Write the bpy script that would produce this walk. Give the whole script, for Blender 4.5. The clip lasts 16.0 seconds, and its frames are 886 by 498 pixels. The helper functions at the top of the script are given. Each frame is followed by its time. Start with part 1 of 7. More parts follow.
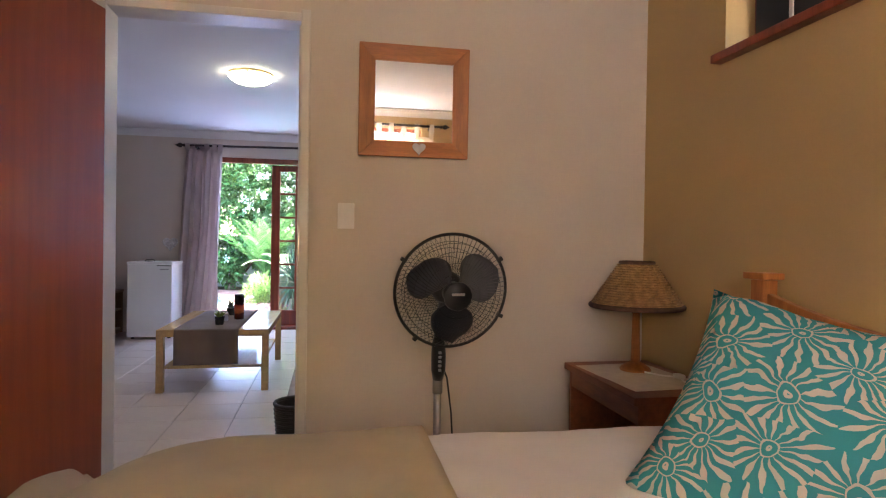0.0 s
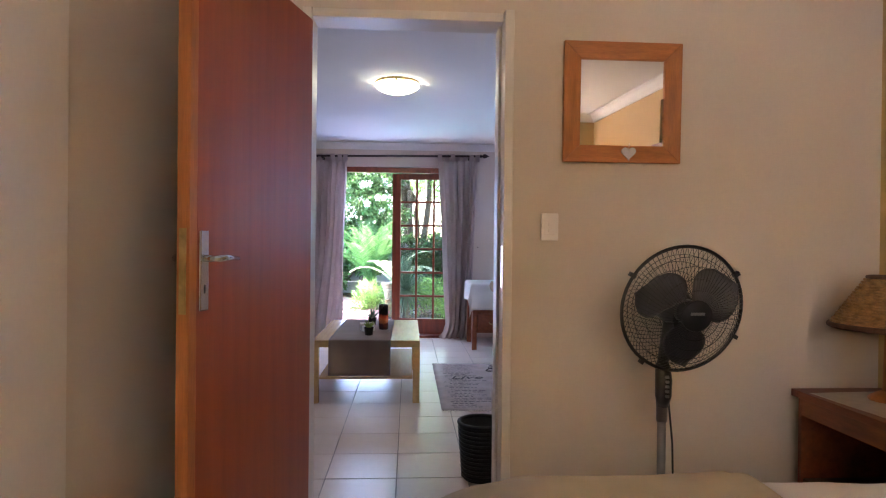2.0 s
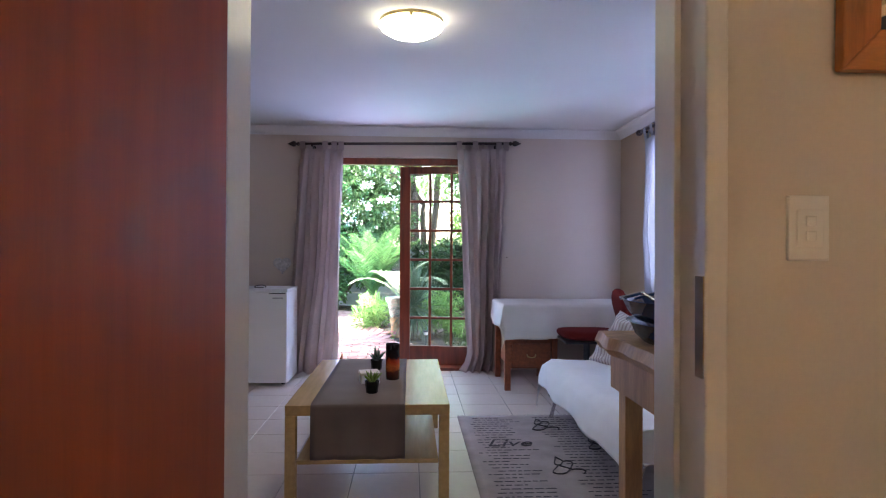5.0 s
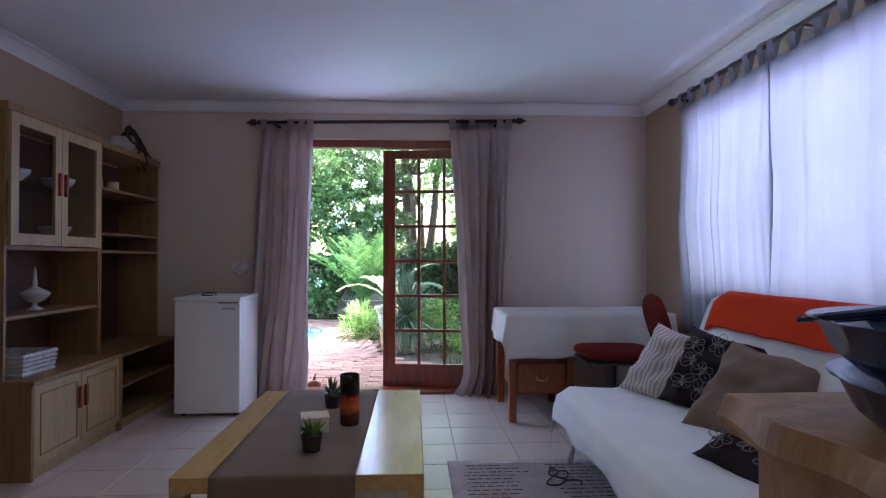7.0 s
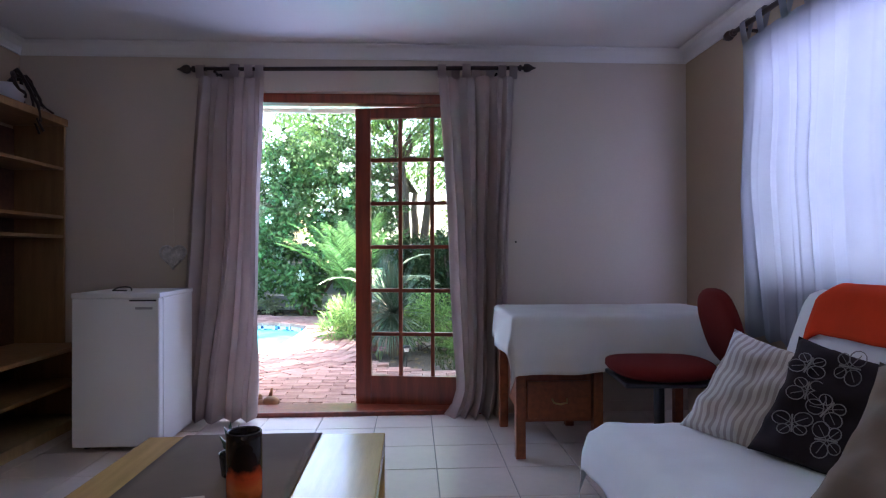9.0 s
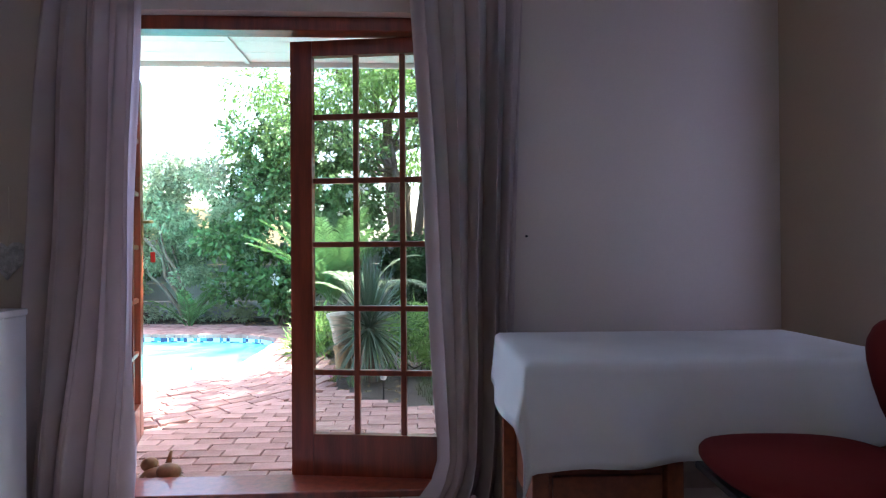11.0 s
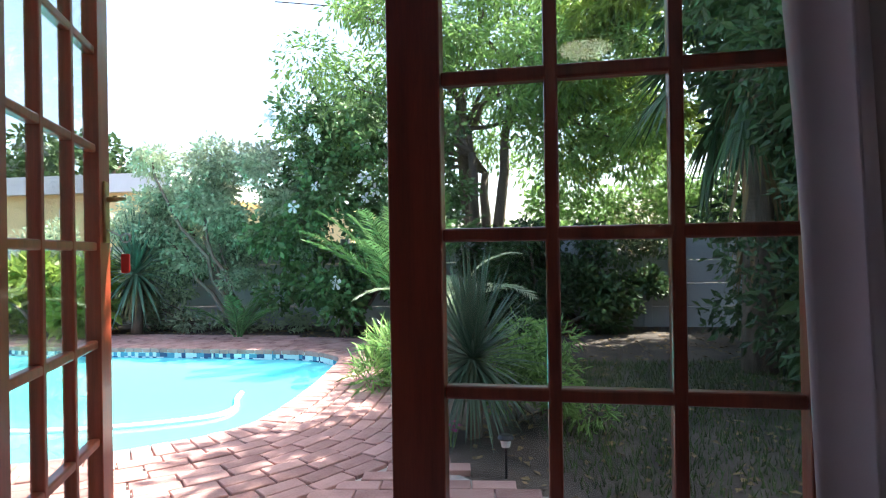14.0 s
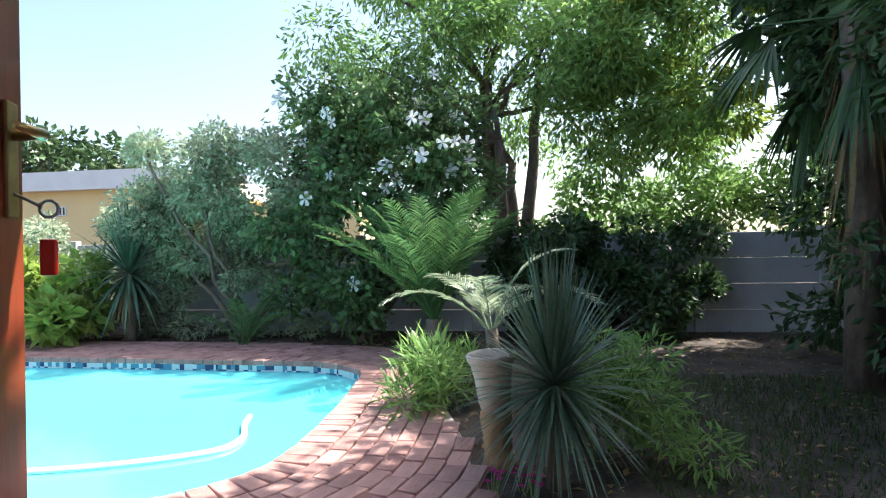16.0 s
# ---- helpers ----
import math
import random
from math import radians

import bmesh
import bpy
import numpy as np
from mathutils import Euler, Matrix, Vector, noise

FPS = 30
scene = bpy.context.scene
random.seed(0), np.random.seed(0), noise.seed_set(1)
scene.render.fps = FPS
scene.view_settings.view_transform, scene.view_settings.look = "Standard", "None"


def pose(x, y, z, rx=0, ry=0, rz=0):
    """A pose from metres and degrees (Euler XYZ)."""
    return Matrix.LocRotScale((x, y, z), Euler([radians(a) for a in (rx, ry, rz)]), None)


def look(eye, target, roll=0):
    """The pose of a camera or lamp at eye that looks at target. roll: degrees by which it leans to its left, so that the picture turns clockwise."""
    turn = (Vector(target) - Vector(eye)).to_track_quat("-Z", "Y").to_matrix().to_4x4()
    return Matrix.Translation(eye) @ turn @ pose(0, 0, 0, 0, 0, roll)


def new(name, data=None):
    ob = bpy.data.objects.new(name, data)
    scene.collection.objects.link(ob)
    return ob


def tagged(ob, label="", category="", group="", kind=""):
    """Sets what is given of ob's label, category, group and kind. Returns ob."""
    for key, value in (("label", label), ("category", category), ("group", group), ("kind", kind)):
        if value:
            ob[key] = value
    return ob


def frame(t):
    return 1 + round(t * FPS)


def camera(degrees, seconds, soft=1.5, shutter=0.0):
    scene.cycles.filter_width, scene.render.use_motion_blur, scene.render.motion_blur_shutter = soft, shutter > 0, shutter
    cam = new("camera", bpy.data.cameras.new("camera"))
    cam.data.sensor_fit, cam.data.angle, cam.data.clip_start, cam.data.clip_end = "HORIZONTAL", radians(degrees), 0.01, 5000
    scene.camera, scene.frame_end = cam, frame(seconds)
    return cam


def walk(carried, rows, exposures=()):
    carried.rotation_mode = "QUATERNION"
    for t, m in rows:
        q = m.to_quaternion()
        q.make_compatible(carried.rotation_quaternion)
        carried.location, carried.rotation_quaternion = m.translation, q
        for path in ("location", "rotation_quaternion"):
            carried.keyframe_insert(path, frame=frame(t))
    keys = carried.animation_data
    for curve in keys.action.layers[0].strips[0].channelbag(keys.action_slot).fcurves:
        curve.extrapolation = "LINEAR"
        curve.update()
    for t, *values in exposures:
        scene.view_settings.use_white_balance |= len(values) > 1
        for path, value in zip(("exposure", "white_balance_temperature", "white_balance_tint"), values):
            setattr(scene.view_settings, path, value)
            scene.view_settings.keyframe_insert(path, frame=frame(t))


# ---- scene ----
cam = camera(73.6, 16.0, soft=1.15)
PATH = [
    (0, (-0.063, 0.345, 1.1), (0.314, 2.309, 1.079), 0.9),
    (0.5, (-0.179, 0.371, 1.115), (0.142, 2.345, 1.097), 0.9),
    (1, (-0.341, 0.401, 1.12), (-0.092, 2.386, 1.105), 0.8),
    (1.5, (-0.473, 0.442, 1.13), (-0.311, 2.436, 1.118), 0.8),
    (2, (-0.581, 0.577, 1.126), (-0.464, 2.573, 1.118), 0.6),
    (2.5, (-0.666, 0.791, 1.136), (-0.559, 2.788, 1.132), 0.7),
    (3, (-0.733, 1.032, 1.151), (-0.63, 3.029, 1.15), 0.7),
    (3.5, (-0.755, 1.276, 1.166), (-0.646, 3.273, 1.168), 0.7),
    (4, (-0.701, 1.54, 1.171), (-0.59, 3.537, 1.173), 0.3),
    (4.5, (-0.676, 1.763, 1.162), (-0.565, 3.76, 1.168), 0.3),
    (5, (-0.681, 2.033, 1.168), (-0.57, 4.03, 1.179), 0.3),
    (5.2, (-0.681, 2.126, 1.17), (-0.567, 4.122, 1.188), 0.4),
    (7.3, (-0.511, 3.125, 1.076), (-0.414, 5.122, 1.112), -0.1),
    (7.5, (-0.521, 3.208, 1.048), (-0.416, 5.205, 1.086), -0.1),
    (8, (-0.495, 3.473, 1.07), (-0.378, 5.47, 1.069), -0.0),
    (8.5, (-0.429, 3.726, 1.034), (-0.326, 5.723, 1.047), -0.2),
    (9, (-0.396, 4.017, 1.052), (-0.294, 6.014, 1.064), -0.2),
    (9.5, (-0.287, 4.317, 1.031), (-0.189, 6.314, 1.053), -0.4),
    (10, (-0.217, 4.628, 1.018), (-0.111, 6.625, 1.042), -0.5),
    (10.2, (-0.208, 4.77, 1.037), (-0.099, 6.767, 1.049), -0.4),
    (12.3, (-0.268, 6.053, 1.055), (-0.241, 8.053, 1.073), -0.4),
    (12.5, (-0.298, 6.169, 1.058), (-0.286, 8.169, 1.073), -0.4),
    (13, (-0.379, 6.457, 1.065), (-0.409, 8.457, 1.070), -0.6),
    (13.5, (-0.507, 6.714, 1.070), (-0.581, 8.712, 1.068), -0.8),
    (14, (-0.631, 6.948, 1.064), (-0.720, 8.946, 1.067), -0.9),
    (14.5, (-0.737, 7.177, 1.050), (-0.826, 9.175, 1.059), -0.8),
    (15, (-0.827, 7.410, 1.046), (-0.931, 9.408, 1.054), -1.1),
    (15.5, (-0.955, 7.602, 1.035), (-1.064, 9.599, 1.043), -0.9),
    (16, (-1.006, 7.804, 1.039), (-1.102, 9.801, 1.040), -1.0),
]
EXPOSURES = [(0.0, 4.6), (2.0, 4.6), (4.5, 4.45), (5.2, 4.25), (7.3, 3.7), (10.2, 3.55), (12.3, 2.75), (14.0, 2.2), (16.0, 1.6)]
walk(cam, [(t, look(eye, target, roll)) for t, eye, target, roll in PATH], EXPOSURES)

# ---- world and light ----
world = bpy.data.worlds.new("sky")
scene.world = world
world.use_nodes = True
wn = world.node_tree.nodes
sky = wn.new("ShaderNodeTexSky")
sky.sky_type, sky.sun_disc = "NISHITA", False
SUN_ELEV, SUN_AZ = 52.0, 61.0   # azimuth from +y towards +x
sky.sun_elevation, sky.sun_rotation = radians(SUN_ELEV), radians(SUN_AZ)
sky.dust_density = 2.5
wn["Background"].inputs["Strength"].default_value = 0.13
world.node_tree.links.new(sky.outputs["Color"], wn["Background"].inputs["Color"])


def lamp(name, kind, m, energy, color, **k):
    d = bpy.data.lights.new(name, kind)
    d.energy, d.color = energy, color
    if kind == "AREA":
        d.shape, d.size, d.size_y = "RECTANGLE", k["sx"], k["sy"]
    if kind == "SUN":
        d.angle = radians(k["angle"])
    if kind == "POINT":
        d.shadow_soft_size = k["r"]
    o = new(name, d)
    o.matrix_world = m
    return o


sun_dir = Vector((math.sin(radians(SUN_AZ)) * math.cos(radians(SUN_ELEV)), math.cos(radians(SUN_AZ)) * math.cos(radians(SUN_ELEV)), math.sin(radians(SUN_ELEV))))
lamp("sun", "SUN", look(sun_dir * 30, (0, 0, 0)), 5.0, (1.0, 0.96, 0.90), angle=0.5)
BEDROOM_WINDOW_Y = -1.42
# daylight standing in the window and door openings
lamp("window_light_living", "AREA", look((1.645, 5.75, 1.5), (0.0, 5.75, 0.92)), 10.0, (0.45, 0.51, 1.0), sx=2.3, sy=1.15)
lamp("window_light_garden_door", "AREA", look((-1.17, 7.965, 1.1), (-1.17, 6.0, 0.8)), 1.9, (0.42, 0.53, 1.0), sx=0.68, sy=1.8)
lamp("window_light_bedroom", "AREA", look((0.1, BEDROOM_WINDOW_Y, 1.6), (0.1, 1.0, 0.75)), 20, (0.85, 0.82, 1.0), sx=1.7, sy=1.1)

# ---- materials ----


def mat(name, color, rough=0.6, metal=0.0, var=0.12, scale=6.0, fine=60.0, bump=0.15, stretch=(1, 1, 1), spec=0.5, color2=None, coat=0.0, isl=0.0, rnd=0.0, dist=0.004):
    """Principled paint with variation at two scales and fine relief, in world metres."""
    m = bpy.data.materials.new(name)
    m.use_nodes = True
    n, l = m.node_tree.nodes, m.node_tree.links
    b = n["Principled BSDF"]
    b.inputs["Roughness"].default_value, b.inputs["Metallic"].default_value = rough, metal
    b.inputs["Specular IOR Level"].default_value = spec
    b.inputs["Coat Weight"].default_value = coat
    tc, mp = n.new("ShaderNodeTexCoord"), n.new("ShaderNodeMapping")
    mp.inputs["Scale"].default_value = stretch
    l.new(tc.outputs["Object"], mp.inputs["Vector"])
    big, small = n.new("ShaderNodeTexNoise"), n.new("ShaderNodeTexNoise")
    big.inputs["Scale"].default_value, small.inputs["Scale"].default_value = scale, fine
    big.inputs["Detail"].default_value, small.inputs["Detail"].default_value = 5, 3
    for t in (big, small):
        l.new(mp.outputs["Vector"], t.inputs["Vector"])
    add = n.new("ShaderNodeMath")
    add.operation = "MULTIPLY_ADD"
    add.inputs[1].default_value = 0.35
    l.new(small.outputs["Fac"], add.inputs[0])
    l.new(big.outputs["Fac"], add.inputs[2])
    src = add.outputs[0]
    if isl or rnd:
        g = n.new("ShaderNodeNewGeometry") if isl else n.new("ShaderNodeObjectInfo")
        o = n.new("ShaderNodeMath")
        o.operation = "MULTIPLY_ADD"
        o.inputs[1].default_value = isl or rnd
        l.new(g.outputs["Random Per Island" if isl else "Random"], o.inputs[0])
        l.new(src, o.inputs[2])
        src = o.outputs[0]
    ramp = n.new("ShaderNodeValToRGB")
    c = Vector(color)
    lo = c * (1 - var)
    hi = Vector(color2) if color2 else c * (1 + var)
    ramp.color_ramp.elements[0].position, ramp.color_ramp.elements[1].position = 0.45, 0.95 + 0.5 * (isl or rnd)
    ramp.color_ramp.elements[0].color = (*lo, 1)
    ramp.color_ramp.elements[1].color = (*[min(1, v) for v in hi], 1)
    l.new(src, ramp.inputs["Fac"])
    l.new(ramp.outputs["Color"], b.inputs["Base Color"])
    if bump:
        bp = n.new("ShaderNodeBump")
        bp.inputs["Strength"].default_value, bp.inputs["Distance"].default_value = bump, dist
        l.new(add.outputs[0], bp.inputs["Height"])
        l.new(bp.outputs["Normal"], b.inputs["Normal"])
    return m


def cloth_mat(name, color, thru=0.35, clear=0.0, var=0.06, weave=900.0, color2=None, scale=4.0):
    """Woven cloth that lets some light through."""
    m = mat(name, color, 0.9, var=var, scale=scale, fine=weave, bump=0.25, spec=0.15, color2=color2, dist=0.001)
    n, l = m.node_tree.nodes, m.node_tree.links
    b, out = n["Principled BSDF"], n["Material Output"]
    tr, mix = n.new("ShaderNodeBsdfTranslucent"), n.new("ShaderNodeMixShader")
    ramp = [x for x in n if x.type == "VALTORGB"][0]
    l.new(ramp.outputs["Color"], tr.inputs["Color"])
    mix.inputs[0].default_value = thru
    l.new(b.outputs[0], mix.inputs[1])
    l.new(tr.outputs[0], mix.inputs[2])
    last = mix
    if clear:
        tp, mx = n.new("ShaderNodeBsdfTransparent"), n.new("ShaderNodeMixShader")
        mx.inputs[0].default_value = clear
        l.new(mix.outputs[0], mx.inputs[1])
        l.new(tp.outputs[0], mx.inputs[2])
        last = mx
    l.new(last.outputs[0], out.inputs["Surface"])
    return m


def leaf_mat(name, color, color2, thru=0.4, rough=0.4):
    m = cloth_mat(name, color, thru, var=0.35, weave=40, color2=color2, scale=1.2)
    n, l = m.node_tree.nodes, m.node_tree.links
    g, o = n.new("ShaderNodeNewGeometry"), n.new("ShaderNodeMath")
    ramp = [x for x in n if x.type == "VALTORGB"][0]
    src = ramp.inputs["Fac"].links[0].from_socket
    o.operation = "MULTIPLY_ADD"
    o.inputs[1].default_value = 0.5
    l.new(g.outputs["Random Per Island"], o.inputs[0])
    l.new(src, o.inputs[2])
    l.new(o.outputs[0], ramp.inputs["Fac"])
    ramp.color_ramp.elements[1].position = 1.4
    ramp.color_ramp.elements[0].position = 0.55
    n["Principled BSDF"].inputs["Roughness"].default_value = rough
    n["Principled BSDF"].inputs["Specular IOR Level"].default_value = 0.4
    return m


def plain(name, color, rough=0.4, metal=0.0, emit=0.0, trans=0.0, ior=1.45, alpha=1.0):
    m = bpy.data.materials.new(name)
    m.use_nodes = True
    b = m.node_tree.nodes["Principled BSDF"]
    b.inputs["Base Color"].default_value = (*color, 1)
    b.inputs["Roughness"].default_value, b.inputs["Metallic"].default_value = rough, metal
    b.inputs["Transmission Weight"].default_value, b.inputs["IOR"].default_value = trans, ior
    b.inputs["Alpha"].default_value = alpha
    if emit:
        b.inputs["Emission Color"].default_value = (*color, 1)
        b.inputs["Emission Strength"].default_value = emit
    return m


M = {}
M["cream"] = mat("cream_wall_paint", (0.66, 0.585, 0.49), 0.75, var=0.05, scale=1.6, fine=120, bump=0.12, spec=0.3)
M["tan"] = mat("tan_wall_paint", (0.52, 0.36, 0.17), 0.75, var=0.06, scale=1.6, fine=120, bump=0.12, spec=0.3)
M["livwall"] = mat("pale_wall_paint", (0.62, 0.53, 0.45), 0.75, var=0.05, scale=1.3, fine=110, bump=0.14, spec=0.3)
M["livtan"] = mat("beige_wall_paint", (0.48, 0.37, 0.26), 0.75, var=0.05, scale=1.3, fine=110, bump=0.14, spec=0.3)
M["ceil"] = mat("ceiling_paint", (0.78, 0.77, 0.76), 0.8, var=0.03, scale=1.5, fine=90, bump=0.08, spec=0.2)
M["white"] = mat("white_gloss_paint", (0.72, 0.68, 0.61), 0.4, var=0.05, scale=3, fine=80, bump=0.06)
M["meranti"] = mat("varnished_red_wood", (0.23, 0.044, 0.019), 0.32, var=0.35, scale=5, fine=45, bump=0.12, stretch=(6, 6, 0.5), coat=0.25)
M["doorwood"] = mat("door_veneer", (0.325, 0.078, 0.027), 0.42, var=0.13, scale=3, fine=30, bump=0.10, stretch=(9, 9, 0.35), coat=0.06)
M["dooredge"] = mat("door_edge_wood", (0.42, 0.15, 0.045), 0.45, var=0.25, scale=5, fine=40, bump=0.1, stretch=(6, 6, 0.5))
M["pine"] = mat("pine_wood", (0.48, 0.175, 0.045), 0.45, var=0.28, scale=6, fine=40, bump=0.12, stretch=(1, 6, 6), coat=0.1)
M["pineup"] = mat("pine_wood_upright", (0.46, 0.165, 0.042), 0.45, var=0.28, scale=6, fine=40, bump=0.12, stretch=(6, 6, 0.8), coat=0.1)
M["rawpine"] = mat("raw_pine", (0.56, 0.34, 0.16), 0.6, var=0.25, scale=5, fine=40, bump=0.2, stretch=(6, 6, 0.8))
M["bark_edge"] = mat("live_edge_wood", (0.30, 0.16, 0.08), 0.8, var=0.5, scale=14, fine=70, bump=0.6, dist=0.01)
M["birch"] = mat("birch_veneer", (0.55, 0.36, 0.15), 0.24, var=0.14, scale=5, fine=50, bump=0.05, stretch=(8, 0.8, 8), coat=0.15)
M["oak"] = mat("oak_cabinet", (0.27, 0.15, 0.06), 0.5, var=0.22, scale=5, fine=45, bump=0.12, stretch=(6, 6, 0.7))
M["oakpale"] = mat("pale_oak_door", (0.42, 0.30, 0.155), 0.5, var=0.16, scale=5, fine=45, bump=0.1, stretch=(6, 6, 0.7))
M["darkwood"] = mat("dark_brown_wood", (0.10, 0.045, 0.022), 0.45, var=0.3, scale=6, fine=45, bump=0.12, stretch=(1, 6, 6))
M["deskwood"] = mat("reddish_desk_wood", (0.25, 0.070, 0.025), 0.42, var=0.3, scale=6, fine=45, bump=0.1, stretch=(6, 1, 6))
M["rod"] = mat("dark_rod_wood", (0.035, 0.018, 0.014), 0.4, var=0.3, scale=12, bump=0.1)
M["chrome"] = plain("chrome", (0.8, 0.8, 0.8), 0.12, 1.0)
M["brass"] = mat("tarnished_brass", (0.45, 0.33, 0.15), 0.35, 0.9, var=0.3, scale=20, bump=0.1)
M["steel"] = plain("brushed_steel", (0.42, 0.42, 0.43), 0.35, 1.0)
M["mirror"] = plain("mirror_silver", (0.9, 0.9, 0.9), 0.02, 1.0)
M["plastic"] = mat("white_plastic", (0.82, 0.79, 0.74), 0.35, var=0.03, bump=0.03)
M["fridge"] = mat("white_enamel", (0.76, 0.76, 0.76), 0.3, var=0.03, scale=3, fine=300, bump=0.06, dist=0.001)
M["black"] = mat("black_plastic", (0.018, 0.018, 0.020), 0.3, var=0.2, bump=0.05)
M["fanblade"] = mat("smoked_fan_blade", (0.055, 0.055, 0.062), 0.4, var=0.15, bump=0.03)
M["fanpole"] = plain("grey_fan_pole", (0.30, 0.29, 0.28), 0.35, 0.7)
M["wicker"] = mat("wicker", (0.36, 0.20, 0.08), 0.75, var=0.4, scale=35, fine=160, bump=0.5)
M["wickerdark"] = mat("dark_wicker", (0.10, 0.045, 0.025), 0.7, var=0.4, scale=35, fine=160, bump=0.5)
M["binblack"] = mat("black_wicker", (0.022, 0.020, 0.018), 0.6, var=0.4, scale=40, fine=160, bump=0.5)
M["linen"] = cloth_mat("taupe_curtain_linen", (0.53, 0.43, 0.40), 0.32, color2=(0.61, 0.51, 0.48))
M["bedcurtain"] = cloth_mat("beige_curtain_cotton", (0.66, 0.56, 0.40), 0.6)
M["sheer"] = cloth_mat("sheer_white_voile", (0.42, 0.43, 0.45), 0.58, clear=0.05, weave=700)
M["bedwhite"] = cloth_mat("white_cotton", (0.78, 0.74, 0.70), 0.05)
M["throw"] = cloth_mat("beige_throw", (0.50, 0.42, 0.29), 0.05, var=0.12)
M["sofacover"] = cloth_mat("white_sofa_throw", (0.83, 0.83, 0.84), 0.08)
M["tablecloth"] = cloth_mat("cream_tablecloth", (0.70, 0.67, 0.62), 0.15)
M["red"] = cloth_mat("orange_red_fleece", (0.62, 0.045, 0.012), 0.05, var=0.15, weave=300)
M["redseat"] = cloth_mat("dark_red_upholstery", (0.13, 0.013, 0.010), 0.03, var=0.15, weave=400)
M["taupe"] = cloth_mat("taupe_velvet", (0.26, 0.20, 0.16), 0.03, var=0.2)
M["runner"] = cloth_mat("taupe_runner", (0.20, 0.155, 0.13), 0.04, var=0.15, weave=400)
# shade put into the leaf colour: a darker version of the next green
M["leafshade"] = leaf_mat("shade_darkened_leaves", (0.026, 0.055, 0.026), (0.075, 0.14, 0.05), 0.3)
M["leafhib"] = leaf_mat("glossy_hibiscus_leaves", (0.045, 0.09, 0.035), (0.14, 0.24, 0.09))
M["leafmid"] = leaf_mat("mid_green_leaves", (0.10, 0.20, 0.06), (0.30, 0.48, 0.15), 0.55)
M["leafgrey"] = leaf_mat("grey_green_leaves", (0.15, 0.22, 0.13), (0.46, 0.54, 0.36), 0.5)
M["leafyellow"] = leaf_mat("light_green_leaves", (0.12, 0.20, 0.04), (0.34, 0.45, 0.10), 0.5)
M["leafblue"] = leaf_mat("blue_green_blades", (0.035, 0.075, 0.045), (0.13, 0.21, 0.14), 0.15, 0.35)
M["palmgreen"] = leaf_mat("palm_green", (0.035, 0.095, 0.03), (0.13, 0.26, 0.09), 0.35, 0.35)
M["dryleaf"] = leaf_mat("dry_leaves", (0.14, 0.09, 0.04), (0.32, 0.22, 0.11), 0.2, 0.8)
M["petal"] = cloth_mat("white_petals", (0.82, 0.80, 0.82), 0.4, var=0.03, weave=80)
M["pink"] = cloth_mat("magenta_petals", (0.62, 0.04, 0.32), 0.4, var=0.1, weave=80)
M["bark"] = mat("tree_bark", (0.15, 0.11, 0.085), 0.9, var=0.45, scale=14, fine=70, bump=0.8, stretch=(1, 1, 0.35), dist=0.02)
M["soil"] = mat("soil_and_litter", (0.055, 0.038, 0.030), 0.95, var=0.55, scale=3, fine=40, bump=0.9, color2=(0.14, 0.105, 0.08), dist=0.03)
M["grass"] = leaf_mat("lawn_grass", (0.03, 0.06, 0.014), (0.085, 0.14, 0.035), 0.2, 0.6)
M["brick"] = mat("red_paving_brick", (0.31, 0.145, 0.125), 0.85, var=0.3, scale=8, fine=90, bump=0.35, rnd=0.35, color2=(0.48, 0.28, 0.245), dist=0.006)
M["brickfar"] = mat("red_paving_brick_far", (0.31, 0.145, 0.125), 0.85, var=0.3, scale=8, fine=90, bump=0.35, isl=0.35, color2=(0.48, 0.28, 0.245), dist=0.006)
M["sand"] = mat("sandy_joint", (0.50, 0.44, 0.40), 0.95, var=0.25, scale=10, fine=120, bump=0.5)
M["wallcement"] = mat("painted_precast_wall", (0.42, 0.43, 0.45), 0.9, var=0.16, scale=2.5, fine=40, bump=0.3)
M["yellowhouse"] = mat("yellow_house_paint", (0.78, 0.60, 0.31), 0.85, var=0.06, scale=1, fine=20, bump=0.1)
M["fascia"] = mat("white_fascia", (0.72, 0.72, 0.72), 0.6, var=0.05, scale=2, fine=30, bump=0.05)
M["terracotta"] = mat("weathered_urn", (0.50, 0.44, 0.37), 0.85, var=0.2, scale=7, fine=60, bump=0.5, dist=0.01)
M["urnbase"] = mat("ochre_urn_base", (0.40, 0.27, 0.15), 0.9, var=0.35, scale=9, fine=60, bump=0.8, dist=0.02)
M["poolwall"] = mat("pool_plaster", (0.35, 0.66, 0.68), 0.6, var=0.08, scale=2, fine=30, bump=0.1)
M["carved"] = mat("carved_brown_wood", (0.27, 0.115, 0.045), 0.45, var=0.35, scale=10, fine=60, bump=0.3)
M["blueplastic"] = mat("blue_plastic", (0.018, 0.045, 0.12), 0.25, var=0.1, bump=0.03)
M["greenblack"] = mat("dark_glazed_pot", (0.03, 0.028, 0.026), 0.25, var=0.3, bump=0.1)
M["ceramic"] = mat("white_ceramic", (0.66, 0.66, 0.68), 0.25, var=0.06, bump=0.04)
M["basket"] = mat("white_wicker", (0.60, 0.58, 0.58), 0.8, var=0.3, scale=40, fine=160, bump=0.8)
M["candle"] = mat("cream_wax", (0.70, 0.60, 0.45), 0.5, var=0.05, bump=0.05)
M["paper"] = mat("lace_paper", (0.62, 0.55, 0.46), 0.85, var=0.08, scale=20, fine=150, bump=0.3)
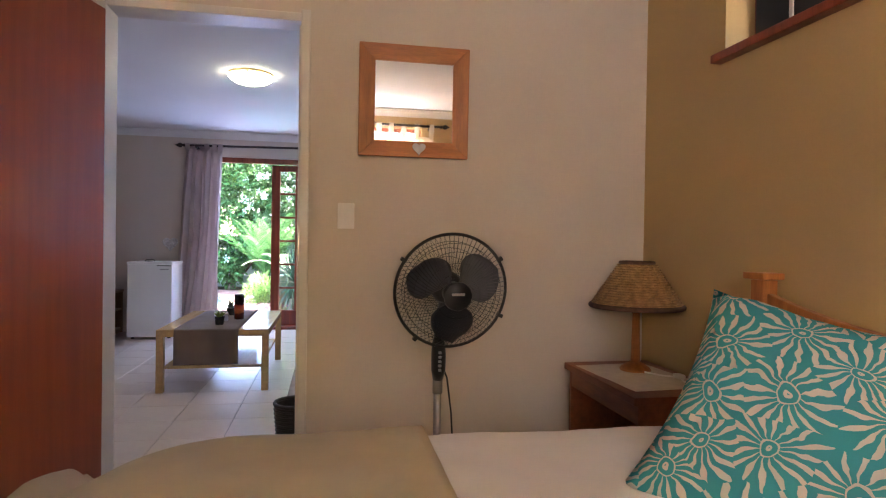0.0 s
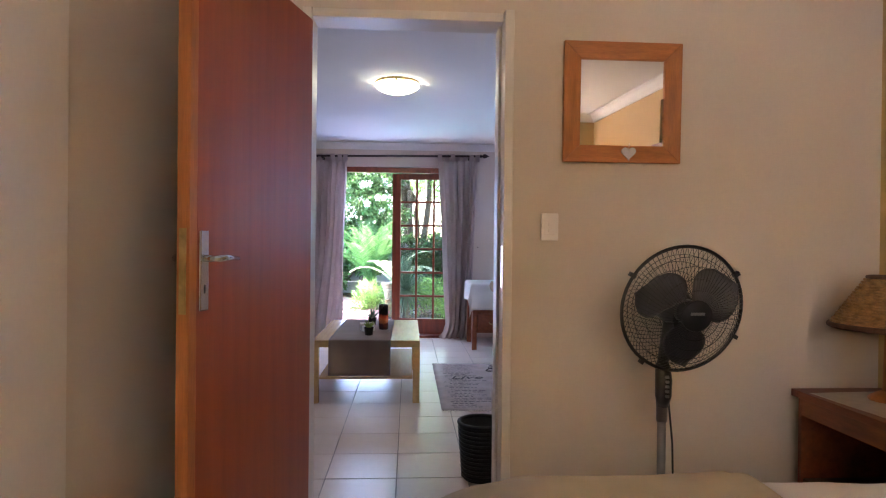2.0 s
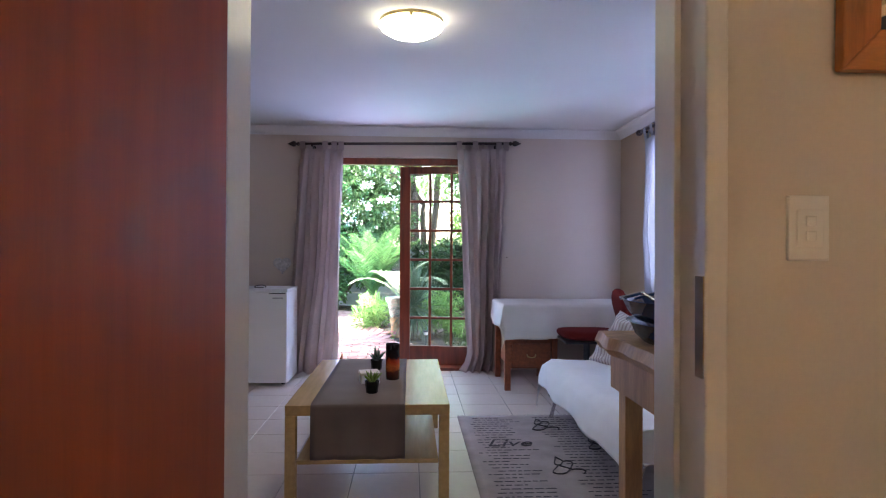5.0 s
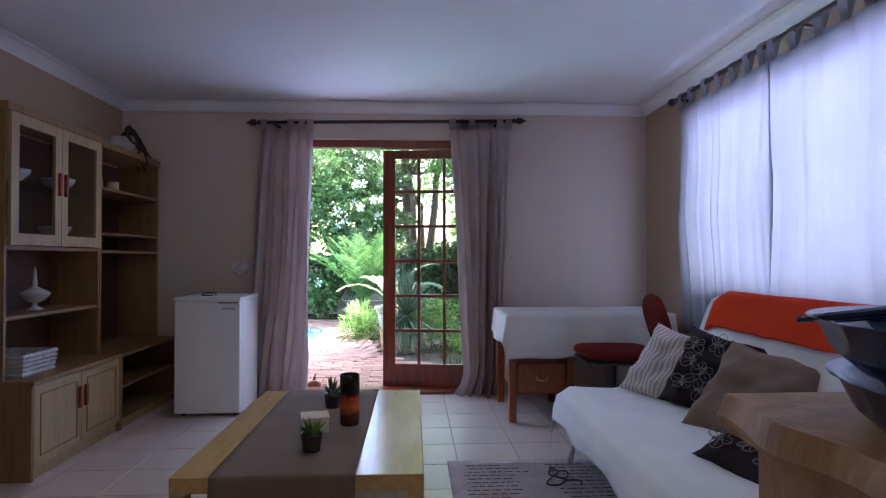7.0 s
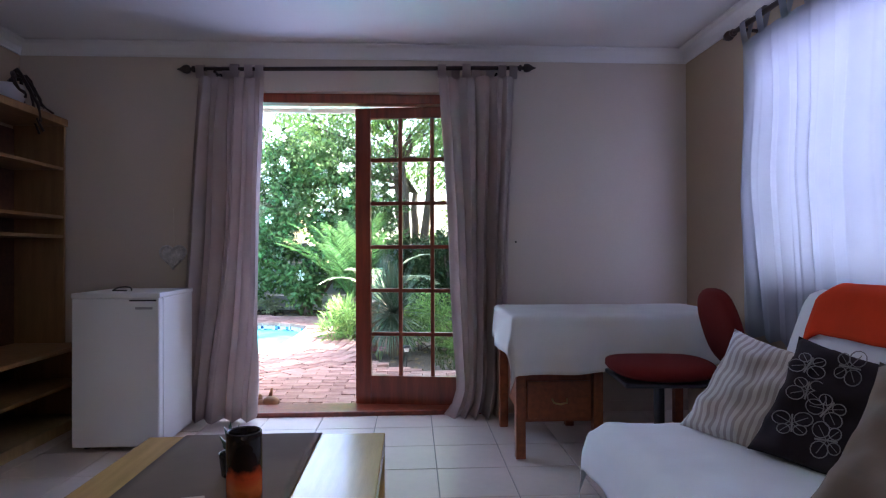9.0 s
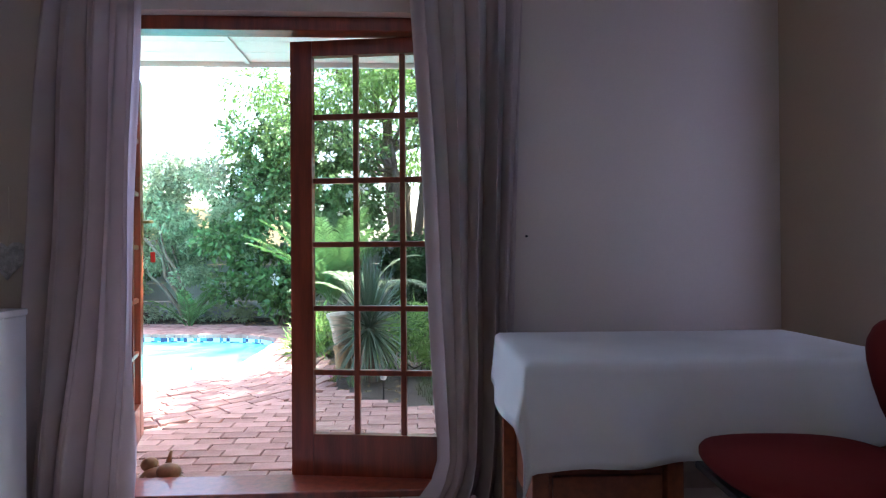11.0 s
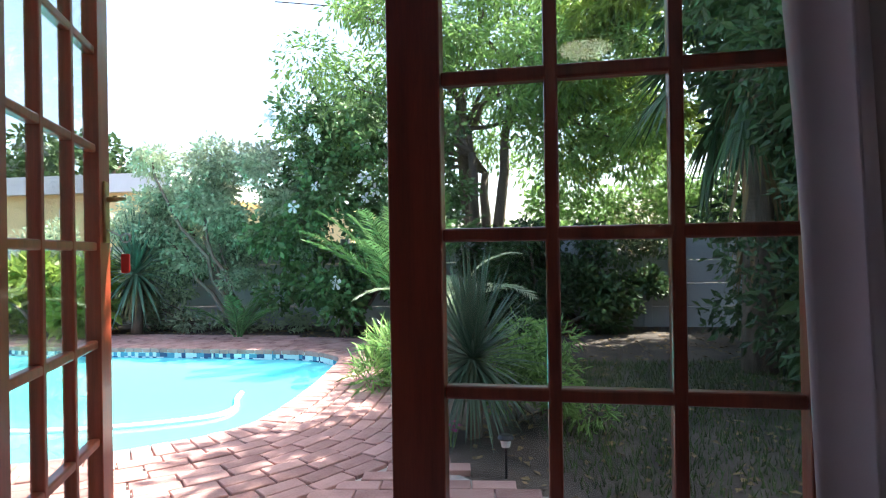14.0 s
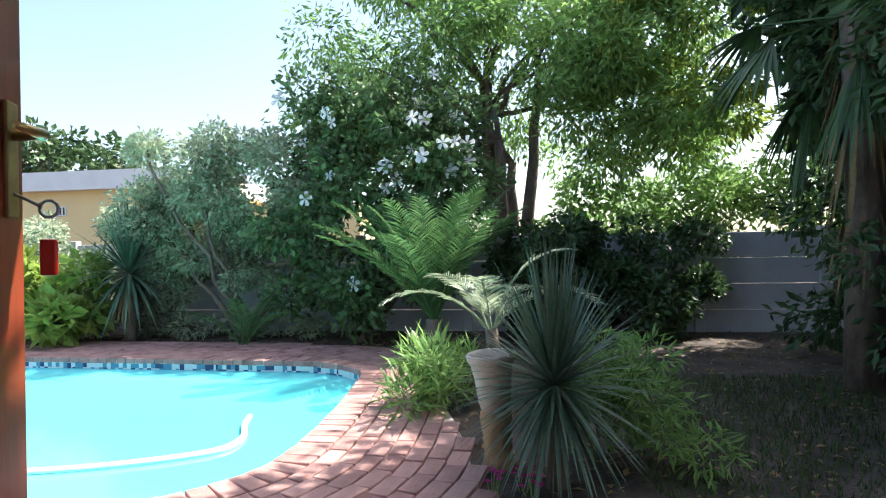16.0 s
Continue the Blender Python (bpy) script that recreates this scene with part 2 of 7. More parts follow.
M["redplastic"] = plain("red_plastic_tag", (0.62, 0.03, 0.02), 0.35)
M["glow"] = plain("lit_opal_glass", (1.0, 0.95, 0.72), 0.3, emit=1.1)
M["hose"] = plain("white_pool_hose", (0.80, 0.82, 0.82), 0.4)
M["cable"] = plain("black_cable", (0.03, 0.03, 0.03), 0.6)
M["ink"] = mat("faded_black_print", (0.055, 0.045, 0.05), 0.95, var=0.4, scale=60, bump=0)
M["grout"] = mat("grey_grout", (0.30, 0.265, 0.235), 0.9, var=0.2, scale=12, bump=0.3)
M["tile"] = mat("glazed_floor_tile", (0.62, 0.52, 0.45), 0.28, var=0.08, scale=3.0, fine=25, bump=0.05, rnd=0.12)
M["tilefar"] = mat("glazed_floor_tile_joined", (0.62, 0.52, 0.45), 0.28, var=0.08, scale=3.0, fine=25, bump=0.05, isl=0.12)
M["carpet"] = mat("bedroom_floor_tile", (0.52, 0.43, 0.36), 0.4, var=0.1, scale=3, fine=25, bump=0.05)


def glass_mat():
    m = bpy.data.materials.new("window_glass")
    m.use_nodes = True
    n, l = m.node_tree.nodes, m.node_tree.links
    gl, tp, mx, fr = n.new("ShaderNodeBsdfGlossy"), n.new("ShaderNodeBsdfTransparent"), n.new("ShaderNodeMixShader"), n.new("ShaderNodeLayerWeight")
    pw, ma = n.new("ShaderNodeMath"), n.new("ShaderNodeMath")
    gl.inputs["Roughness"].default_value = 0.02
    tp.inputs["Color"].default_value = (0.93, 0.95, 0.94, 1)
    fr.inputs["Blend"].default_value = 0.5
    pw.operation, ma.operation = "POWER", "MULTIPLY_ADD"
    pw.inputs[1].default_value, ma.inputs[1].default_value, ma.inputs[2].default_value = 5.0, 0.96, 0.035
    l.new(fr.outputs["Facing"], pw.inputs[0])
    l.new(pw.outputs[0], ma.inputs[0])
    l.new(ma.outputs[0], mx.inputs[0])
    l.new(tp.outputs[0], mx.inputs[1])
    l.new(gl.outputs[0], mx.inputs[2])
    l.new(mx.outputs[0], n["Material Output"].inputs["Surface"])
    return m


M["glass"] = glass_mat()


def water_mat():
    m = bpy.data.materials.new("pool_water")
    m.use_nodes = True
    n, l = m.node_tree.nodes, m.node_tree.links
    b = n["Principled BSDF"]
    b.inputs["Base Color"].default_value = (0.10, 0.72, 0.74, 1)
    b.inputs["Roughness"].default_value = 0.06
    b.inputs["IOR"].default_value = 1.33
    nz, bp, nz2, rp = n.new("ShaderNodeTexNoise"), n.new("ShaderNodeBump"), n.new("ShaderNodeTexNoise"), n.new("ShaderNodeValToRGB")
    nz.inputs["Scale"].default_value = 5
    nz2.inputs["Scale"].default_value = 0.7
    bp.inputs["Strength"].default_value, bp.inputs["Distance"].default_value = 0.12, 0.02
    rp.color_ramp.elements[0].color, rp.color_ramp.elements[1].color = (0.07, 0.60, 0.66, 1), (0.17, 0.78, 0.78, 1)
    l.new(nz.outputs["Fac"], bp.inputs["Height"])
    l.new(bp.outputs["Normal"], b.inputs["Normal"])
    l.new(nz2.outputs["Fac"], rp.inputs["Fac"])
    l.new(rp.outputs["Color"], b.inputs["Base Color"])
    return m


M["water"] = water_mat()


def band_mat(name, stops, axis="Z", rough=0.15):
    """Glaze in bands along the object's height; stops: (metres, colour)."""
    m = plain(name, (0.1, 0.1, 0.1), rough)
    n, l = m.node_tree.nodes, m.node_tree.links
    tc, sp, nz, ad, rp = (n.new("ShaderNode" + k) for k in ("TexCoord", "SeparateXYZ", "TexNoise", "Math", "ValToRGB"))
    nz.inputs["Scale"].default_value = 35
    ad.operation = "MULTIPLY_ADD"
    ad.inputs[1].default_value = 0.25
    mu = n.new("ShaderNodeMath")
    mu.operation = "MULTIPLY"
    top = stops[-1][0]
    mu.inputs[1].default_value = 1 / top
    l.new(tc.outputs["Object"], sp.inputs[0])
    l.new(sp.outputs[axis], mu.inputs[0])
    l.new(tc.outputs["Object"], nz.inputs["Vector"])
    l.new(nz.outputs["Fac"], ad.inputs[0])
    l.new(mu.outputs[0], ad.inputs[2])
    el = rp.color_ramp.elements
    while len(el) < len(stops):
        el.new(0.5)
    for e, (z, c) in zip(el, stops):
        e.position, e.color = min(1, z / top + 0.125), (*c, 1)
    l.new(ad.outputs[0], rp.inputs["Fac"])
    l.new(rp.outputs["Color"], n["Principled BSDF"].inputs["Base Color"])
    return m


def stripe_mat(name, a, b, freq, axis="X", thick=0.5):
    m = cloth_mat(name, a, 0.03)
    n, l = m.node_tree.nodes, m.node_tree.links
    tc, sp, mu, fr, gt, mx, nz = (n.new("ShaderNode" + k) for k in ("TexCoord", "SeparateXYZ", "Math", "Math", "Math", "MixRGB", "TexNoise"))
    mu.operation, fr.operation, gt.operation = "MULTIPLY_ADD", "FRACT", "GREATER_THAN"
    mu.inputs[1].default_value = freq
    gt.inputs[1].default_value = thick
    nz.inputs["Scale"].default_value = 9
    l.new(tc.outputs["Object"], sp.inputs[0])
    l.new(tc.outputs["Object"], nz.inputs["Vector"])
    l.new(sp.outputs[axis], mu.inputs[0])
    l.new(nz.outputs["Fac"], mu.inputs[2])
    l.new(mu.outputs[0], fr.inputs[0])
    l.new(fr.outputs[0], gt.inputs[0])
    l.new(gt.outputs[0], mx.inputs[0])
    mx.inputs[1].default_value, mx.inputs[2].default_value = (*a, 1), (*b, 1)
    l.new(mx.outputs[0], n["Principled BSDF"].inputs["Base Color"])
    return m


def petal_print_mat(name, ground, ink):
    """Large radiating flower print on cotton: rays from the middles of cells."""
    m = cloth_mat(name, ground, 0.03)
    n, l = m.node_tree.nodes, m.node_tree.links

    def math_node(op, a, b=None, c=None):
        k = n.new("ShaderNodeMath")
        k.operation = op
        for i, v in enumerate((a, b, c)):
            if v is None:
                continue
            if isinstance(v, (int, float)):
                k.inputs[i].default_value = v
            else:
                l.new(v, k.inputs[i])
        return k.outputs[0]
    tc, vo = n.new("ShaderNodeTexCoord"), n.new("ShaderNodeTexVoronoi")
    vo.inputs["Scale"].default_value = 7.2
    vo.voronoi_dimensions = "2D"
    vo.inputs["Randomness"].default_value = 0.7
    nz, addv = n.new("ShaderNodeTexNoise"), n.new("ShaderNodeVectorMath")
    nz.inputs["Scale"].default_value = 14
    sc = n.new("ShaderNodeVectorMath")
    sc.operation = "SCALE"
    sc.inputs["Scale"].default_value = 0.05
    l.new(tc.outputs["Object"], nz.inputs["Vector"])
    l.new(nz.outputs["Color"], sc.inputs[0])
    l.new(tc.outputs["Object"], addv.inputs[0])
    l.new(sc.outputs[0], addv.inputs[1])
    l.new(addv.outputs[0], vo.inputs["Vector"])
    sub, sep, mulv = n.new("ShaderNodeVectorMath"), n.new("ShaderNodeSeparateXYZ"), n.new("ShaderNodeVectorMath")
    sub.operation, mulv.operation = "SUBTRACT", "SCALE"
    mulv.inputs["Scale"].default_value = 1.0
    l.new(addv.outputs[0], mulv.inputs[0])
    l.new(mulv.outputs[0], sub.inputs[0])
    l.new(vo.outputs["Position"], sub.inputs[1])
    l.new(sub.outputs[0], sep.inputs[0])
    ang = math_node("ARCTAN2", sep.outputs["Y"], sep.outputs["X"])
    ray = math_node("SINE", math_node("MULTIPLY", ang, 16.0))
    dist = vo.outputs["Distance"]
    shape = math_node("SUBTRACT", ray, math_node("MULTIPLY", math_node("ABSOLUTE", math_node("SUBTRACT", dist, 0.42)), 3.2))
    dots = math_node("GREATER_THAN", math_node("SINE", math_node("MULTIPLY", dist, 55.0)), 0.55)
    core = math_node("MULTIPLY", dots, math_node("LESS_THAN", dist, 0.15))
    fac = math_node("MAXIMUM", math_node("GREATER_THAN", shape, 0.05), core)
    mx = n.new("ShaderNodeMixRGB")
    l.new(fac, mx.inputs[0])
    mx.inputs[1].default_value, mx.inputs[2].default_value = (*ground, 1), (*ink, 1)
    l.new(mx.outputs[0], n["Principled BSDF"].inputs["Base Color"])
    return m


M["petalprint"] = petal_print_mat("turquoise_flower_print", (0.045, 0.27, 0.29), (0.52, 0.48, 0.40))
M["stripes"] = stripe_mat("striped_cushion_cloth", (0.64, 0.60, 0.58), (0.42, 0.36, 0.35), 42, "X", 0.55)
M["butterfly"] = cloth_mat("dark_butterfly_cloth", (0.035, 0.026, 0.030), 0.02, var=0.3)
M["print"] = mat("pale_butterfly_print", (0.26, 0.24, 0.245), 0.9, var=0.2, scale=40, bump=0)
M["vase"] = band_mat("banded_vase_glaze", [(0.0, (0.035, 0.010, 0.008)), (0.045, (0.10, 0.018, 0.010)), (0.075, (0.62, 0.14, 0.03)), (0.105, (0.60, 0.07, 0.02)), (0.125, (0.03, 0.012, 0.010)), (0.2, (0.015, 0.010, 0.010))])


def mosaic_mat(name, dark, mid, pale, cells):
    """Small square glass tiles of mixed blues."""
    m = plain(name, mid, 0.2)
    n, l = m.node_tree.nodes, m.node_tree.links
    tc, vo, rp = n.new("ShaderNodeTexCoord"), n.new("ShaderNodeTexVoronoi"), n.new("ShaderNodeValToRGB")
    vo.inputs["Scale"].default_value, vo.inputs["Randomness"].default_value = cells, 0.0
    sp = n.new("ShaderNodeSeparateColor")
    l.new(tc.outputs["Object"], vo.inputs["Vector"])
    l.new(vo.outputs["Color"], sp.inputs[0])
    l.new(sp.outputs[0], rp.inputs["Fac"])
    rp.color_ramp.interpolation = "CONSTANT"
    e = rp.color_ramp.elements
    e[0].color, e[1].color, e[1].position = (*dark, 1), (*mid, 1), 0.22
    e.new(0.5).color = (*pale, 1)
    l.new(rp.outputs["Color"], n["Principled BSDF"].inputs["Base Color"])
    return m


M["poolband"] = mosaic_mat("blue_mosaic_band", (0.02, 0.06, 0.16), (0.08, 0.30, 0.42), (0.62, 0.80, 0.80), 21.0)

# ---- building helpers ----


def mesh_ob(name, bm, material, smooth=False):
    me = bpy.data.meshes.new(name)
    bmesh.ops.recalc_face_normals(bm, faces=bm.faces)
    bm.to_mesh(me)
    bm.free()
    me.materials.append(material)
    if smooth:
        for p in me.polygons:
            p.use_smooth = True
    return new(name, me)


def part(name, bm, material, parent, label="", smooth=False, bevel=0.0):
    ob = mesh_ob(name, bm, material, smooth)
    ob.parent = parent
    if label:
        ob["label"] = label
    if bevel:
        b = ob.modifiers.new("bevel", "BEVEL")
        b.width, b.segments, b.limit_method = bevel, 2, "ANGLE"
    return ob


SITE = Matrix.Identity(4)      # the ground that things are placed on: the house's own axes, later the garden's


def thing(name, loc, label, category, group="", rz=0.0, rx=0.0, ry=0.0):
    e = new(name)
    e.empty_display_size = 0.1
    e.matrix_world = SITE @ pose(*loc, rx, ry, rz)
    return tagged(e, label, category, group)


def setting(name, bm, material, label, category, smooth=False):
    return tagged(mesh_ob(name, bm, material, smooth), label, category, kind="structure")


def box(x0, x1, y0, y1, z0, z1, bm=None):
    bm = bm or bmesh.new()
    v = [bm.verts.new((x, y, z)) for z in (z0, z1) for y in (y0, y1) for x in (x0, x1)]
    for f in ((0, 2, 3, 1), (4, 5, 7, 6), (0, 1, 5, 4), (2, 6, 7, 3), (0, 4, 6, 2), (1, 3, 7, 5)):
        bm.faces.new([v[i] for i in f])
    return bm


def tube(points, r, seg=8, bm=None, caps=True):
    """A round tube through points; r is a number or one radius a point."""
    bm = bm or bmesh.new()
    pts = [Vector(p) for p in points]
    rs = r if isinstance(r, (list, tuple)) else [r] * len(pts)
    rings, side = [], None
    for i, p in enumerate(pts):
        d = (pts[min(i + 1, len(pts) - 1)] - pts[max(i - 1, 0)]).normalized()
        if side is None:
            side = d.orthogonal().normalized()
        side = (side - d * side.dot(d)).normalized()
        up = d.cross(side)
        rings.append([bm.verts.new(p + rs[i] * (math.cos(a) * side + math.sin(a) * up)) for a in (2 * math.pi * k / seg for k in range(seg))])
    for a, b in zip(rings, rings[1:]):
        for k in range(seg):
            bm.faces.new((a[k], a[(k + 1) % seg], b[(k + 1) % seg], b[k]))
    if caps:
        bm.faces.new(rings[0][::-1])
        bm.faces.new(rings[-1])
    return bm


def lathe(profile, seg=24, bm=None, wob=0.0):
    """Turned shape round z; profile: (radius, height) from bottom to top."""
    bm = bm or bmesh.new()
    rings = []
    for r, z in profile:
        rings.append([bm.verts.new(((r + wob * random.uniform(-1, 1)) * math.cos(2 * math.pi * k / seg), (r + wob * random.uniform(-1, 1)) * math.sin(2 * math.pi * k / seg), z)) for k in range(seg)])
    for a, b in zip(rings, rings[1:]):
        for k in range(seg):
            bm.faces.new((a[k], a[(k + 1) % seg], b[(k + 1) % seg], b[k]))
    bm.faces.new(rings[0][::-1])
    bm.faces.new(rings[-1])
    return bm


def sheet(fn, nu, nv, thick=0.003, bm=None):
    """A cloth: fn(u, v) gives a point for u, v in 0..1; given thickness by a second skin."""
    bm = bm or bmesh.new()
    P = [[Vector(fn(i / nu, j / nv)) for j in range(nv + 1)] for i in range(nu + 1)]
    A = [[bm.verts.new(p) for p in row] for row in P]
    B = []
    for i in range(nu + 1):
        row = []
        for j in range(nv + 1):
            a = P[min(i + 1, nu)][j] - P[max(i - 1, 0)][j]
            b = P[i][min(j + 1, nv)] - P[i][max(j - 1, 0)]
            k = a.cross(b)
            row.append(bm.verts.new(P[i][j] - (k.normalized() if k.length > 1e-9 else Vector((0, 0, 1))) * thick))
        B.append(row)
    for i in range(nu):
        for j in range(nv):
            bm.faces.new((A[i][j], A[i + 1][j], A[i + 1][j + 1], A[i][j + 1]))
            bm.faces.new((B[i][j], B[i][j + 1], B[i + 1][j + 1], B[i + 1][j]))
    edge = [(A[i][0], A[i + 1][0], B[i + 1][0], B[i][0]) for i in range(nu)] + [(A[i + 1][nv], A[i][nv], B[i][nv], B[i + 1][nv]) for i in range(nu)]
    edge += [(A[0][j + 1], A[0][j], B[0][j], B[0][j + 1]) for j in range(nv)] + [(A[nu][j], A[nu][j + 1], B[nu][j + 1], B[nu][j]) for j in range(nv)]
    for f in edge:
        bm.faces.new(f)
    return bm


def puff(w, h, d, n=14, wrinkle=0.006, bm=None, seed=0):
    """A stuffed cushion in the xy plane, pinched at its corners."""
    bm = bm or bmesh.new()
    def pt(u, v, s):
        a, b = 2 * u - 1, 2 * v - 1
        e = (1 - a ** 4) * (1 - b ** 4)
        t = d / 2 * max(e, 0) ** 0.55
        k = 1 - 0.10 * (1 - abs(a) ** 2) * abs(b) ** 3
        k2 = 1 - 0.10 * (1 - abs(b) ** 2) * abs(a) ** 3
        z = s * (t + wrinkle * noise.noise((a * 3 + seed, b * 3, s * 2.0)) * (1 if e > 0.01 else 0) + 0.004 * noise.noise((a * 8 + seed, b * 8, s)) * min(1, e * 4))
        return (a * w / 2 * k2, b * h / 2 * k, z)
    T = [[None] * (n + 1) for _ in range(n + 1)]
    Bt = [[None] * (n + 1) for _ in range(n + 1)]
    for i in range(n + 1):
        for j in range(n + 1):
            T[i][j] = bm.verts.new(pt(i / n, j / n, 1))
            Bt[i][j] = T[i][j] if i in (0, n) or j in (0, n) else bm.verts.new(pt(i / n, j / n, -1))
    for i in range(n):
        for j in range(n):
            bm.faces.new((T[i][j], T[i + 1][j], T[i + 1][j + 1], T[i][j + 1]))
            bm.faces.new((Bt[i][j], Bt[i][j + 1], Bt[i + 1][j + 1], Bt[i + 1][j]))
    return bm


def pad(w, h, d, z, n=28, k=9):
    """A flat upholstered pad with a rounded outline, in the xy plane."""
    bm = bmesh.new()
    sg = lambda v, e: math.copysign(abs(v) ** e, v)
    rings = []
    for j in range(1, k):
        b = -math.pi / 2 + math.pi * j / k
        rings.append([bm.verts.new((w / 2 * sg(math.cos(b), 0.35) * sg(math.cos(a), 0.72), h / 2 * sg(math.cos(b), 0.35) * sg(math.sin(a), 0.72), z + d / 2 * sg(math.sin(b), 0.8) + 0.012 * (math.cos(a) ** 2) * math.cos(b))) for a in (2 * math.pi * q / n for q in range(n))])
    for a, b in zip(rings, rings[1:]):
        for q in range(n):
            bm.faces.new((a[q], a[(q + 1) % n], b[(q + 1) % n], b[q]))
    for r, zz in ((rings[0], -d / 2), (rings[-1], d / 2)):
        c = bm.verts.new((0, 0, z + zz * 1.02))
        for q in range(n):
            bm.faces.new((r[q], r[(q + 1) % n], c))
    return bm


def rounded(x0, x1, y0, y1, z0, z1, r=0.01, seg=2):
    bm = box(x0, x1, y0, y1, z0, z1)
    bmesh.ops.bevel(bm, geom=list(bm.edges), offset=r, segments=seg, affect="EDGES", profile=0.6)
    return bm


def text_part(name, s, size, material, parent, m, label=""):
    c = bpy.data.curves.new(name, "FONT")
    c.body, c.size, c.extrude, c.shear = s, size, 0.0008, 0.35
    o = new(name, c)
    deps = bpy.context.evaluated_depsgraph_get()
    me = bpy.data.meshes.new_from_object(o.evaluated_get(deps))
    bpy.data.objects.remove(o)
    k = new(name, me)
    me.materials.clear()
    me.materials.append(material)
    k.parent = parent
    k.matrix_local = m
    if label:
        k["label"] = label
    return k


# ---- plan ----
CE = 2.39                      # ceiling
BX0, BX1, BY0 = -1.45, 1.46, -1.05   # bedroom
WY0, WY1 = 3.03, 3.15          # wall between the rooms
LX0, LX1, LY1 = -2.87, 1.43, 7.88    # living room
OY = 8.08                      # outer face of the garden wall
DX0, DX1, DZ = -0.985, -0.190, 2.065  # bedroom doorway
GX0, GX1, GZ = -1.60, 0.10, 2.10     # garden doorway

# ---- structure ----


def wall_boxes(name, spans, material, label):
    bm = bmesh.new()
    for s in spans:
        box(*s, bm=bm)
    return setting(name, bm, material, label, "wall")


wall_boxes("wall_between_bedroom", [(BX0, DX0, WY0, WY0 + 0.06, 0, CE), (DX1, BX1, WY0, WY0 + 0.06, 0, CE), (DX0, DX1, WY0, WY0 + 0.06, DZ, CE)], M["cream"], "cream painted plaster wall with a doorway")
wall_boxes("wall_between_living", [(LX0, DX0, WY0 + 0.06, WY1, 0, CE), (DX1, BX1, WY0 + 0.06, WY1, 0, CE), (DX0, DX1, WY0 + 0.06, WY1, DZ, CE)], M["livwall"], "pale painted plaster wall with a doorway")
wall_boxes("wall_bedroom_west", [(BX0 - 0.12, BX0, BY0, WY0, 0, CE)], M["cream"], "cream painted plaster wall")
HW = (0.7, 2.44, 1.86, 2.22)   # high window: y0, y1, z0, z1
wall_boxes("wall_bedroom_east", [(BX1, BX1 + 0.22, BY0, HW[0], 0, CE), (BX1, BX1 + 0.22, HW[1], WY0, 0, CE), (BX1, BX1 + 0.22, HW[0], HW[1], 0, HW[2]), (BX1, BX1 + 0.22, HW[0], HW[1], HW[3], CE)], M["tan"], "tan painted wall with a high window")
BW = (-0.75, 0.95, 1.0, 2.18)
wall_boxes("wall_bedroom_south", [(BX0 - 0.12, BW[0], BY0 - 0.15, BY0, 0, CE), (BW[1], BX1 + 0.22, BY0 - 0.15, BY0, 0, CE), (BW[0], BW[1], BY0 - 0.15, BY0, 0, BW[2]), (BW[0], BW[1], BY0 - 0.15, BY0, BW[3], CE)], M["tan"], "tan painted wall with a curtained window")
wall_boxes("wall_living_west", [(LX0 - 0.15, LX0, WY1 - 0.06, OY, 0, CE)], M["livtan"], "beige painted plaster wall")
LW = (4.45, 7.0, 0.95, 2.10)
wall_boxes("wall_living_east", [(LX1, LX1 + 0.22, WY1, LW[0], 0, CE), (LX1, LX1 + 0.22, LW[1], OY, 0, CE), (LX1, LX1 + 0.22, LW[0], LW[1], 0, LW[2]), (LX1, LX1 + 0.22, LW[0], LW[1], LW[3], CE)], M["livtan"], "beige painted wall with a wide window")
wall_boxes("wall_living_north", [(LX0 - 0.15, GX0, LY1, OY, 0, CE), (GX1, LX1, LY1, OY, 0, CE), (GX0, GX1, LY1, OY, GZ, CE)], M["livwall"], "pale painted wall with a garden doorway")
setting("ceiling", box(LX0 - 0.15, LX1 + 0.22, BY0 - 0.15, OY, CE, CE + 0.12), M["ceil"], "smooth white painted ceiling", "ceiling")
setting("floor_bedroom", box(BX0 - 0.12, BX1 + 0.22, BY0 - 0.15, WY0, -0.1, 0.0), M["carpet"], "beige tiled bedroom floor", "floor")
setting("floor", box(LX0 - 0.15, LX1 + 0.22, WY0, OY, -0.1, -0.006), M["grout"], "tiled living room floor with grey grout", "floor")
floor_ob = bpy.data.objects["floor"]


def cornice(name, a, b, inward, w=0.085):
    """Coved plaster cornice from a to b; inward is the way into the room."""
    a, b, n = Vector((*a, 0)), Vector((*b, 0)), Vector((*inward, 0))
    prof = [(0.003, -w), (0.012, -w), (0.014, -w + 0.012), (0.03, -w * 0.55), (0.055, -w * 0.26), (w - 0.012, -0.016), (w, -0.012), (w, -0.003), (0.003, -0.003)]
    bm = bmesh.new()
    R = [[bm.verts.new(p + n * o + Vector((0, 0, CE + z))) for o, z in prof] for p in (a, b)]
    for i in range(len(prof)):
        j = (i + 1) % len(prof)
        bm.faces.new((R[0][i], R[0][j], R[1][j], R[1][i]))
    bm.faces.new(R[0])
    bm.faces.new(R[1][::-1])
    return setting(name, bm, M["ceil"], "white coved plaster cornice", "cornice")


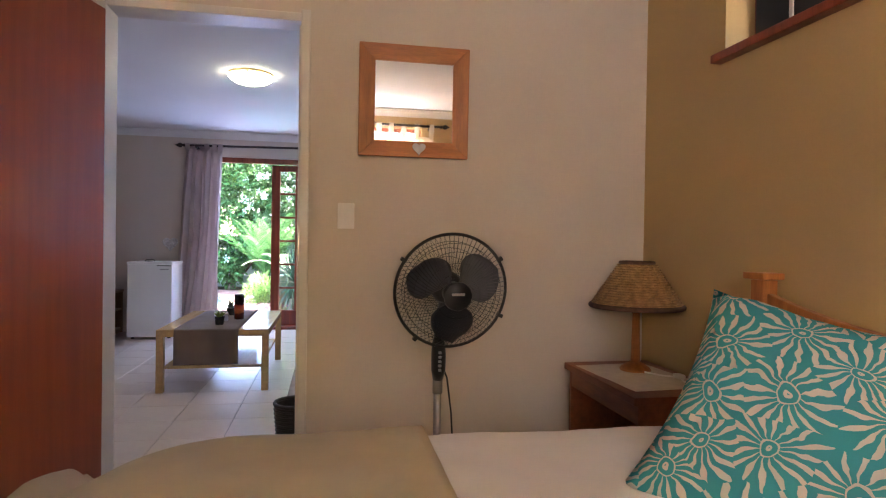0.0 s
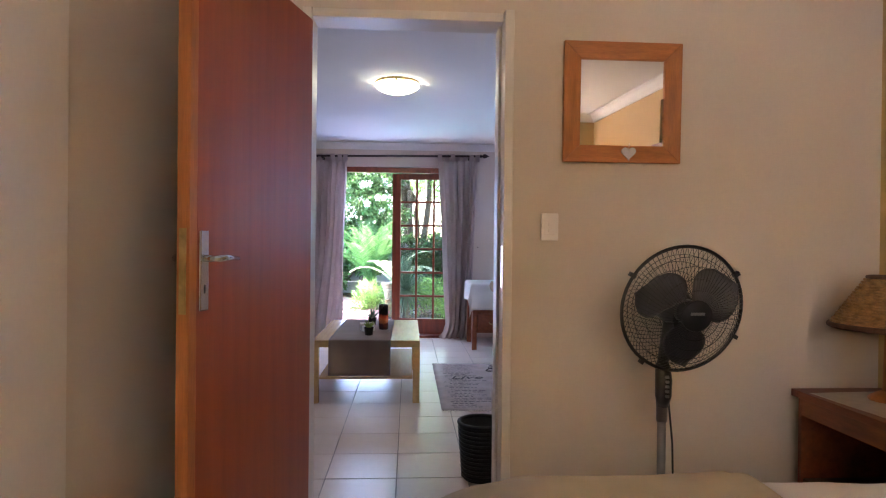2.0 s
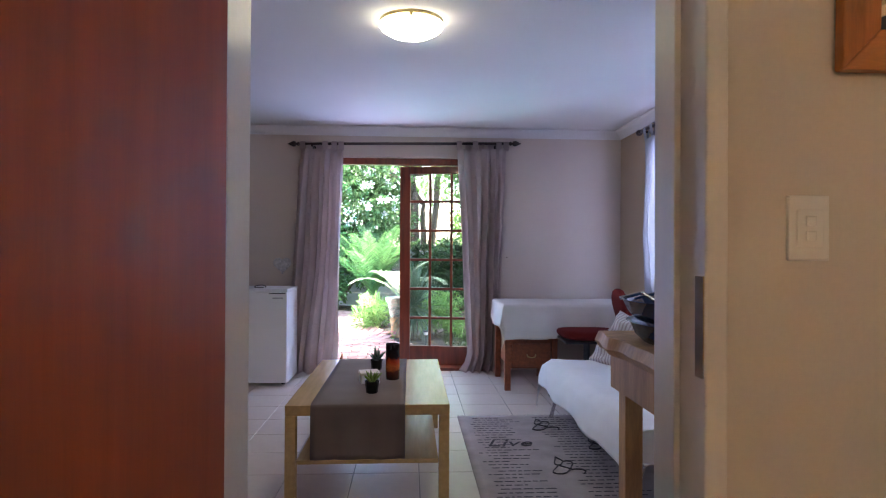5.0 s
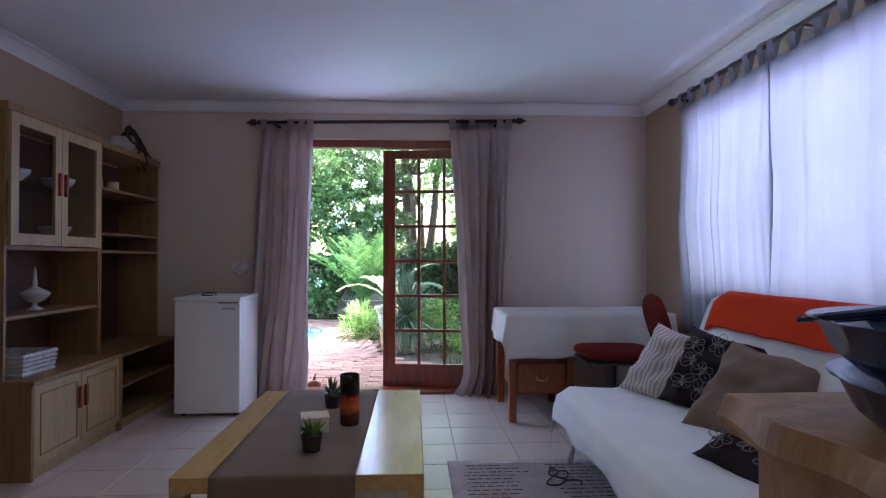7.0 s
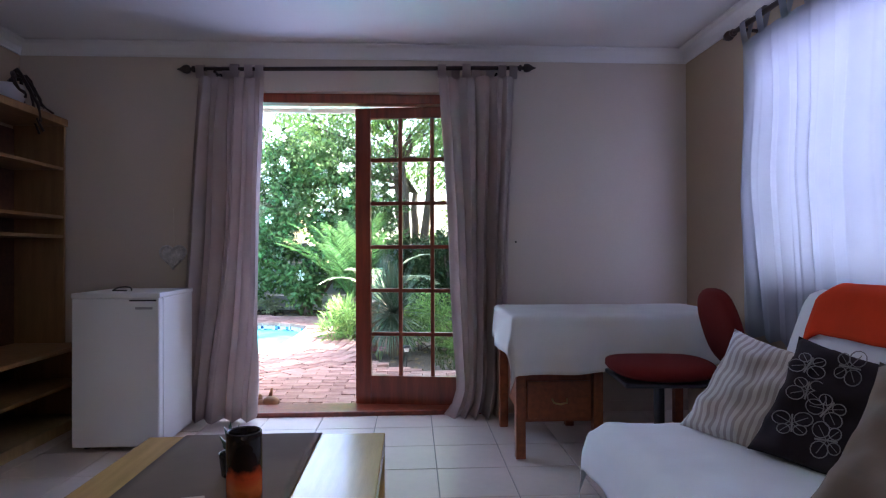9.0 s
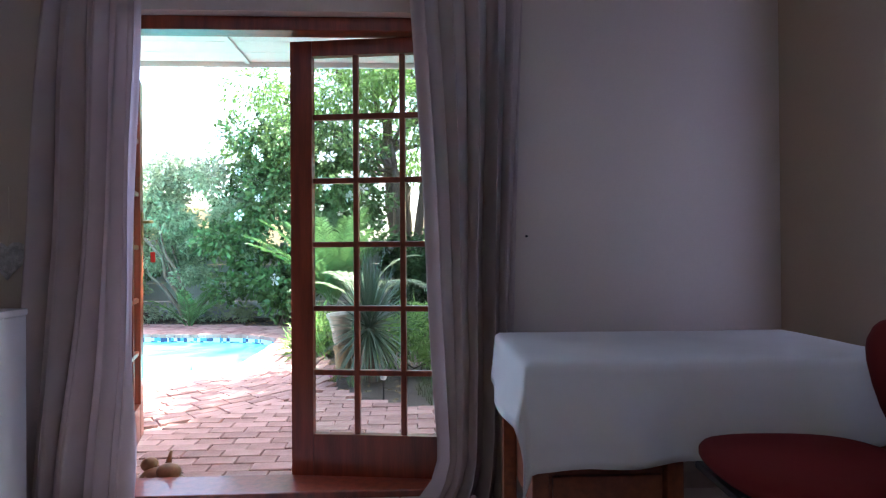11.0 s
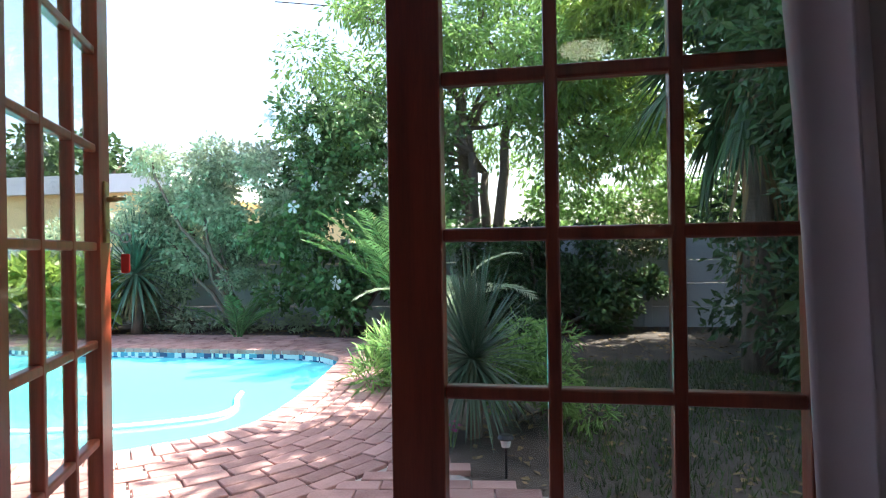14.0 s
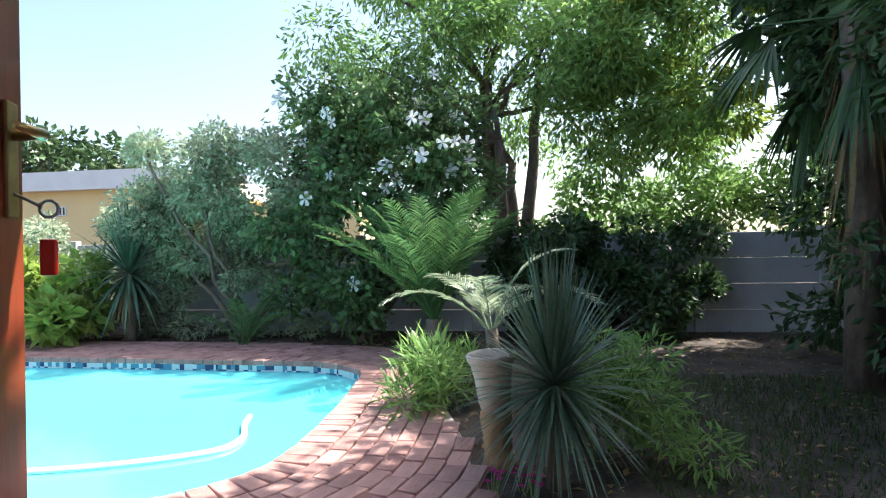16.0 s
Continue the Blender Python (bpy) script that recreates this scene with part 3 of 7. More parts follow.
cornice("trim_living_north", (LX0, LY1), (LX1, LY1), (0, -1))
cornice("trim_living_west", (LX0, WY1), (LX0, LY1), (1, 0))
cornice("trim_living_east", (LX1, WY1), (LX1, LY1), (-1, 0))
cornice("trim_living_south", (LX0, WY1), (LX1, WY1), (0, 1))
cornice("trim_bedroom_north", (BX0, WY0), (BX1, WY0), (0, -1))
cornice("trim_bedroom_east", (BX1, BY0), (BX1, WY0), (-1, 0))
cornice("trim_bedroom_south", (BX0, BY0), (BX1, BY0), (0, 1))
cornice("trim_bedroom_west", (BX0, BY0), (BX0, WY0), (1, 0))
# skirting tiles of the living room
for nm, s in (("baseboard_north", (GX1 + 0.03, LX1, LY1 - 0.009, LY1 - 0.001, 0, 0.07)), ("baseboard_north_west", (LX0, GX0 - 0.03, LY1 - 0.009, LY1 - 0.001, 0, 0.07)), ("baseboard_west", (LX0 + 0.001, LX0 + 0.009, WY1, LY1 - 0.01, 0, 0.07))):
    setting(nm, box(*s), M["tilefar"], "low tiled skirting", "skirting")

# bedroom doorway: pressed steel frame painted white
frame_ob = thing("door_frame", (DX0, WY0, 0), "white painted steel door frame", "door frame")
W = DX1 - DX0
part("jamb", box(W - 0.004, W + 0.035, -0.046, 0.132, 0, DZ + 0.035), M["white"], frame_ob, bevel=0.004)
part("jamb", box(-0.035, 0.004, -0.012, 0.132, 0, DZ + 0.035), M["white"], frame_ob, bevel=0.004)
part("head", box(0.004, W - 0.004, -0.010, 0.130, DZ - 0.004, DZ + 0.033), M["white"], frame_ob, bevel=0.004)
part("door_stop", box(W - 0.016, W - 0.004, 0.045, 0.132, 0, DZ - 0.004), M["white"], frame_ob, bevel=0.002)
strike = part("strike_plate", box(W - 0.0065, W - 0.0035, -0.042, -0.014, 0.96, 1.13), M["chrome"], frame_ob, "worn metal strike plate")
frame_ob["kind"] = "structure"

# bedroom door leaf, standing open into the bedroom
leaf = thing("door_1", (DX0 - 0.026, WY0 - 0.02, 0), "reddish brown veneered wooden door, standing open", "door", rz=180 + 74)
leaf["kind"] = "structure"
LWD = 0.775
part("leaf_panel", box(0.004, LWD - 0.035, 0, 0.040, 0.012, 2.035), M["doorwood"], leaf, bevel=0.002)
part("lock_stile", box(LWD - 0.0345, LWD, -0.0005, 0.0405, 0.012, 2.035), M["dooredge"], leaf, "lighter orange wooden edge strip", bevel=0.002)
part("lock_faceplate", box(LWD - 0.001, LWD + 0.002, 0.009, 0.031, 0.93, 1.17), M["brass"], leaf, "brass lock faceplate")
for side, y0, sgn in (("room", 0.0405, 1), ("wall", -0.0005, -1)):
    pl = part("lock_plate", rounded(LWD - 0.078, LWD - 0.038, min(y0, y0 + sgn * 0.009), max(y0, y0 + sgn * 0.009), 0.935, 1.165, 0.004), M["chrome"], leaf, "polished chrome lock plate")
    part("lever_handle", tube([(LWD - 0.058, y0, 1.085), (LWD - 0.058, y0 + sgn * 0.045, 1.085), (LWD - 0.066, y0 + sgn * 0.052, 1.085), (LWD - 0.10, y0 + sgn * 0.054, 1.088), (LWD - 0.165, y0 + sgn * 0.050, 1.084)], [0.010, 0.010, 0.011, 0.0095, 0.006], 10), M["chrome"], pl, smooth=True)
    # dark chip on the plate stands for the shaded hole
    part("keyhole", box(LWD - 0.061, LWD - 0.055, min(y0 + sgn * 0.0088, y0 + sgn * 0.0098), max(y0 + sgn * 0.0088, y0 + sgn * 0.0098), 0.985, 1.010), M["black"], pl)
for z in (0.25, 1.8):
    part("hinge", tube([(-0.004, -0.004, z), (-0.004, -0.004, z + 0.1)], 0.007, 10), M["steel"], leaf)

# tall white cupboard fronts along the bedroom's west wall
ward = thing("wardrobe", (BX0 + 0.001, 0.0, 0), "white built-in cupboard with flat doors", "wardrobe")
for y0 in (-1.0, -0.376, 0.248, 0.872, 1.496):
    part("wardrobe_door", rounded(0, 0.02, y0, y0 + 0.612, 0.06, 2.2, 0.003, 1), M["white"], ward)
part("plinth", box(0, 0.012, -1.0, 2.108, 0, 0.055), M["white"], ward)

# high bedroom window
hw = thing("window_1", (BX1, 0, 0), "high window with dark slatted blind and red wooden sill", "window")
hw["kind"] = "structure"
part("window_sill", rounded(-0.045, 0.12, HW[0] - 0.05, HW[1] + 0.03, HW[2] - 0.032, HW[2] + 0.001, 0.005), M["meranti"], hw, "red varnished wooden sill")
part("window_frame", box(0.13, 0.18, HW[0], HW[1], HW[2] + 0.001, HW[2] + 0.05), M["meranti"], hw)
part("window_frame", box(0.13, 0.18, HW[0], HW[1], HW[3] - 0.05, HW[3] - 0.001), M["meranti"], hw)
part("window_frame", box(0.13, 0.18, HW[0], HW[0] + 0.05, HW[2] + 0.05, HW[3] - 0.05), M["meranti"], hw)
part("window_frame", box(0.13, 0.18, HW[1] - 0.05, HW[1], HW[2] + 0.05, HW[3] - 0.05), M["meranti"], hw)
part("pane", box(0.15, 0.156, HW[0] + 0.05, HW[1] - 0.05, HW[2] + 0.05, HW[3] - 0.05), M["glass"], hw).visible_shadow = False
bl = thing("window_blind", (BX1 + 0.06, 0, 0), "dark slatted window blind, closed, in a high window", "blind")
for k in range(11):
    z = HW[2] + 0.02 + k * 0.028
    part("slat", box(-0.004, 0.004, HW[0] + 0.03, HW[1] - 0.10, z, z + 0.031), M["black"], bl)
for y in (0.95, 1.6, 2.16):
    part("blind_tape", box(-0.010, -0.0045, y - 0.008, y + 0.008, HW[2] + 0.005, HW[3] - 0.01), M["plastic"], bl, "pale ladder tape")

# bedroom south window and tab-top curtains, seen in the mirror
bw = thing("window_2", (0, BY0 - 0.1, 0), "bedroom window with wooden frame behind beige curtains", "window")
bw["kind"] = "structure"
for s in ((BW[0], BW[1], 0, 0.05, BW[2], BW[2] + 0.05), (BW[0], BW[1], 0, 0.05, BW[3] - 0.05, BW[3]), (BW[0], BW[0] + 0.05, 0, 0.05, BW[2] + 0.05, BW[3] - 0.05), (BW[1] - 0.05, BW[1], 0, 0.05, BW[2] + 0.05, BW[3] - 0.05), (0.08, 0.13, 0, 0.05, BW[2] + 0.05, BW[3] - 0.05)):
    part("window_frame", box(*s), M["meranti"], bw)
for x0, x1 in ((BW[0] + 0.05, 0.08), (0.13, BW[1] - 0.05)):
    part("pane", box(x0, x1, 0.02, 0.026, BW[2] + 0.05, BW[3] - 0.05), M["glass"], bw).visible_shadow = False


def curtain(name, p0, p1, ztop, zbot, folds, depth, material, label, tabs, rod_z, spread=1.0, seed=0, nu=110, lean=0.0, tab_mat=None, flare=0.0):
    """Tab-top curtain hanging between p0 and p1 (plan points); folds deepen downwards."""
    p0, p1 = Vector((*p0, 0)), Vector((*p1, 0))
    d = p1 - p0
    n = Vector((-d.y, d.x, 0)).normalized()
    mid = (p0 + p1) / 2
    ob = thing(name, (mid.x, mid.y, zbot), label, "curtain", "tab-top curtains")

    def fn(u, v):
        z = ztop + (zbot - ztop) * v
        w = 1 + (spread - 1) * v
        t = 0.5 + (u - 0.5) * w
        ph = 2 * math.pi * folds * u + 1.8 * math.sin(5 * u + seed) + (1.2 + 3.4 * v) * noise.noise((u * 2.2, v * 1.5, seed))
        a = depth * (0.45 + 0.55 * min(1, v * 3)) * (0.75 + 0.9 * noise.noise((u * 3.5, seed + v * 0.8, 0.3)))
        q = p0 + d * t + n * (a * math.sin(ph) + 0.30 * a * math.sin(2.37 * ph + 3 * seed + 2 * v) + 0.02 * noise.noise((u * 2, v * 3, seed + 5)))
        q += d.normalized() * (0.010 * math.sin(2 * ph) + 0.02 * noise.noise((u * 4, v * 2, seed + 9)) * v) + d.normalized() * lean * v
        if v > 0.9:
            q -= d.normalized() * flare * ((v - 0.9) * 10) ** 2 * (1 - u)
        if v > 0.97:
            z += 0.015 * math.sin(ph)
        return (q.x - mid.x, q.y - mid.y, z - zbot)
    part("drape", sheet(fn, nu, 26, 0.003), material, ob, smooth=True)
    for k in range(tabs):
        t = (k + 0.25) / (tabs - 0.5)
        q = Vector(fn(t, 0.0))
        bm = bmesh.new()
        r = 0.024
        hw2 = 0.026
        e = d.normalized()
        loop = [q + Vector((0, 0, -0.01))] + [Vector((q.x, q.y, rod_z - zbot)) - n * (-r * math.cos(a)) + Vector((0, 0, r * math.sin(a))) for a in (math.pi * j / 6 for j in range(7))] + [q + Vector((0, 0, -0.012)) - n * 0.008]
        L = [[bm.verts.new(p + e * s) for s in (-hw2, hw2)] for p in loop]
        for a, b in zip(L, L[1:]):
            bm.faces.new((a[0], a[1], b[1], b[0]))
        bmesh.ops.solidify(bm, geom=list(bm.faces), thickness=0.002)
        part("tab", bm, tab_mat or material, ob, smooth=True)
    return ob


def curtain_rod(name, a, b, label, brackets, wall_dir, off=0.1):
    a, b = Vector(a), Vector(b)
    d = (b - a).normalized()
    ob = thing(name, a, label, "curtain rod")
    L = (b - a)
    part("pole", tube([(0, 0, 0), L], 0.0135, 12), M["rod"], ob, smooth=True)
    for p, s in ((Vector((0, 0, 0)), -1), (L, 1)):
        rs = [0.0135, 0.020, 0.020, 0.012, 0.012, 0.024, 0.028, 0.024, 0.010, 0.003]
        xs = [0.0, 0.004, 0.016, 0.02, 0.03, 0.036, 0.052, 0.07, 0.092, 0.112]
        part("finial", tube([p + d * s * x for x in xs], rs, 12), M["rod"], ob, smooth=True)
    for t in brackets:
        q = L * t
        w = Vector((*wall_dir, 0)) * off
        bk = part("bracket", tube([q + Vector((0, 0, -0.018)) - w * 0.1, q + Vector((0, 0, -0.022)) + w * 0.5, q + w * 0.97 + Vector((0, 0, -0.022))], 0.010, 8), M["rod"], ob)
        part("wall_plate", lathe([(0.022, 0), (0.022, 0.006), (0.016, 0.010)], 14), M["rod"], bk).matrix_local = Matrix.Translation(q + w * 0.985 + Vector((0, 0, -0.022))) @ Vector((0, 0, -1)).rotation_difference(Vector((*wall_dir, 0))).to_matrix().to_4x4()
    return ob


curtain_rod("curtain_rod", (-1.0, BY0 + 0.1, 2.2), (1.15, BY0 + 0.1, 2.2), "dark wooden curtain rod with finials on a tan wall", (0.05, 0.95), (0, -1))
curtain("curtain", (-0.9, BY0 + 0.1), (0.08, BY0 + 0.1), 2.08, 0.75, 7, 0.03, M["bedcurtain"], "beige tab-top curtain, drawn across a window", 7, 2.2, seed=3, nu=60)
curtain("curtain", (0.12, BY0 + 0.1), (1.08, BY0 + 0.1), 2.08, 0.75, 7, 0.03, M["bedcurtain"], "beige tab-top curtain, drawn across a window", 7, 2.2, seed=5, nu=60)

# ---- garden doorway ----
gf = thing("door_frame", (0, LY1, 0), "red varnished wooden frame of the garden door", "door frame")
gf["kind"] = "structure"
part("head", box(GX0, GX1, 0.055, 0.145, GZ - 0.062, GZ - 0.001), M["meranti"], gf, bevel=0.004)
part("jamb", box(GX0 + 0.001, GX0 + 0.055, 0.055, 0.145, 0.03, GZ - 0.062), M["meranti"], gf, bevel=0.004)
part("jamb", box(GX1 - 0.055, GX1 - 0.001, 0.055, 0.145, 0.03, GZ - 0.062), M["meranti"], gf, bevel=0.004)
part("threshold", box(GX0 + 0.001, GX1 - 0.001, -0.02, 0.2, -0.006, 0.03), M["meranti"], gf, "worn red wooden threshold", bevel=0.006)


def french_leaf(name, hinge, rz, label, w):
    """Glazed door leaf, 3 by 6 panes, hinged at its local origin and reaching along +x."""
    h, t = 2.012, 0.044
    ob = thing(name, hinge, label, "door", "pair of garden doors", rz=rz)
    ob["kind"] = "structure"
    st, top, bot, mu = 0.105, 0.071, 0.197, 0.026
    part("stile", box(0.002, st, 0, t, 0.0, h), M["meranti"], ob, bevel=0.003)
    part("stile", box(w - st, w - 0.002, 0, t, 0.0, h), M["meranti"], ob, bevel=0.003)
    part("rail", box(st, w - st, 0.0015, t - 0.0015, 0.0, bot), M["meranti"], ob, bevel=0.003)
    part("rail", box(st, w - st, 0.0015, t - 0.0015, h - top, h), M["meranti"], ob, bevel=0.003)
    gw, gh = (w - 2 * st), (h - top - bot)
    pw, ph = (gw - 2 * mu) / 3, (gh - 5 * mu) / 6
    for k in (1, 2):
        x = st + k * pw + (k - 1) * mu
        part("muntin", box(x, x + mu, 0.006, t - 0.006, bot, h - top), M["meranti"], ob, bevel=0.005)
    for k in range(1, 6):
        z = bot + k * ph + (k - 1) * mu
        part("muntin", box(st, w - st, 0.007, t - 0.007, z, z + mu), M["meranti"], ob, bevel=0.005)
    for i in range(3):
        for j in range(6):
            x, z = st + i * (pw + mu), bot + j * (ph + mu)
            p = part("pane", box(x - 0.004, x + pw + 0.004, t / 2 - 0.002, t / 2 + 0.002, z - 0.004, z + ph + 0.004), M["glass"], ob)
            p.visible_shadow = False
    return ob


french_leaf("door_2", (0.0455, LY1 + 0.113, 0.022), 171.8, "glazed red wooden garden door leaf, slightly ajar", 0.834)
w_ = 0.80
fl = french_leaf("door_3", (GX0 + 0.055, LY1 + 0.14, 0.022), 106.6, "glazed red wooden garden door leaf, standing open outdoors", w_)
pl = part("lock_plate", rounded(w_ - 0.075, w_ - 0.035, -0.008, 0.0, 1.08, 1.27, 0.003), M["brass"], fl, "weathered brass lock plate")
part("lever_handle", tube([(w_ - 0.055, -0.006, 1.215), (w_ - 0.055, -0.05, 1.215), (w_ - 0.07, -0.056, 1.215), (w_ - 0.16, -0.054, 1.212)], [0.009, 0.009, 0.010, 0.006], 10), M["brass"], pl, smooth=True)
part("key", tube([(w_ - 0.055, -0.008, 1.12), (w_ - 0.055, -0.045, 1.10)] + [(w_ - 0.055, -0.058 + 0.014 * math.cos(a), 1.095 + 0.014 * math.sin(a)) for a in (k * math.pi / 5 for k in range(11))], 0.003, 6), M["steel"], pl, "steel key in the lock", smooth=True)
part("key_tag", rounded(w_ - 0.061, w_ - 0.049, -0.070, -0.044, 0.985, 1.045, 0.005), M["redplastic"], pl, "red plastic key tag", smooth=True)
part("lock_plate", rounded(w_ - 0.075, w_ - 0.035, 0.044, 0.052, 1.08, 1.27, 0.003), M["brass"], fl, "weathered brass lock plate")

curtain_rod("curtain_rod", (-1.748, LY1 - 0.1, 2.202), (0.286, LY1 - 0.1, 2.234), "dark wooden curtain rod with turned finials above a garden door", (0.06, 0.94), (0, 1))
curtain("curtain", (-1.73, LY1 - 0.1), (-1.33, LY1 - 0.1), 2.155, 0.01, 5.1, 0.05, M["linen"], "taupe tab-top curtain, drawn aside and hanging to the floor", 6, 2.204, spread=1.25, seed=1, lean=-0.10)
curtain("curtain", (-0.222, LY1 - 0.1), (0.262, LY1 - 0.1), 2.175, 0.01, 5.3, 0.055, M["linen"], "taupe tab-top curtain, drawn aside and pooling on the floor", 7, 2.228, spread=0.54, seed=8, lean=0.01, flare=0.09)

# ---- living room window ----
lw = thing("window_3", (LX1, 0, 0), "wide window with a white frame behind sheer curtains", "window")
lw["kind"] = "structure"
for s in ((0.1, 0.15, LW[0], LW[1], LW[2], LW[2] + 0.05), (0.1, 0.15, LW[0], LW[1], LW[3] - 0.05, LW[3]), (0.1, 0.15, LW[0], LW[0] + 0.05, LW[2] + 0.05, LW[3] - 0.05), (0.1, 0.15, LW[1] - 0.05, LW[1], LW[2] + 0.05, LW[3] - 0.05), (0.1, 0.15, 5.2, 5.25, LW[2] + 0.05, LW[3] - 0.05), (0.1, 0.15, 6.05, 6.10, LW[2] + 0.05, LW[3] - 0.05)):
    part("window_frame", box(*s), M["white"], lw)
for y0, y1 in ((LW[0] + 0.05, 5.2), (5.25, 6.05), (6.10, LW[1] - 0.05)):
    part("pane", box(0.122, 0.128, y0, y1, LW[2] + 0.05, LW[3] - 0.05), M["glass"], lw).visible_shadow = False
curtain_rod("curtain_rod", (LX1 - 0.09, 4.3, 2.235), (LX1 - 0.09, 7.12, 2.235), "dark wooden curtain rod with finials above a wide window", (0.03, 0.5, 0.97), (1, 0), 0.09)
curtain("curtain", (LX1 - 0.085, 7.04), (LX1 - 0.085, 6.0), 2.15, 0.62, 6, 0.012, M["sheer"], "sheer white tab-top curtain, drawn across a window", 7, 2.235, seed=11, nu=130)
curtain("curtain", (LX1 - 0.085, 6.01), (LX1 - 0.085, 4.4), 2.15, 0.62, 9, 0.012, M["sheer"], "sheer white tab-top curtain, drawn across a window", 10, 2.235, seed=14, nu=170)

# ---- living room things ----
lampc = thing("ceiling_light", (-0.68, 5.17, CE), "round opal glass ceiling light, switched on", "ceiling light")
part("base_ring", lathe([(0.165, -0.02), (0.17, -0.012), (0.17, 0.0)], 32), M["brass"], lampc, smooth=True)
part("shade", lathe([(0.02, -0.085), (0.07, -0.08), (0.12, -0.065), (0.155, -0.045), (0.172, -0.024), (0.170, -0.020)], 32), M["glow"], lampc, "glowing opal glass bowl", smooth=True)
for k in range(3):
    a = 2.1 * k + 0.5
    part("clip", rounded(0.168 * math.cos(a) - 0.01, 0.168 * math.cos(a) + 0.01, 0.168 * math.sin(a) - 0.01, 0.168 * math.sin(a) + 0.01, -0.034, -0.012, 0.003), M["brass"], lampc)

ct = thing("coffee_table", (-1.26, 4.83, 0), "pale birch coffee table with a lower shelf", "coffee table")
TW, TD, TH = 0.77, 1.18, 0.45
part("tabletop", box(0, TW, 0, TD, TH - 0.05, TH), M["birch"], ct, bevel=0.003)
for x in (0, TW - 0.05):
    for y in (0, TD - 0.05):
        part("leg", box(x + 0.0005, x + 0.0495, y + 0.0005, y + 0.0495, 0, TH - 0.05), M["birch"], ct, bevel=0.002)
part("shelf", box(0.0515, TW - 0.0515, 0.012, TD - 0.012, 0.17, 0.19), M["birch"], ct, bevel=0.002)


def runner_fn(u, v):
    x = 0.12 + 0.44 * u
    L = [(-0.006, 0.20), (-0.006, 0.30), (-0.010, 0.40), (-0.005, TH + 0.0015), (0.02, TH + 0.004), (0.4, TH + 0.004), (0.8, TH + 0.004), (1.16, TH + 0.004), (TD + 0.006, TH + 0.001), (TD + 0.010, 0.40), (TD + 0.008, 0.28)]
    k = v * (len(L) - 1)
    i = min(int(k), len(L) - 2)
    f = k - i
    y, z = (L[i][0] * (1 - f) + L[i + 1][0] * f, L[i][1] * (1 - f) + L[i + 1][1] * f)
    if z < TH:
        y += -abs(0.012 * math.sin(9 * u + 1)) * (TH - z) * 4 if y < 0.5 else abs(0.012 * math.sin(9 * u)) * (TH - z) * 4
    return (x, y, z)


run = thing("table_runner", (-1.26, 4.83, 0), "taupe cloth runner draped over a coffee table", "table runner")
part("runner_cloth", sheet(runner_fn, 16, 40, -0.002), M["runner"], run, smooth=True)


def succulent(loc, seed, tall, label):
    random.seed(seed)
    o = thing("potted_plant", loc, label, "pot plant")
    part("pot", lathe([(0.026, 0), (0.030, 0.004), (0.036, 0.055), (0.038, 0.062), (0.034, 0.060), (0.032, 0.05)], 18), M["greenblack"], o, smooth=True)
    for k in range(16):
        a, t = 2.4 * k, random.uniform(0.25, 1.0)
        d = Vector((math.cos(a) * (1.1 - t), math.sin(a) * (1.1 - t), t * tall)).normalized()
        L = random.uniform(0.04, 0.06) * (0.7 + 0.5 * tall)
        part("leaf", tube([Vector((0, 0, 0.052)) + d * 0.004, Vector((0, 0, 0.056)) + d * L * 0.5, Vector((0, 0, 0.06)) + d * L], [0.006, 0.007, 0.001], 6), M["leafyellow"] if tall < 1 else M["leafblue"], o, smooth=True)
    return o


succulent((-0.87, 5.05, TH + 0.0045), 3, 0.8, "small green succulent in a dark glazed pot")
succulent((-0.88, 5.64, TH + 0.0045), 5, 1.5, "small spiky aloe in a dark pot")
vz = thing("vase", (-0.775, 5.37, TH + 0.0045), "cylindrical dark vase with orange and red glaze bands", "vase")
part("vase_body", lathe([(0.034, 0), (0.037, 0.003), (0.039, 0.02), (0.039, 0.185), (0.0385, 0.197), (0.036, 0.2), (0.033, 0.197), (0.032, 0.17), (0.031, 0.12)], 30), M["vase"], vz, smooth=True)
bx = thing("trinket_box", (-0.90, 5.30, TH + 0.0045), "small white square box with a patterned lid", "box", rz=12)
part("box_body", rounded(-0.05, 0.05, -0.05, 0.05, 0, 0.045, 0.003), M["ceramic"], bx)
part("box_lid", rounded(-0.053, 0.053, -0.053, 0.053, 0.045, 0.06, 0.003), M["paper"], bx, "cream patterned lid")

fz = thing("bar_fridge", (-2.2, 7.245, 0), "small white bar fridge with one door", "fridge")
part("cabinet", rounded(0, 0.455, 0.055, 0.47, 0.02, 0.815, 0.006), M["fridge"], fz)
part("top_panel", rounded(-0.004, 0.459, 0.0, 0.474, 0.8155, 0.842, 0.006), M["fridge"], fz)
dr = part("door_panel", rounded(0, 0.455, 0.0, 0.05, 0.025, 0.8145, 0.010, 3), M["fridge"], fz)
part("badge", box(0.33, 0.42, -0.002, 0.0005, 0.755, 0.768), M["steel"], dr, "grey maker's badge")
# no hollow is cut; a black strip paints the shade of the grip
part("handle_recess", box(0.30, 0.44, -0.0015, 0.001, 0.798, 0.806), M["black"], dr)
for x in (0.04, 0.41):
    for y in (0.08, 0.42):
        part("foot", lathe([(0.018, 0), (0.018, 0.012), (0.012, 0.021)], 12), M["black"], fz).location = (x, y, 0)
loop = thing("cable_loop", (-2.02, 7.42, 0.842), "black cable loop lying on a fridge", "cable")
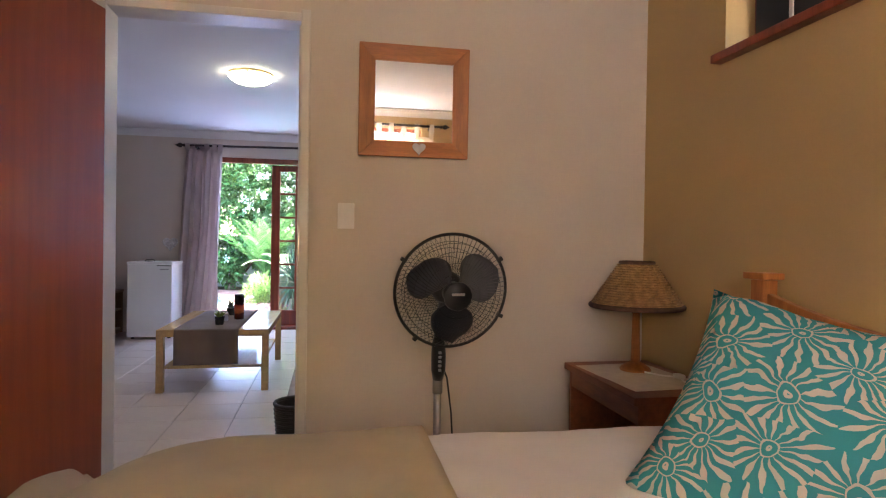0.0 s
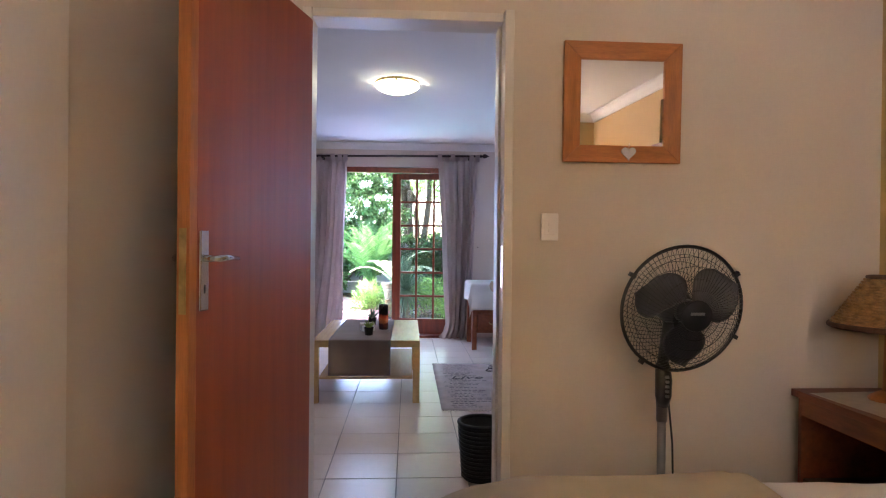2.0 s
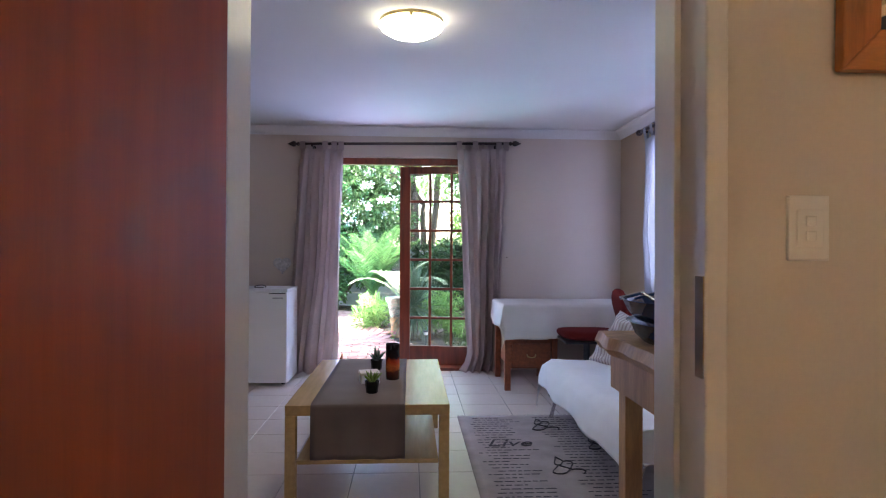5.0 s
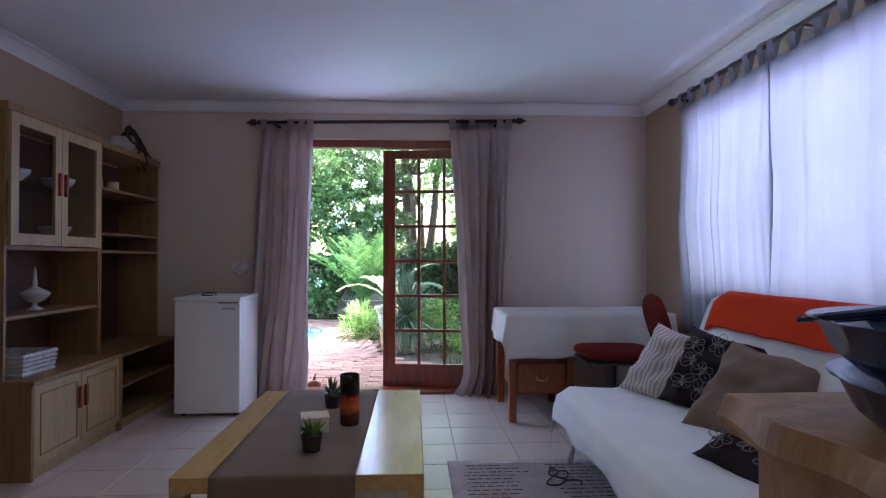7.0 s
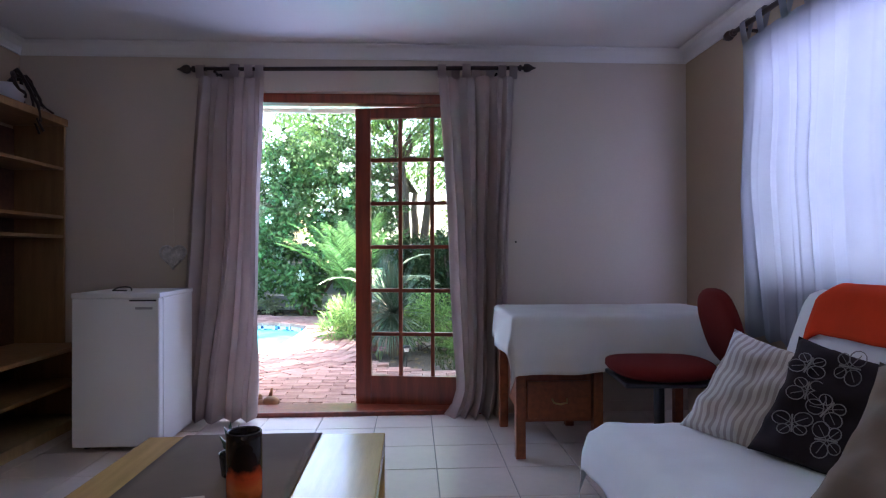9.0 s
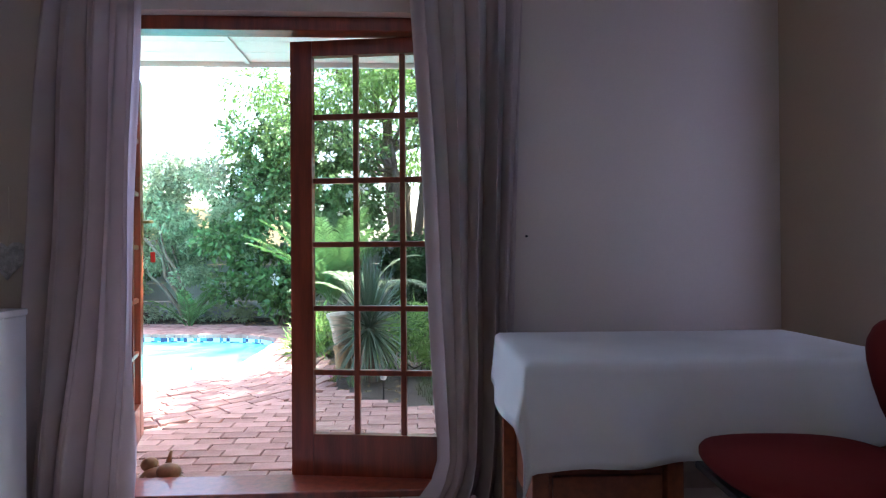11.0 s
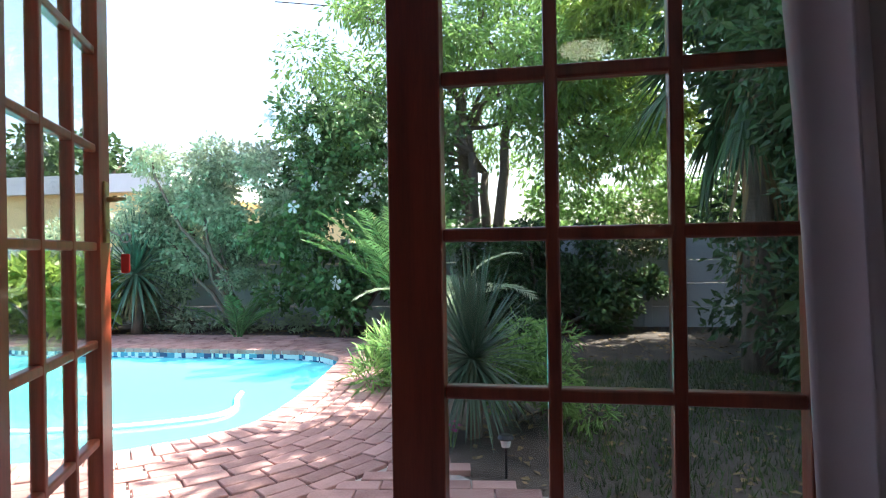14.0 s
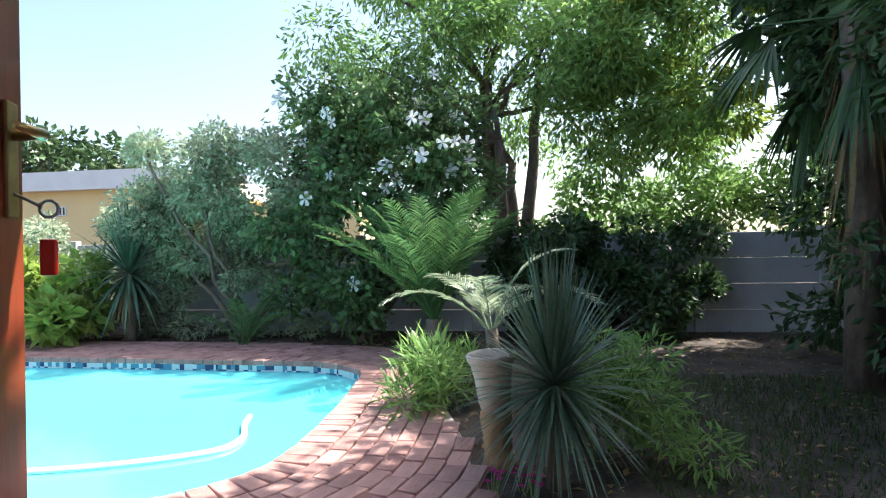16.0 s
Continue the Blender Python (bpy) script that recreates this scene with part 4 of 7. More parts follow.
part("cable_coil", tube([(0.05 * math.cos(a), 0.03 * math.sin(a), 0.005 + 0.018 * max(0, math.sin(a))) for a in (k * 0.5 for k in range(12))], 0.004, 8), M["black"], loop, smooth=True)


def heart_bm(s, t):
    bm = bmesh.new()
    pts = []
    for k in range(28):
        a = 2 * math.pi * k / 28
        pts.append((s * 16 * math.sin(a) ** 3 / 17, s * (13 * math.cos(a) - 5 * math.cos(2 * a) - 2 * math.cos(3 * a) - math.cos(4 * a)) / 17))
    A = [bm.verts.new((x, -t, z)) for x, z in pts]
    B = [bm.verts.new((x, 0, z)) for x, z in pts]
    ca, cb = bm.verts.new((0, -t * 1.6, 0)), bm.verts.new((0, 0, 0))
    for k in range(28):
        j = (k + 1) % 28
        bm.faces.new((A[k], A[j], ca))
        bm.faces.new((B[j], B[k], cb))
        bm.faces.new((A[k], B[k], B[j], A[j]))
    return bm


ht = thing("heart_ornament", (-1.92, LY1 - 0.001, 1.04), "white wicker heart hanging on the wall", "wall ornament")
part("heart_rim", tube([(0.085 * 16 * math.sin(a) ** 3 / 17, -0.012, 0.085 * (13 * math.cos(a) - 5 * math.cos(2 * a) - 2 * math.cos(3 * a) - math.cos(4 * a)) / 17) for a in (2 * math.pi * k / 32 for k in range(33))], 0.008, 8), M["basket"], ht, smooth=True)
part("heart_weave", heart_bm(0.075, 0.006), M["basket"], ht)
part("hanging_cord", tube([(0, -0.008, 0.02), (0.004, -0.006, 0.10), (0, -0.004, 0.30)], 0.0025, 6), M["paper"], ht)
nail = thing("wall_plug", (0.28, LY1 - 0.001, 1.12), "small dark screw hole plug in a pale wall", "wall plug")
part("plug", lathe([(0.006, 0), (0.006, 0.003), (0.003, 0.006)], 10), M["black"], nail).rotation_euler = (radians(90), 0, 0)

# wall units along the west wall
UX, UL, UB = -2.56, -2.42, LX0 + 0.003   # upper front, lower front, back


def shelf_unit(y0, y1, top, glazed, label):
    o = thing("wall_unit", (UB, y0, 0), label, "cabinet", "oak wall units")
    w, du, dl = y1 - y0, UX - UB, UL - UB
    t = 0.02
    part("side_panel", box(0, du, 0, t, 0.50, top), M["oak"], o, bevel=0.002)
    part("side_panel", box(0, du, w - t, w - 0.001, 0.50, top), M["oak"], o, bevel=0.002)
    part("side_panel", box(0, dl, 0, t, 0, 0.475), M["oak"], o, bevel=0.002)
    part("side_panel", box(0, dl, w - t, w - 0.001, 0, 0.475), M["oak"], o, bevel=0.002)
    # back panel in a darker brown than the sides
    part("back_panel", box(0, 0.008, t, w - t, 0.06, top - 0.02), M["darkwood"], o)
    part("top_board", box(0, du + 0.015, -0.002, w + 0.001, top, top + 0.045), M["oak"], o, bevel=0.004)
    part("counter", box(0, dl + 0.012, -0.002, w + 0.001, 0.476, 0.50), M["oak"], o, bevel=0.004)
    part("plinth", box(0.0, dl - 0.02, t, w - t, 0, 0.06), M["oakpale"], o)
    zs = (1.58, 1.28, 1.16) if not glazed else (1.17, 0.81)
    for z in zs:
        part("shelf", box(0.008, du - 0.004, t, w - t, z - 0.009, z + 0.009), M["oak"], o)
    if glazed:
        part("glass_shelf", box(0.01, du - 0.05, t, w - t, 1.52, 1.526), M["glass"], o)
        for k in range(2):
            a, b = t + k * (w - 2 * t) / 2, t + (k + 1) * (w - 2 * t) / 2
            d = part("glass_door", box(du - 0.0, du + 0.018, a + 0.002, a + 0.06, 1.185, top - 0.004), M["oakpale"], o)
            part("door_rail", box(du, du + 0.018, b - 0.06, b - 0.002, 1.185, top - 0.004), M["oakpale"], d)
            part("door_rail", box(du, du + 0.0175, a + 0.06, b - 0.06, 1.185, 1.245), M["oakpale"], d)
            part("door_rail", box(du, du + 0.0175, a + 0.06, b - 0.06, top - 0.06, top - 0.004), M["oakpale"], d)
            part("pane", box(du + 0.006, du + 0.010, a + 0.055, b - 0.055, 1.24, top - 0.055), M["glass"], d)
            yk = b - 0.03 if k == 0 else a + 0.03
            part("handle", rounded(du + 0.018, du + 0.036, yk - 0.011, yk + 0.011, 1.47, 1.60, 0.004), M["meranti"], d, "reddish wooden pull")
            a, b = t + k * (w - 2 * t) / 2, t + (k + 1) * (w - 2 * t) / 2
            d2 = part("cupboard_door", box(dl - 0.018, dl, a + 0.002, b - 0.002, 0.065, 0.472), M["oakpale"], o, bevel=0.002)
            for s in ((a + 0.05, b - 0.05, 0.11, 0.116), (a + 0.05, b - 0.05, 0.42, 0.426), (a + 0.05, a + 0.056, 0.116, 0.42), (b - 0.056, b - 0.05, 0.116, 0.42)):
                part("moulding", box(dl, dl + 0.004, *s), M["oak"], d2)
            part("handle", rounded(dl, dl + 0.02, yk - 0.011, yk + 0.011, 0.27, 0.39, 0.004), M["meranti"], d2, "reddish wooden pull")
    else:
        part("shelf", box(0.008, dl - 0.01, t, w - t, 0.265, 0.283), M["oak"], o)
    return o


shelf_unit(6.955, 7.83, 1.845, False, "oak bookcase with open shelves, mostly empty")
shelf_unit(6.05, 6.95, 1.865, True, "oak wall unit with glazed doors above cupboards")


def candle(loc, h):
    o = thing("candle", loc, "short cream pillar candle on a shelf", "candle", "candles on the shelf")
    part("wax", lathe([(0.034, 0), (0.036, 0.003), (0.036, h - 0.003), (0.033, h), (0.02, h - 0.006), (0.004, h - 0.008)], 20), M["candle"], o, smooth=True)
    part("wick", tube([(0, 0, h - 0.01), (0.002, 0, h + 0.008)], 0.0015, 5), M["black"], o)


candle((-2.66, 7.10, 1.5895), 0.07)
candle((-2.64, 7.28, 1.5895), 0.065)
vb = thing("branch_vase", (-2.69, 7.50, 1.8905), "white patterned vase holding a dark twisted branch", "vase")
part("vase_body", lathe([(0.045, 0), (0.07, 0.02), (0.085, 0.07), (0.08, 0.11), (0.075, 0.125), (0.07, 0.12)], 24), M["ceramic"], vb, smooth=True)
random.seed(4)
for s in range(6):
    az = -0.5 + 0.42 * s + random.uniform(-0.1, 0.1)
    reach, rise, fall = random.uniform(0.16, 0.30), random.uniform(0.05, 0.10), random.uniform(0.05, 0.24)
    pts = []
    for k in range(10):
        t = k / 9
        h = 0.11 + rise * math.sin(math.pi * min(1, t * 1.6)) - fall * max(0, t - 0.35) ** 1.6 * 2.0
        pts.append((reach * t * math.cos(az) + 0.012 * math.sin(9 * t + s), reach * t * math.sin(az) + 0.012 * math.cos(8 * t + s), h))
    part("branch", tube(pts, [0.013 - 0.0009 * k + 0.003 * (k % 2) for k in range(10)], 7), M["rod"], vb, smooth=True)
cp = thing("compote_dish", (-2.70, 6.52, 0.8195), "white lidded pedestal dish with a tall finial", "dish")
part("pedestal", lathe([(0.045, 0), (0.046, 0.006), (0.014, 0.022), (0.014, 0.04), (0.05, 0.055), (0.075, 0.085), (0.078, 0.09)], 24), M["ceramic"], cp, smooth=True)
part("lid", lathe([(0.080, 0.0905), (0.07, 0.105), (0.035, 0.122), (0.012, 0.135), (0.014, 0.16), (0.008, 0.2), (0.010, 0.215), (0.002, 0.25)], 24), M["ceramic"], cp, smooth=True)
bk = thing("storage_basket", (-2.66, 6.28, 0.5005), "white wicker tray basket on a cabinet", "basket")
part("basket_body", lathe([(0.185, 0), (0.19, 0.02), (0.20, 0.11), (0.205, 0.118), (0.195, 0.118), (0.185, 0.02)], 4), M["basket"], bk).rotation_euler = (0, 0, radians(45))
for k in range(5):
    part("weave_band", tube([(Vector((sx, sy, 0)) * (0.134 + 0.0012 * k * 2)).to_tuple()[:2] + (0.012 + 0.023 * k,) for sx, sy in ((1, 1), (-1, 1), (-1, -1), (1, -1), (1, 1))], 0.008, 6), M["basket"], bk)


def crockery(kind, loc):
    if kind == "bowl":
        o = thing("bowl", loc, "white china bowl in a glazed cabinet", "bowl", "crockery in the cabinet")
        part("bowl_body", lathe([(0.035, 0), (0.04, 0.006), (0.085, 0.05), (0.095, 0.075), (0.090, 0.075), (0.075, 0.045)], 22), M["ceramic"], o, smooth=True)
    else:
        o = thing("plate_stack", loc, "stack of white china plates in a glazed cabinet", "plates", "crockery in the cabinet")
        for k in range(4):
            part("plate", lathe([(0.05, 0), (0.055, 0.004), (0.105, 0.016), (0.107, 0.018), (0.100, 0.018)], 22), M["ceramic"], o, smooth=True).location = (0, 0, 0.011 * k)


crockery("bowl", (-2.70, 6.73, 1.5265))
crockery("plate", (-2.70, 6.72, 1.1795))
crockery("bowl", (-2.70, 6.70, 1.2345))
crockery("bowl", (-2.71, 6.32, 1.5265))
crockery("plate", (-2.71, 6.35, 1.1795))

# rug
rg = thing("rug", (-0.34, 4.62, 0), "grey printed cotton rug with script words and fringe", "rug")
M["rug"] = cloth_mat("grey_rug_cotton", (0.36, 0.30, 0.285), 0.0, var=0.2, weave=260, scale=7)
RW, RL = 1.0, 1.60


def rugz(x, y):
    return 0.008 + 0.0025 * noise.noise((x * 5, y * 5, 1))


part("rug_cloth", sheet(lambda u, v: (u * RW, v * RL, rugz(u, v)), 24, 40, 0.007), M["rug"], rg, smooth=True)
random.seed(21)
fringe = bmesh.new()
for k in range(90):
    x = RW * (k + 0.5) / 90
    for y, s in ((0, -1), (RL, 1)):
        tube([(x, y, 0.006), (x + random.uniform(-.006, .006), y + s * 0.02, 0.005), (x + random.uniform(-.012, .012), y + s * random.uniform(.03, .05), 0.003)], [0.003, 0.003, 0.0015], 4, fringe)
part("fringe", fringe, M["paper"], rg, "pale knotted fringe")["kind"] = "stuff"
for k in range(64):
    x, y = random.uniform(0.05, 0.6), 0.05 + (k // 2) * 0.0475
    x = 0.06 + 0.45 * (k % 2) + random.uniform(0, 0.08)
    L = random.uniform(0.12, 0.32)
    bm = bmesh.new()
    q = x
    while q < min(x + L, RW - 0.05):
        wd = random.uniform(0.012, 0.05)
        box(q, min(q + wd, RW - 0.04), y, y + 0.009, 0.0118, 0.0126, bm)
        q += wd + 0.012
    part("printed_line", bm, M["ink"], rg)
text_part("printed_word", "Live", 0.17, M["ink"], rg, pose(0.12, 0.93, 0.0128, 0, 0, 0))
for cx, cy, r in ((0.50, 0.58, 0.08), (0.55, 1.34, 0.08), (0.80, 0.95, 0.07)):
    pts = [(cx + (r + 0.03 * math.sin(3 * a)) * math.cos(a) * (1 - a / 16), cy + 0.6 * r * math.sin(2 * a) + 0.02 * a - 0.1, 0.0122) for a in (k * 0.3 for k in range(40))]
    part("printed_flourish", tube(pts, 0.004, 4), M["ink"], rg)

# sofa
sf = thing("futon_sofa", (0.28, 4.55, 0), "metal-framed futon sofa under a white throw", "sofa")
SL = 1.72
part("mattress", rounded(0.04, 0.80, 0.0, SL, 0.24, 0.385, 0.05, 4), M["sofacover"], sf, smooth=True)
bm = rounded(-0.07, 0.07, 0.0, SL, 0.0, 0.59, 0.05, 4)
part("backrest", bm, M["sofacover"], sf, smooth=True).matrix_local = pose(0.78, 0, 0.29, 0, 15, 0)
for y in (0.10, SL - 0.10):
    part("leg", tube([(0.10, y, 0.25), (0.04, y + 0.012, 0.0)], 0.014, 10), M["chrome"], sf, "chrome tube leg", smooth=True)
    part("leg", tube([(0.76, y, 0.25), (0.80, y, 0.0)], 0.014, 10), M["chrome"], sf, "chrome tube leg", smooth=True)
part("frame_rail", tube([(0.09, 0.05, 0.235), (0.09, SL - 0.05, 0.235)], 0.014, 10), M["chrome"], sf, smooth=True)
sc = thing("sofa_throw", (0.28, 4.55, 0), "white cotton throw draped over a sofa, hanging at the front", "throw")


def throw_fn(u, v):
    y = -0.02 + (SL + 0.07) * v
    L = [(-0.035, 0.225), (-0.03, 0.29), (-0.005, 0.36), (0.06, 0.398), (0.25, 0.394), (0.5, 0.394), (0.685, 0.40), (0.755, 0.55), (0.82, 0.74), (0.875, 0.88), (0.93, 0.90)]
    k = u * (len(L) - 1)
    i = min(int(k), len(L) - 2)
    f = k - i
    x, z = L[i][0] * (1 - f) + L[i + 1][0] * f, L[i][1] * (1 - f) + L[i + 1][1] * f
    low = max(0, 0.36 - z) / 0.2
    x += 0.018 * low * math.sin(9 * y) + 0.006 * noise.noise((x * 4, y * 4, 0))
    z += 0.010 * noise.noise((x * 5, y * 5, 3)) + 0.004 * noise.noise((x * 14, y * 14, 5)) - low * 0.05 * noise.noise((y * 2.5, 2, 2))
    if v > 0.965:
        z -= (v - 0.965) / 0.035 * 0.17 * (1 if u < 0.62 else 0.2)
        y -= (v - 0.965) / 0.035 * 0.03
    return (x, y, z + 0.004)


part("throw_cloth", sheet(throw_fn, 44, 60, -0.003), M["sofacover"], sc, smooth=True)
rb = thing("fleece_blanket", (0.28, 4.55, 0), "orange-red fleece blanket folded over a sofa back", "blanket")


def red_fn(u, v):
    y = 0.10 + 1.52 * v
    L = [(0.812, 0.81), (0.82, 0.85), (0.838, 0.90), (0.865, 0.962), (0.91, 0.985), (0.955, 0.965), (0.975, 0.88), (0.98, 0.80)]
    k = u * (len(L) - 1)
    i = min(int(k), len(L) - 2)
    f = k - i
    x, z = L[i][0] * (1 - f) + L[i + 1][0] * f, L[i][1] * (1 - f) + L[i + 1][1] * f
    z += -0.062 + 0.006 * noise.noise((x * 6, y * 6, 9))
    e = min(v, 1 - v)
    if e < 0.04:
        z -= (0.04 - e) * 0.8
    return (x - 0.012 + 0.008 * noise.noise((u * 2, y * 3, 4)), y, z)


part("blanket_cloth", sheet(red_fn, 22, 44, -0.016), M["red"], rb, smooth=True)


def cushion(loc, rot, w, h, d, material, label, seed, prints=0, ink=None):
    o = thing("cushion", loc, label, "cushion", "cushions on the sofa", rz=rot[2], rx=rot[0], ry=rot[1])
    part("cushion_cover", puff(w, h, d, 26, 0.034, seed=seed), material, o, smooth=True)
    random.seed(seed)
    for k in range(prints):
        a, b = (k % 3 - 1) * 0.26 * w + random.uniform(-.02, .02), (k // 3 - 1) * 0.27 * h + random.uniform(-.02, .02)
        e = (1 - (2 * a / w) ** 4) * (1 - (2 * b / h) ** 4)
        z = d / 2 * max(e, 0) ** 0.55 + 0.014
        g = bmesh.new()
        turn = random.uniform(0, 6)
        for sx in (-1, 1):
            for (lx, ly, rr) in ((0.030, 0.016, 0.028), (0.022, -0.020, 0.020)):
                pts = [(sx * (lx + rr * math.cos(t) * 0.9), ly + rr * math.sin(t) * 0.8, 0) for t in (2 * math.pi * j / 12 for j in range(13))]
                tube(pts, 0.0018, 4, g)
                tube([(0, 0, 0), (sx * lx * 1.4, ly * 1.4, 0)], 0.0013, 4, g)
        tube([(0, -0.028, 0), (0, 0.03, 0)], 0.003, 4, g)
        part("printed_butterfly", g, M["print"], o).matrix_local = pose(a, b, z, random.uniform(-8, 8), random.uniform(-8, 8), math.degrees(turn))
    return o


cushion((0.83, 6.00, 0.535), (54, 14, -54), 0.45, 0.43, 0.15, M["stripes"], "white and grey striped cushion on a sofa", 1)
cushion((0.90, 5.74, 0.555), (58, 10, -58), 0.42, 0.42, 0.13, M["butterfly"], "dark cushion with pale butterfly print", 2, 9)
cushion((0.90, 5.38, 0.525), (48, 10, -58), 0.47, 0.47, 0.17, M["taupe"], "plain taupe velvet cushion on a sofa", 3)
cushion((0.70, 4.95, 0.445), (16, 6, -74), 0.38, 0.38, 0.13, M["butterfly"], "dark cushion with pale butterfly print", 4, 9)

# desk, cloth and chair
dk = thing("desk", (0.12, 7.0, 0), "small reddish wooden desk with drawers", "desk")
part("desktop", rounded(0, 1.14, 0, 0.62, 0.70, 0.725, 0.004), M["deskwood"], dk)
for x in (0.0, 0.40, 1.08):
    for y in (0.0, 0.56):
        part("leg", box(x + 0.005, x + 0.055, y + 0.005, y + 0.055, 0, 0.70), M["deskwood"], dk, bevel=0.003)
part("drawer_case", box(0.056, 0.399, 0.02, 0.58, 0.185, 0.695), M["deskwood"], dk, bevel=0.003)
for z in (0.205, 0.43):
    d = part("drawer_front", rounded(0.066, 0.389, 0.002, 0.0195, z, z + 0.19, 0.004), M["deskwood"], dk)
    part("drawer_pull", tube([(0.19, 0.002, z + 0.10), (0.195, -0.018, z + 0.085), (0.2275, -0.022, z + 0.078), (0.26, -0.018, z + 0.085), (0.265, 0.002, z + 0.10)], 0.005, 8), M["brass"], d, "dark brass drop pull", smooth=True)
part("stretcher", box(0.46, 1.08, 0.55, 0.575, 0.55, 0.69), M["deskwood"], dk)
tc_ = thing("tablecloth", (0.12, 7.0, 0), "cream tablecloth draped over a desk", "tablecloth")


def cloth_fn(u, v):
    x0, x1, yb = -0.015, 1.155, 0.63
    a = -0.20 + 1.50 * u
    b = 0.63 - (0.645 + 0.285 * min(1.0, max(0.55, 1.25 - 0.35 * a))) * v
    x, y, z = a, b, 0.730
    ox, oy = max(0, x0 - a) + max(0, a - x1), max(0, -0.015 - b)
    z -= max(ox, oy) + 0.42 * min(ox, oy)
    x = min(max(a, x0 - 0.10 * ox - 0.02 * (oy > 0) * ox), x1)
    y = max(b, -0.018 - 0.04 * min(1, oy * 5) - 0.05 * oy)
    if oy > 0:
        y -= (0.024 * math.sin(9 * a + 0.8) + 0.012 * math.sin(21 * a + 2)) * min(1, oy * 5) + (0.05 * min(1, ox * 6) if a < x0 else 0)
    if ox > 0:
        x -= (0.02 * math.sin(8 * b) + 0.02) * min(1, ox * 5) if a < x0 else 0
    z += 0.004 * noise.noise((a * 4, b * 4, 6)) + 0.03 * noise.noise((a * 2.5, 1, 3)) * min(1, oy * 4)
    return (x, y, max(z, 0.33))


part("cloth", sheet(cloth_fn, 60, 44, -0.002), M["tablecloth"], tc_, smooth=True)
ch = thing("office_chair", (0.72, 6.66, 0), "red upholstered swivel chair with a padded back", "chair", rz=-4)
part("seat", pad(0.46, 0.44, 0.075, 0.528), M["redseat"], ch, smooth=True)
part("seat_shell", rounded(-0.20, 0.19, -0.18, 0.18, 0.47, 0.4895, 0.008), M["black"], ch)
part("backrest", pad(0.38, 0.36, 0.07, 0), M["redseat"], ch, smooth=True).matrix_local = pose(0.285, 0, 0.70, 0, 74, 0)
part("back_bar", tube([(0.12, 0, 0.47), (0.26, 0, 0.475), (0.30, 0, 0.54), (0.325, 0, 0.70)], 0.013, 8), M["black"], ch, smooth=True)
part("column", tube([(0, 0, 0.08), (0, 0, 0.47)], 0.024, 12), M["black"], ch)
for k in range(5):
    a = 2 * math.pi * k / 5 + 0.3
    lg = part("leg", tube([(0, 0, 0.10), (0.14 * math.cos(a), 0.14 * math.sin(a), 0.095), (0.27 * math.cos(a), 0.27 * math.sin(a), 0.07)], [0.022, 0.018, 0.014], 8), M["black"], ch)
    part("castor", tube([(0.27 * math.cos(a) - 0.015 * math.sin(a), 0.27 * math.sin(a) + 0.015 * math.cos(a), 0.027), (0.27 * math.cos(a) + 0.015 * math.sin(a), 0.27 * math.sin(a) - 0.015 * math.cos(a), 0.027)], 0.027, 12), M["black"], lg)

# rough pine serving table by the doorway
tr = thing("serving_table", (-0.11, 3.19, 0), "rustic pine side table with a rough-edged top", "side table")
tr.scale = (1, 1, 1.025)
tw_, td_ = 0.62, 0.52


def top_bm():
    bm = bmesh.new()
    n = 26
    R = []
    for i in range(n + 1):
        y = td_ * i / n
        k = 0.012 * noise.noise((y * 9, 1, 2))
        R.append([bm.verts.new(p) for p in ((-0.03 + k, y, 0.875), (-0.045 + k, y, 0.895 + 0.4 * k), (-0.035 + k * 1.3, y, 0.922), (tw_, y, 0.922), (tw_, y, 0.875))])
    for a, b in zip(R, R[1:]):
        for j in range(5):
            bm.faces.new((a[j], a[(j + 1) % 5], b[(j + 1) % 5], b[j]))
    bm.faces.new(R[0])
    bm.faces.new(R[-1][::-1])
    return bm


part("tabletop", top_bm(), M["rawpine"], tr, "rough live-edge plank top")
part("apron", box(0.0, 0.022, 0.02, td_ - 0.02, 0.77, 0.8745), M["rawpine"], tr, bevel=0.002)
part("apron", box(0.022, tw_ - 0.02, td_ - 0.04, td_ - 0.02, 0.77, 0.8745), M["rawpine"], tr, bevel=0.002)
part("apron", box(0.022, tw_ - 0.02, 0.02, 0.04, 0.77, 0.8745), M["rawpine"], tr, bevel=0.002)
for x in (0.023, tw_ - 0.07):
    for y in (0.042, td_ - 0.075):
        part("leg", box(x, x + 0.05, y, y + 0.052, 0, 0.8745), M["rawpine"], tr, bevel=0.003)
part("lower_shelf", box(0.08, tw_ - 0.08, 0.0, td_ - 0.0, 0.20, 0.222), M["rawpine"], tr)
dr_ = thing("dish_rack", (0.05, 3.46, 0.9457), "blue plastic dish rack on a pine table", "dish rack")
for z, r in ((0.0, 0.15), (0.055, 0.165)):
    t_r = part("tray", lathe([(r - 0.02, z), (r, z + 0.02), (r + 0.012, z + 0.05), (r + 0.02, z + 0.053), (r + 0.004, z + 0.048), (r - 0.018, z + 0.012)], 28), M["blueplastic"], dr_, smooth=True)
    t_r.scale = (1.1, 1.25, 1)
for k in range(9):
    part("rib", tube([(-0.16 + 0.04 * k, -0.15, 0.10), (-0.16 + 0.04 * k, 0, 0.125), (-0.16 + 0.04 * k, 0.15, 0.10)], 0.004, 6), M["blueplastic"], dr_)

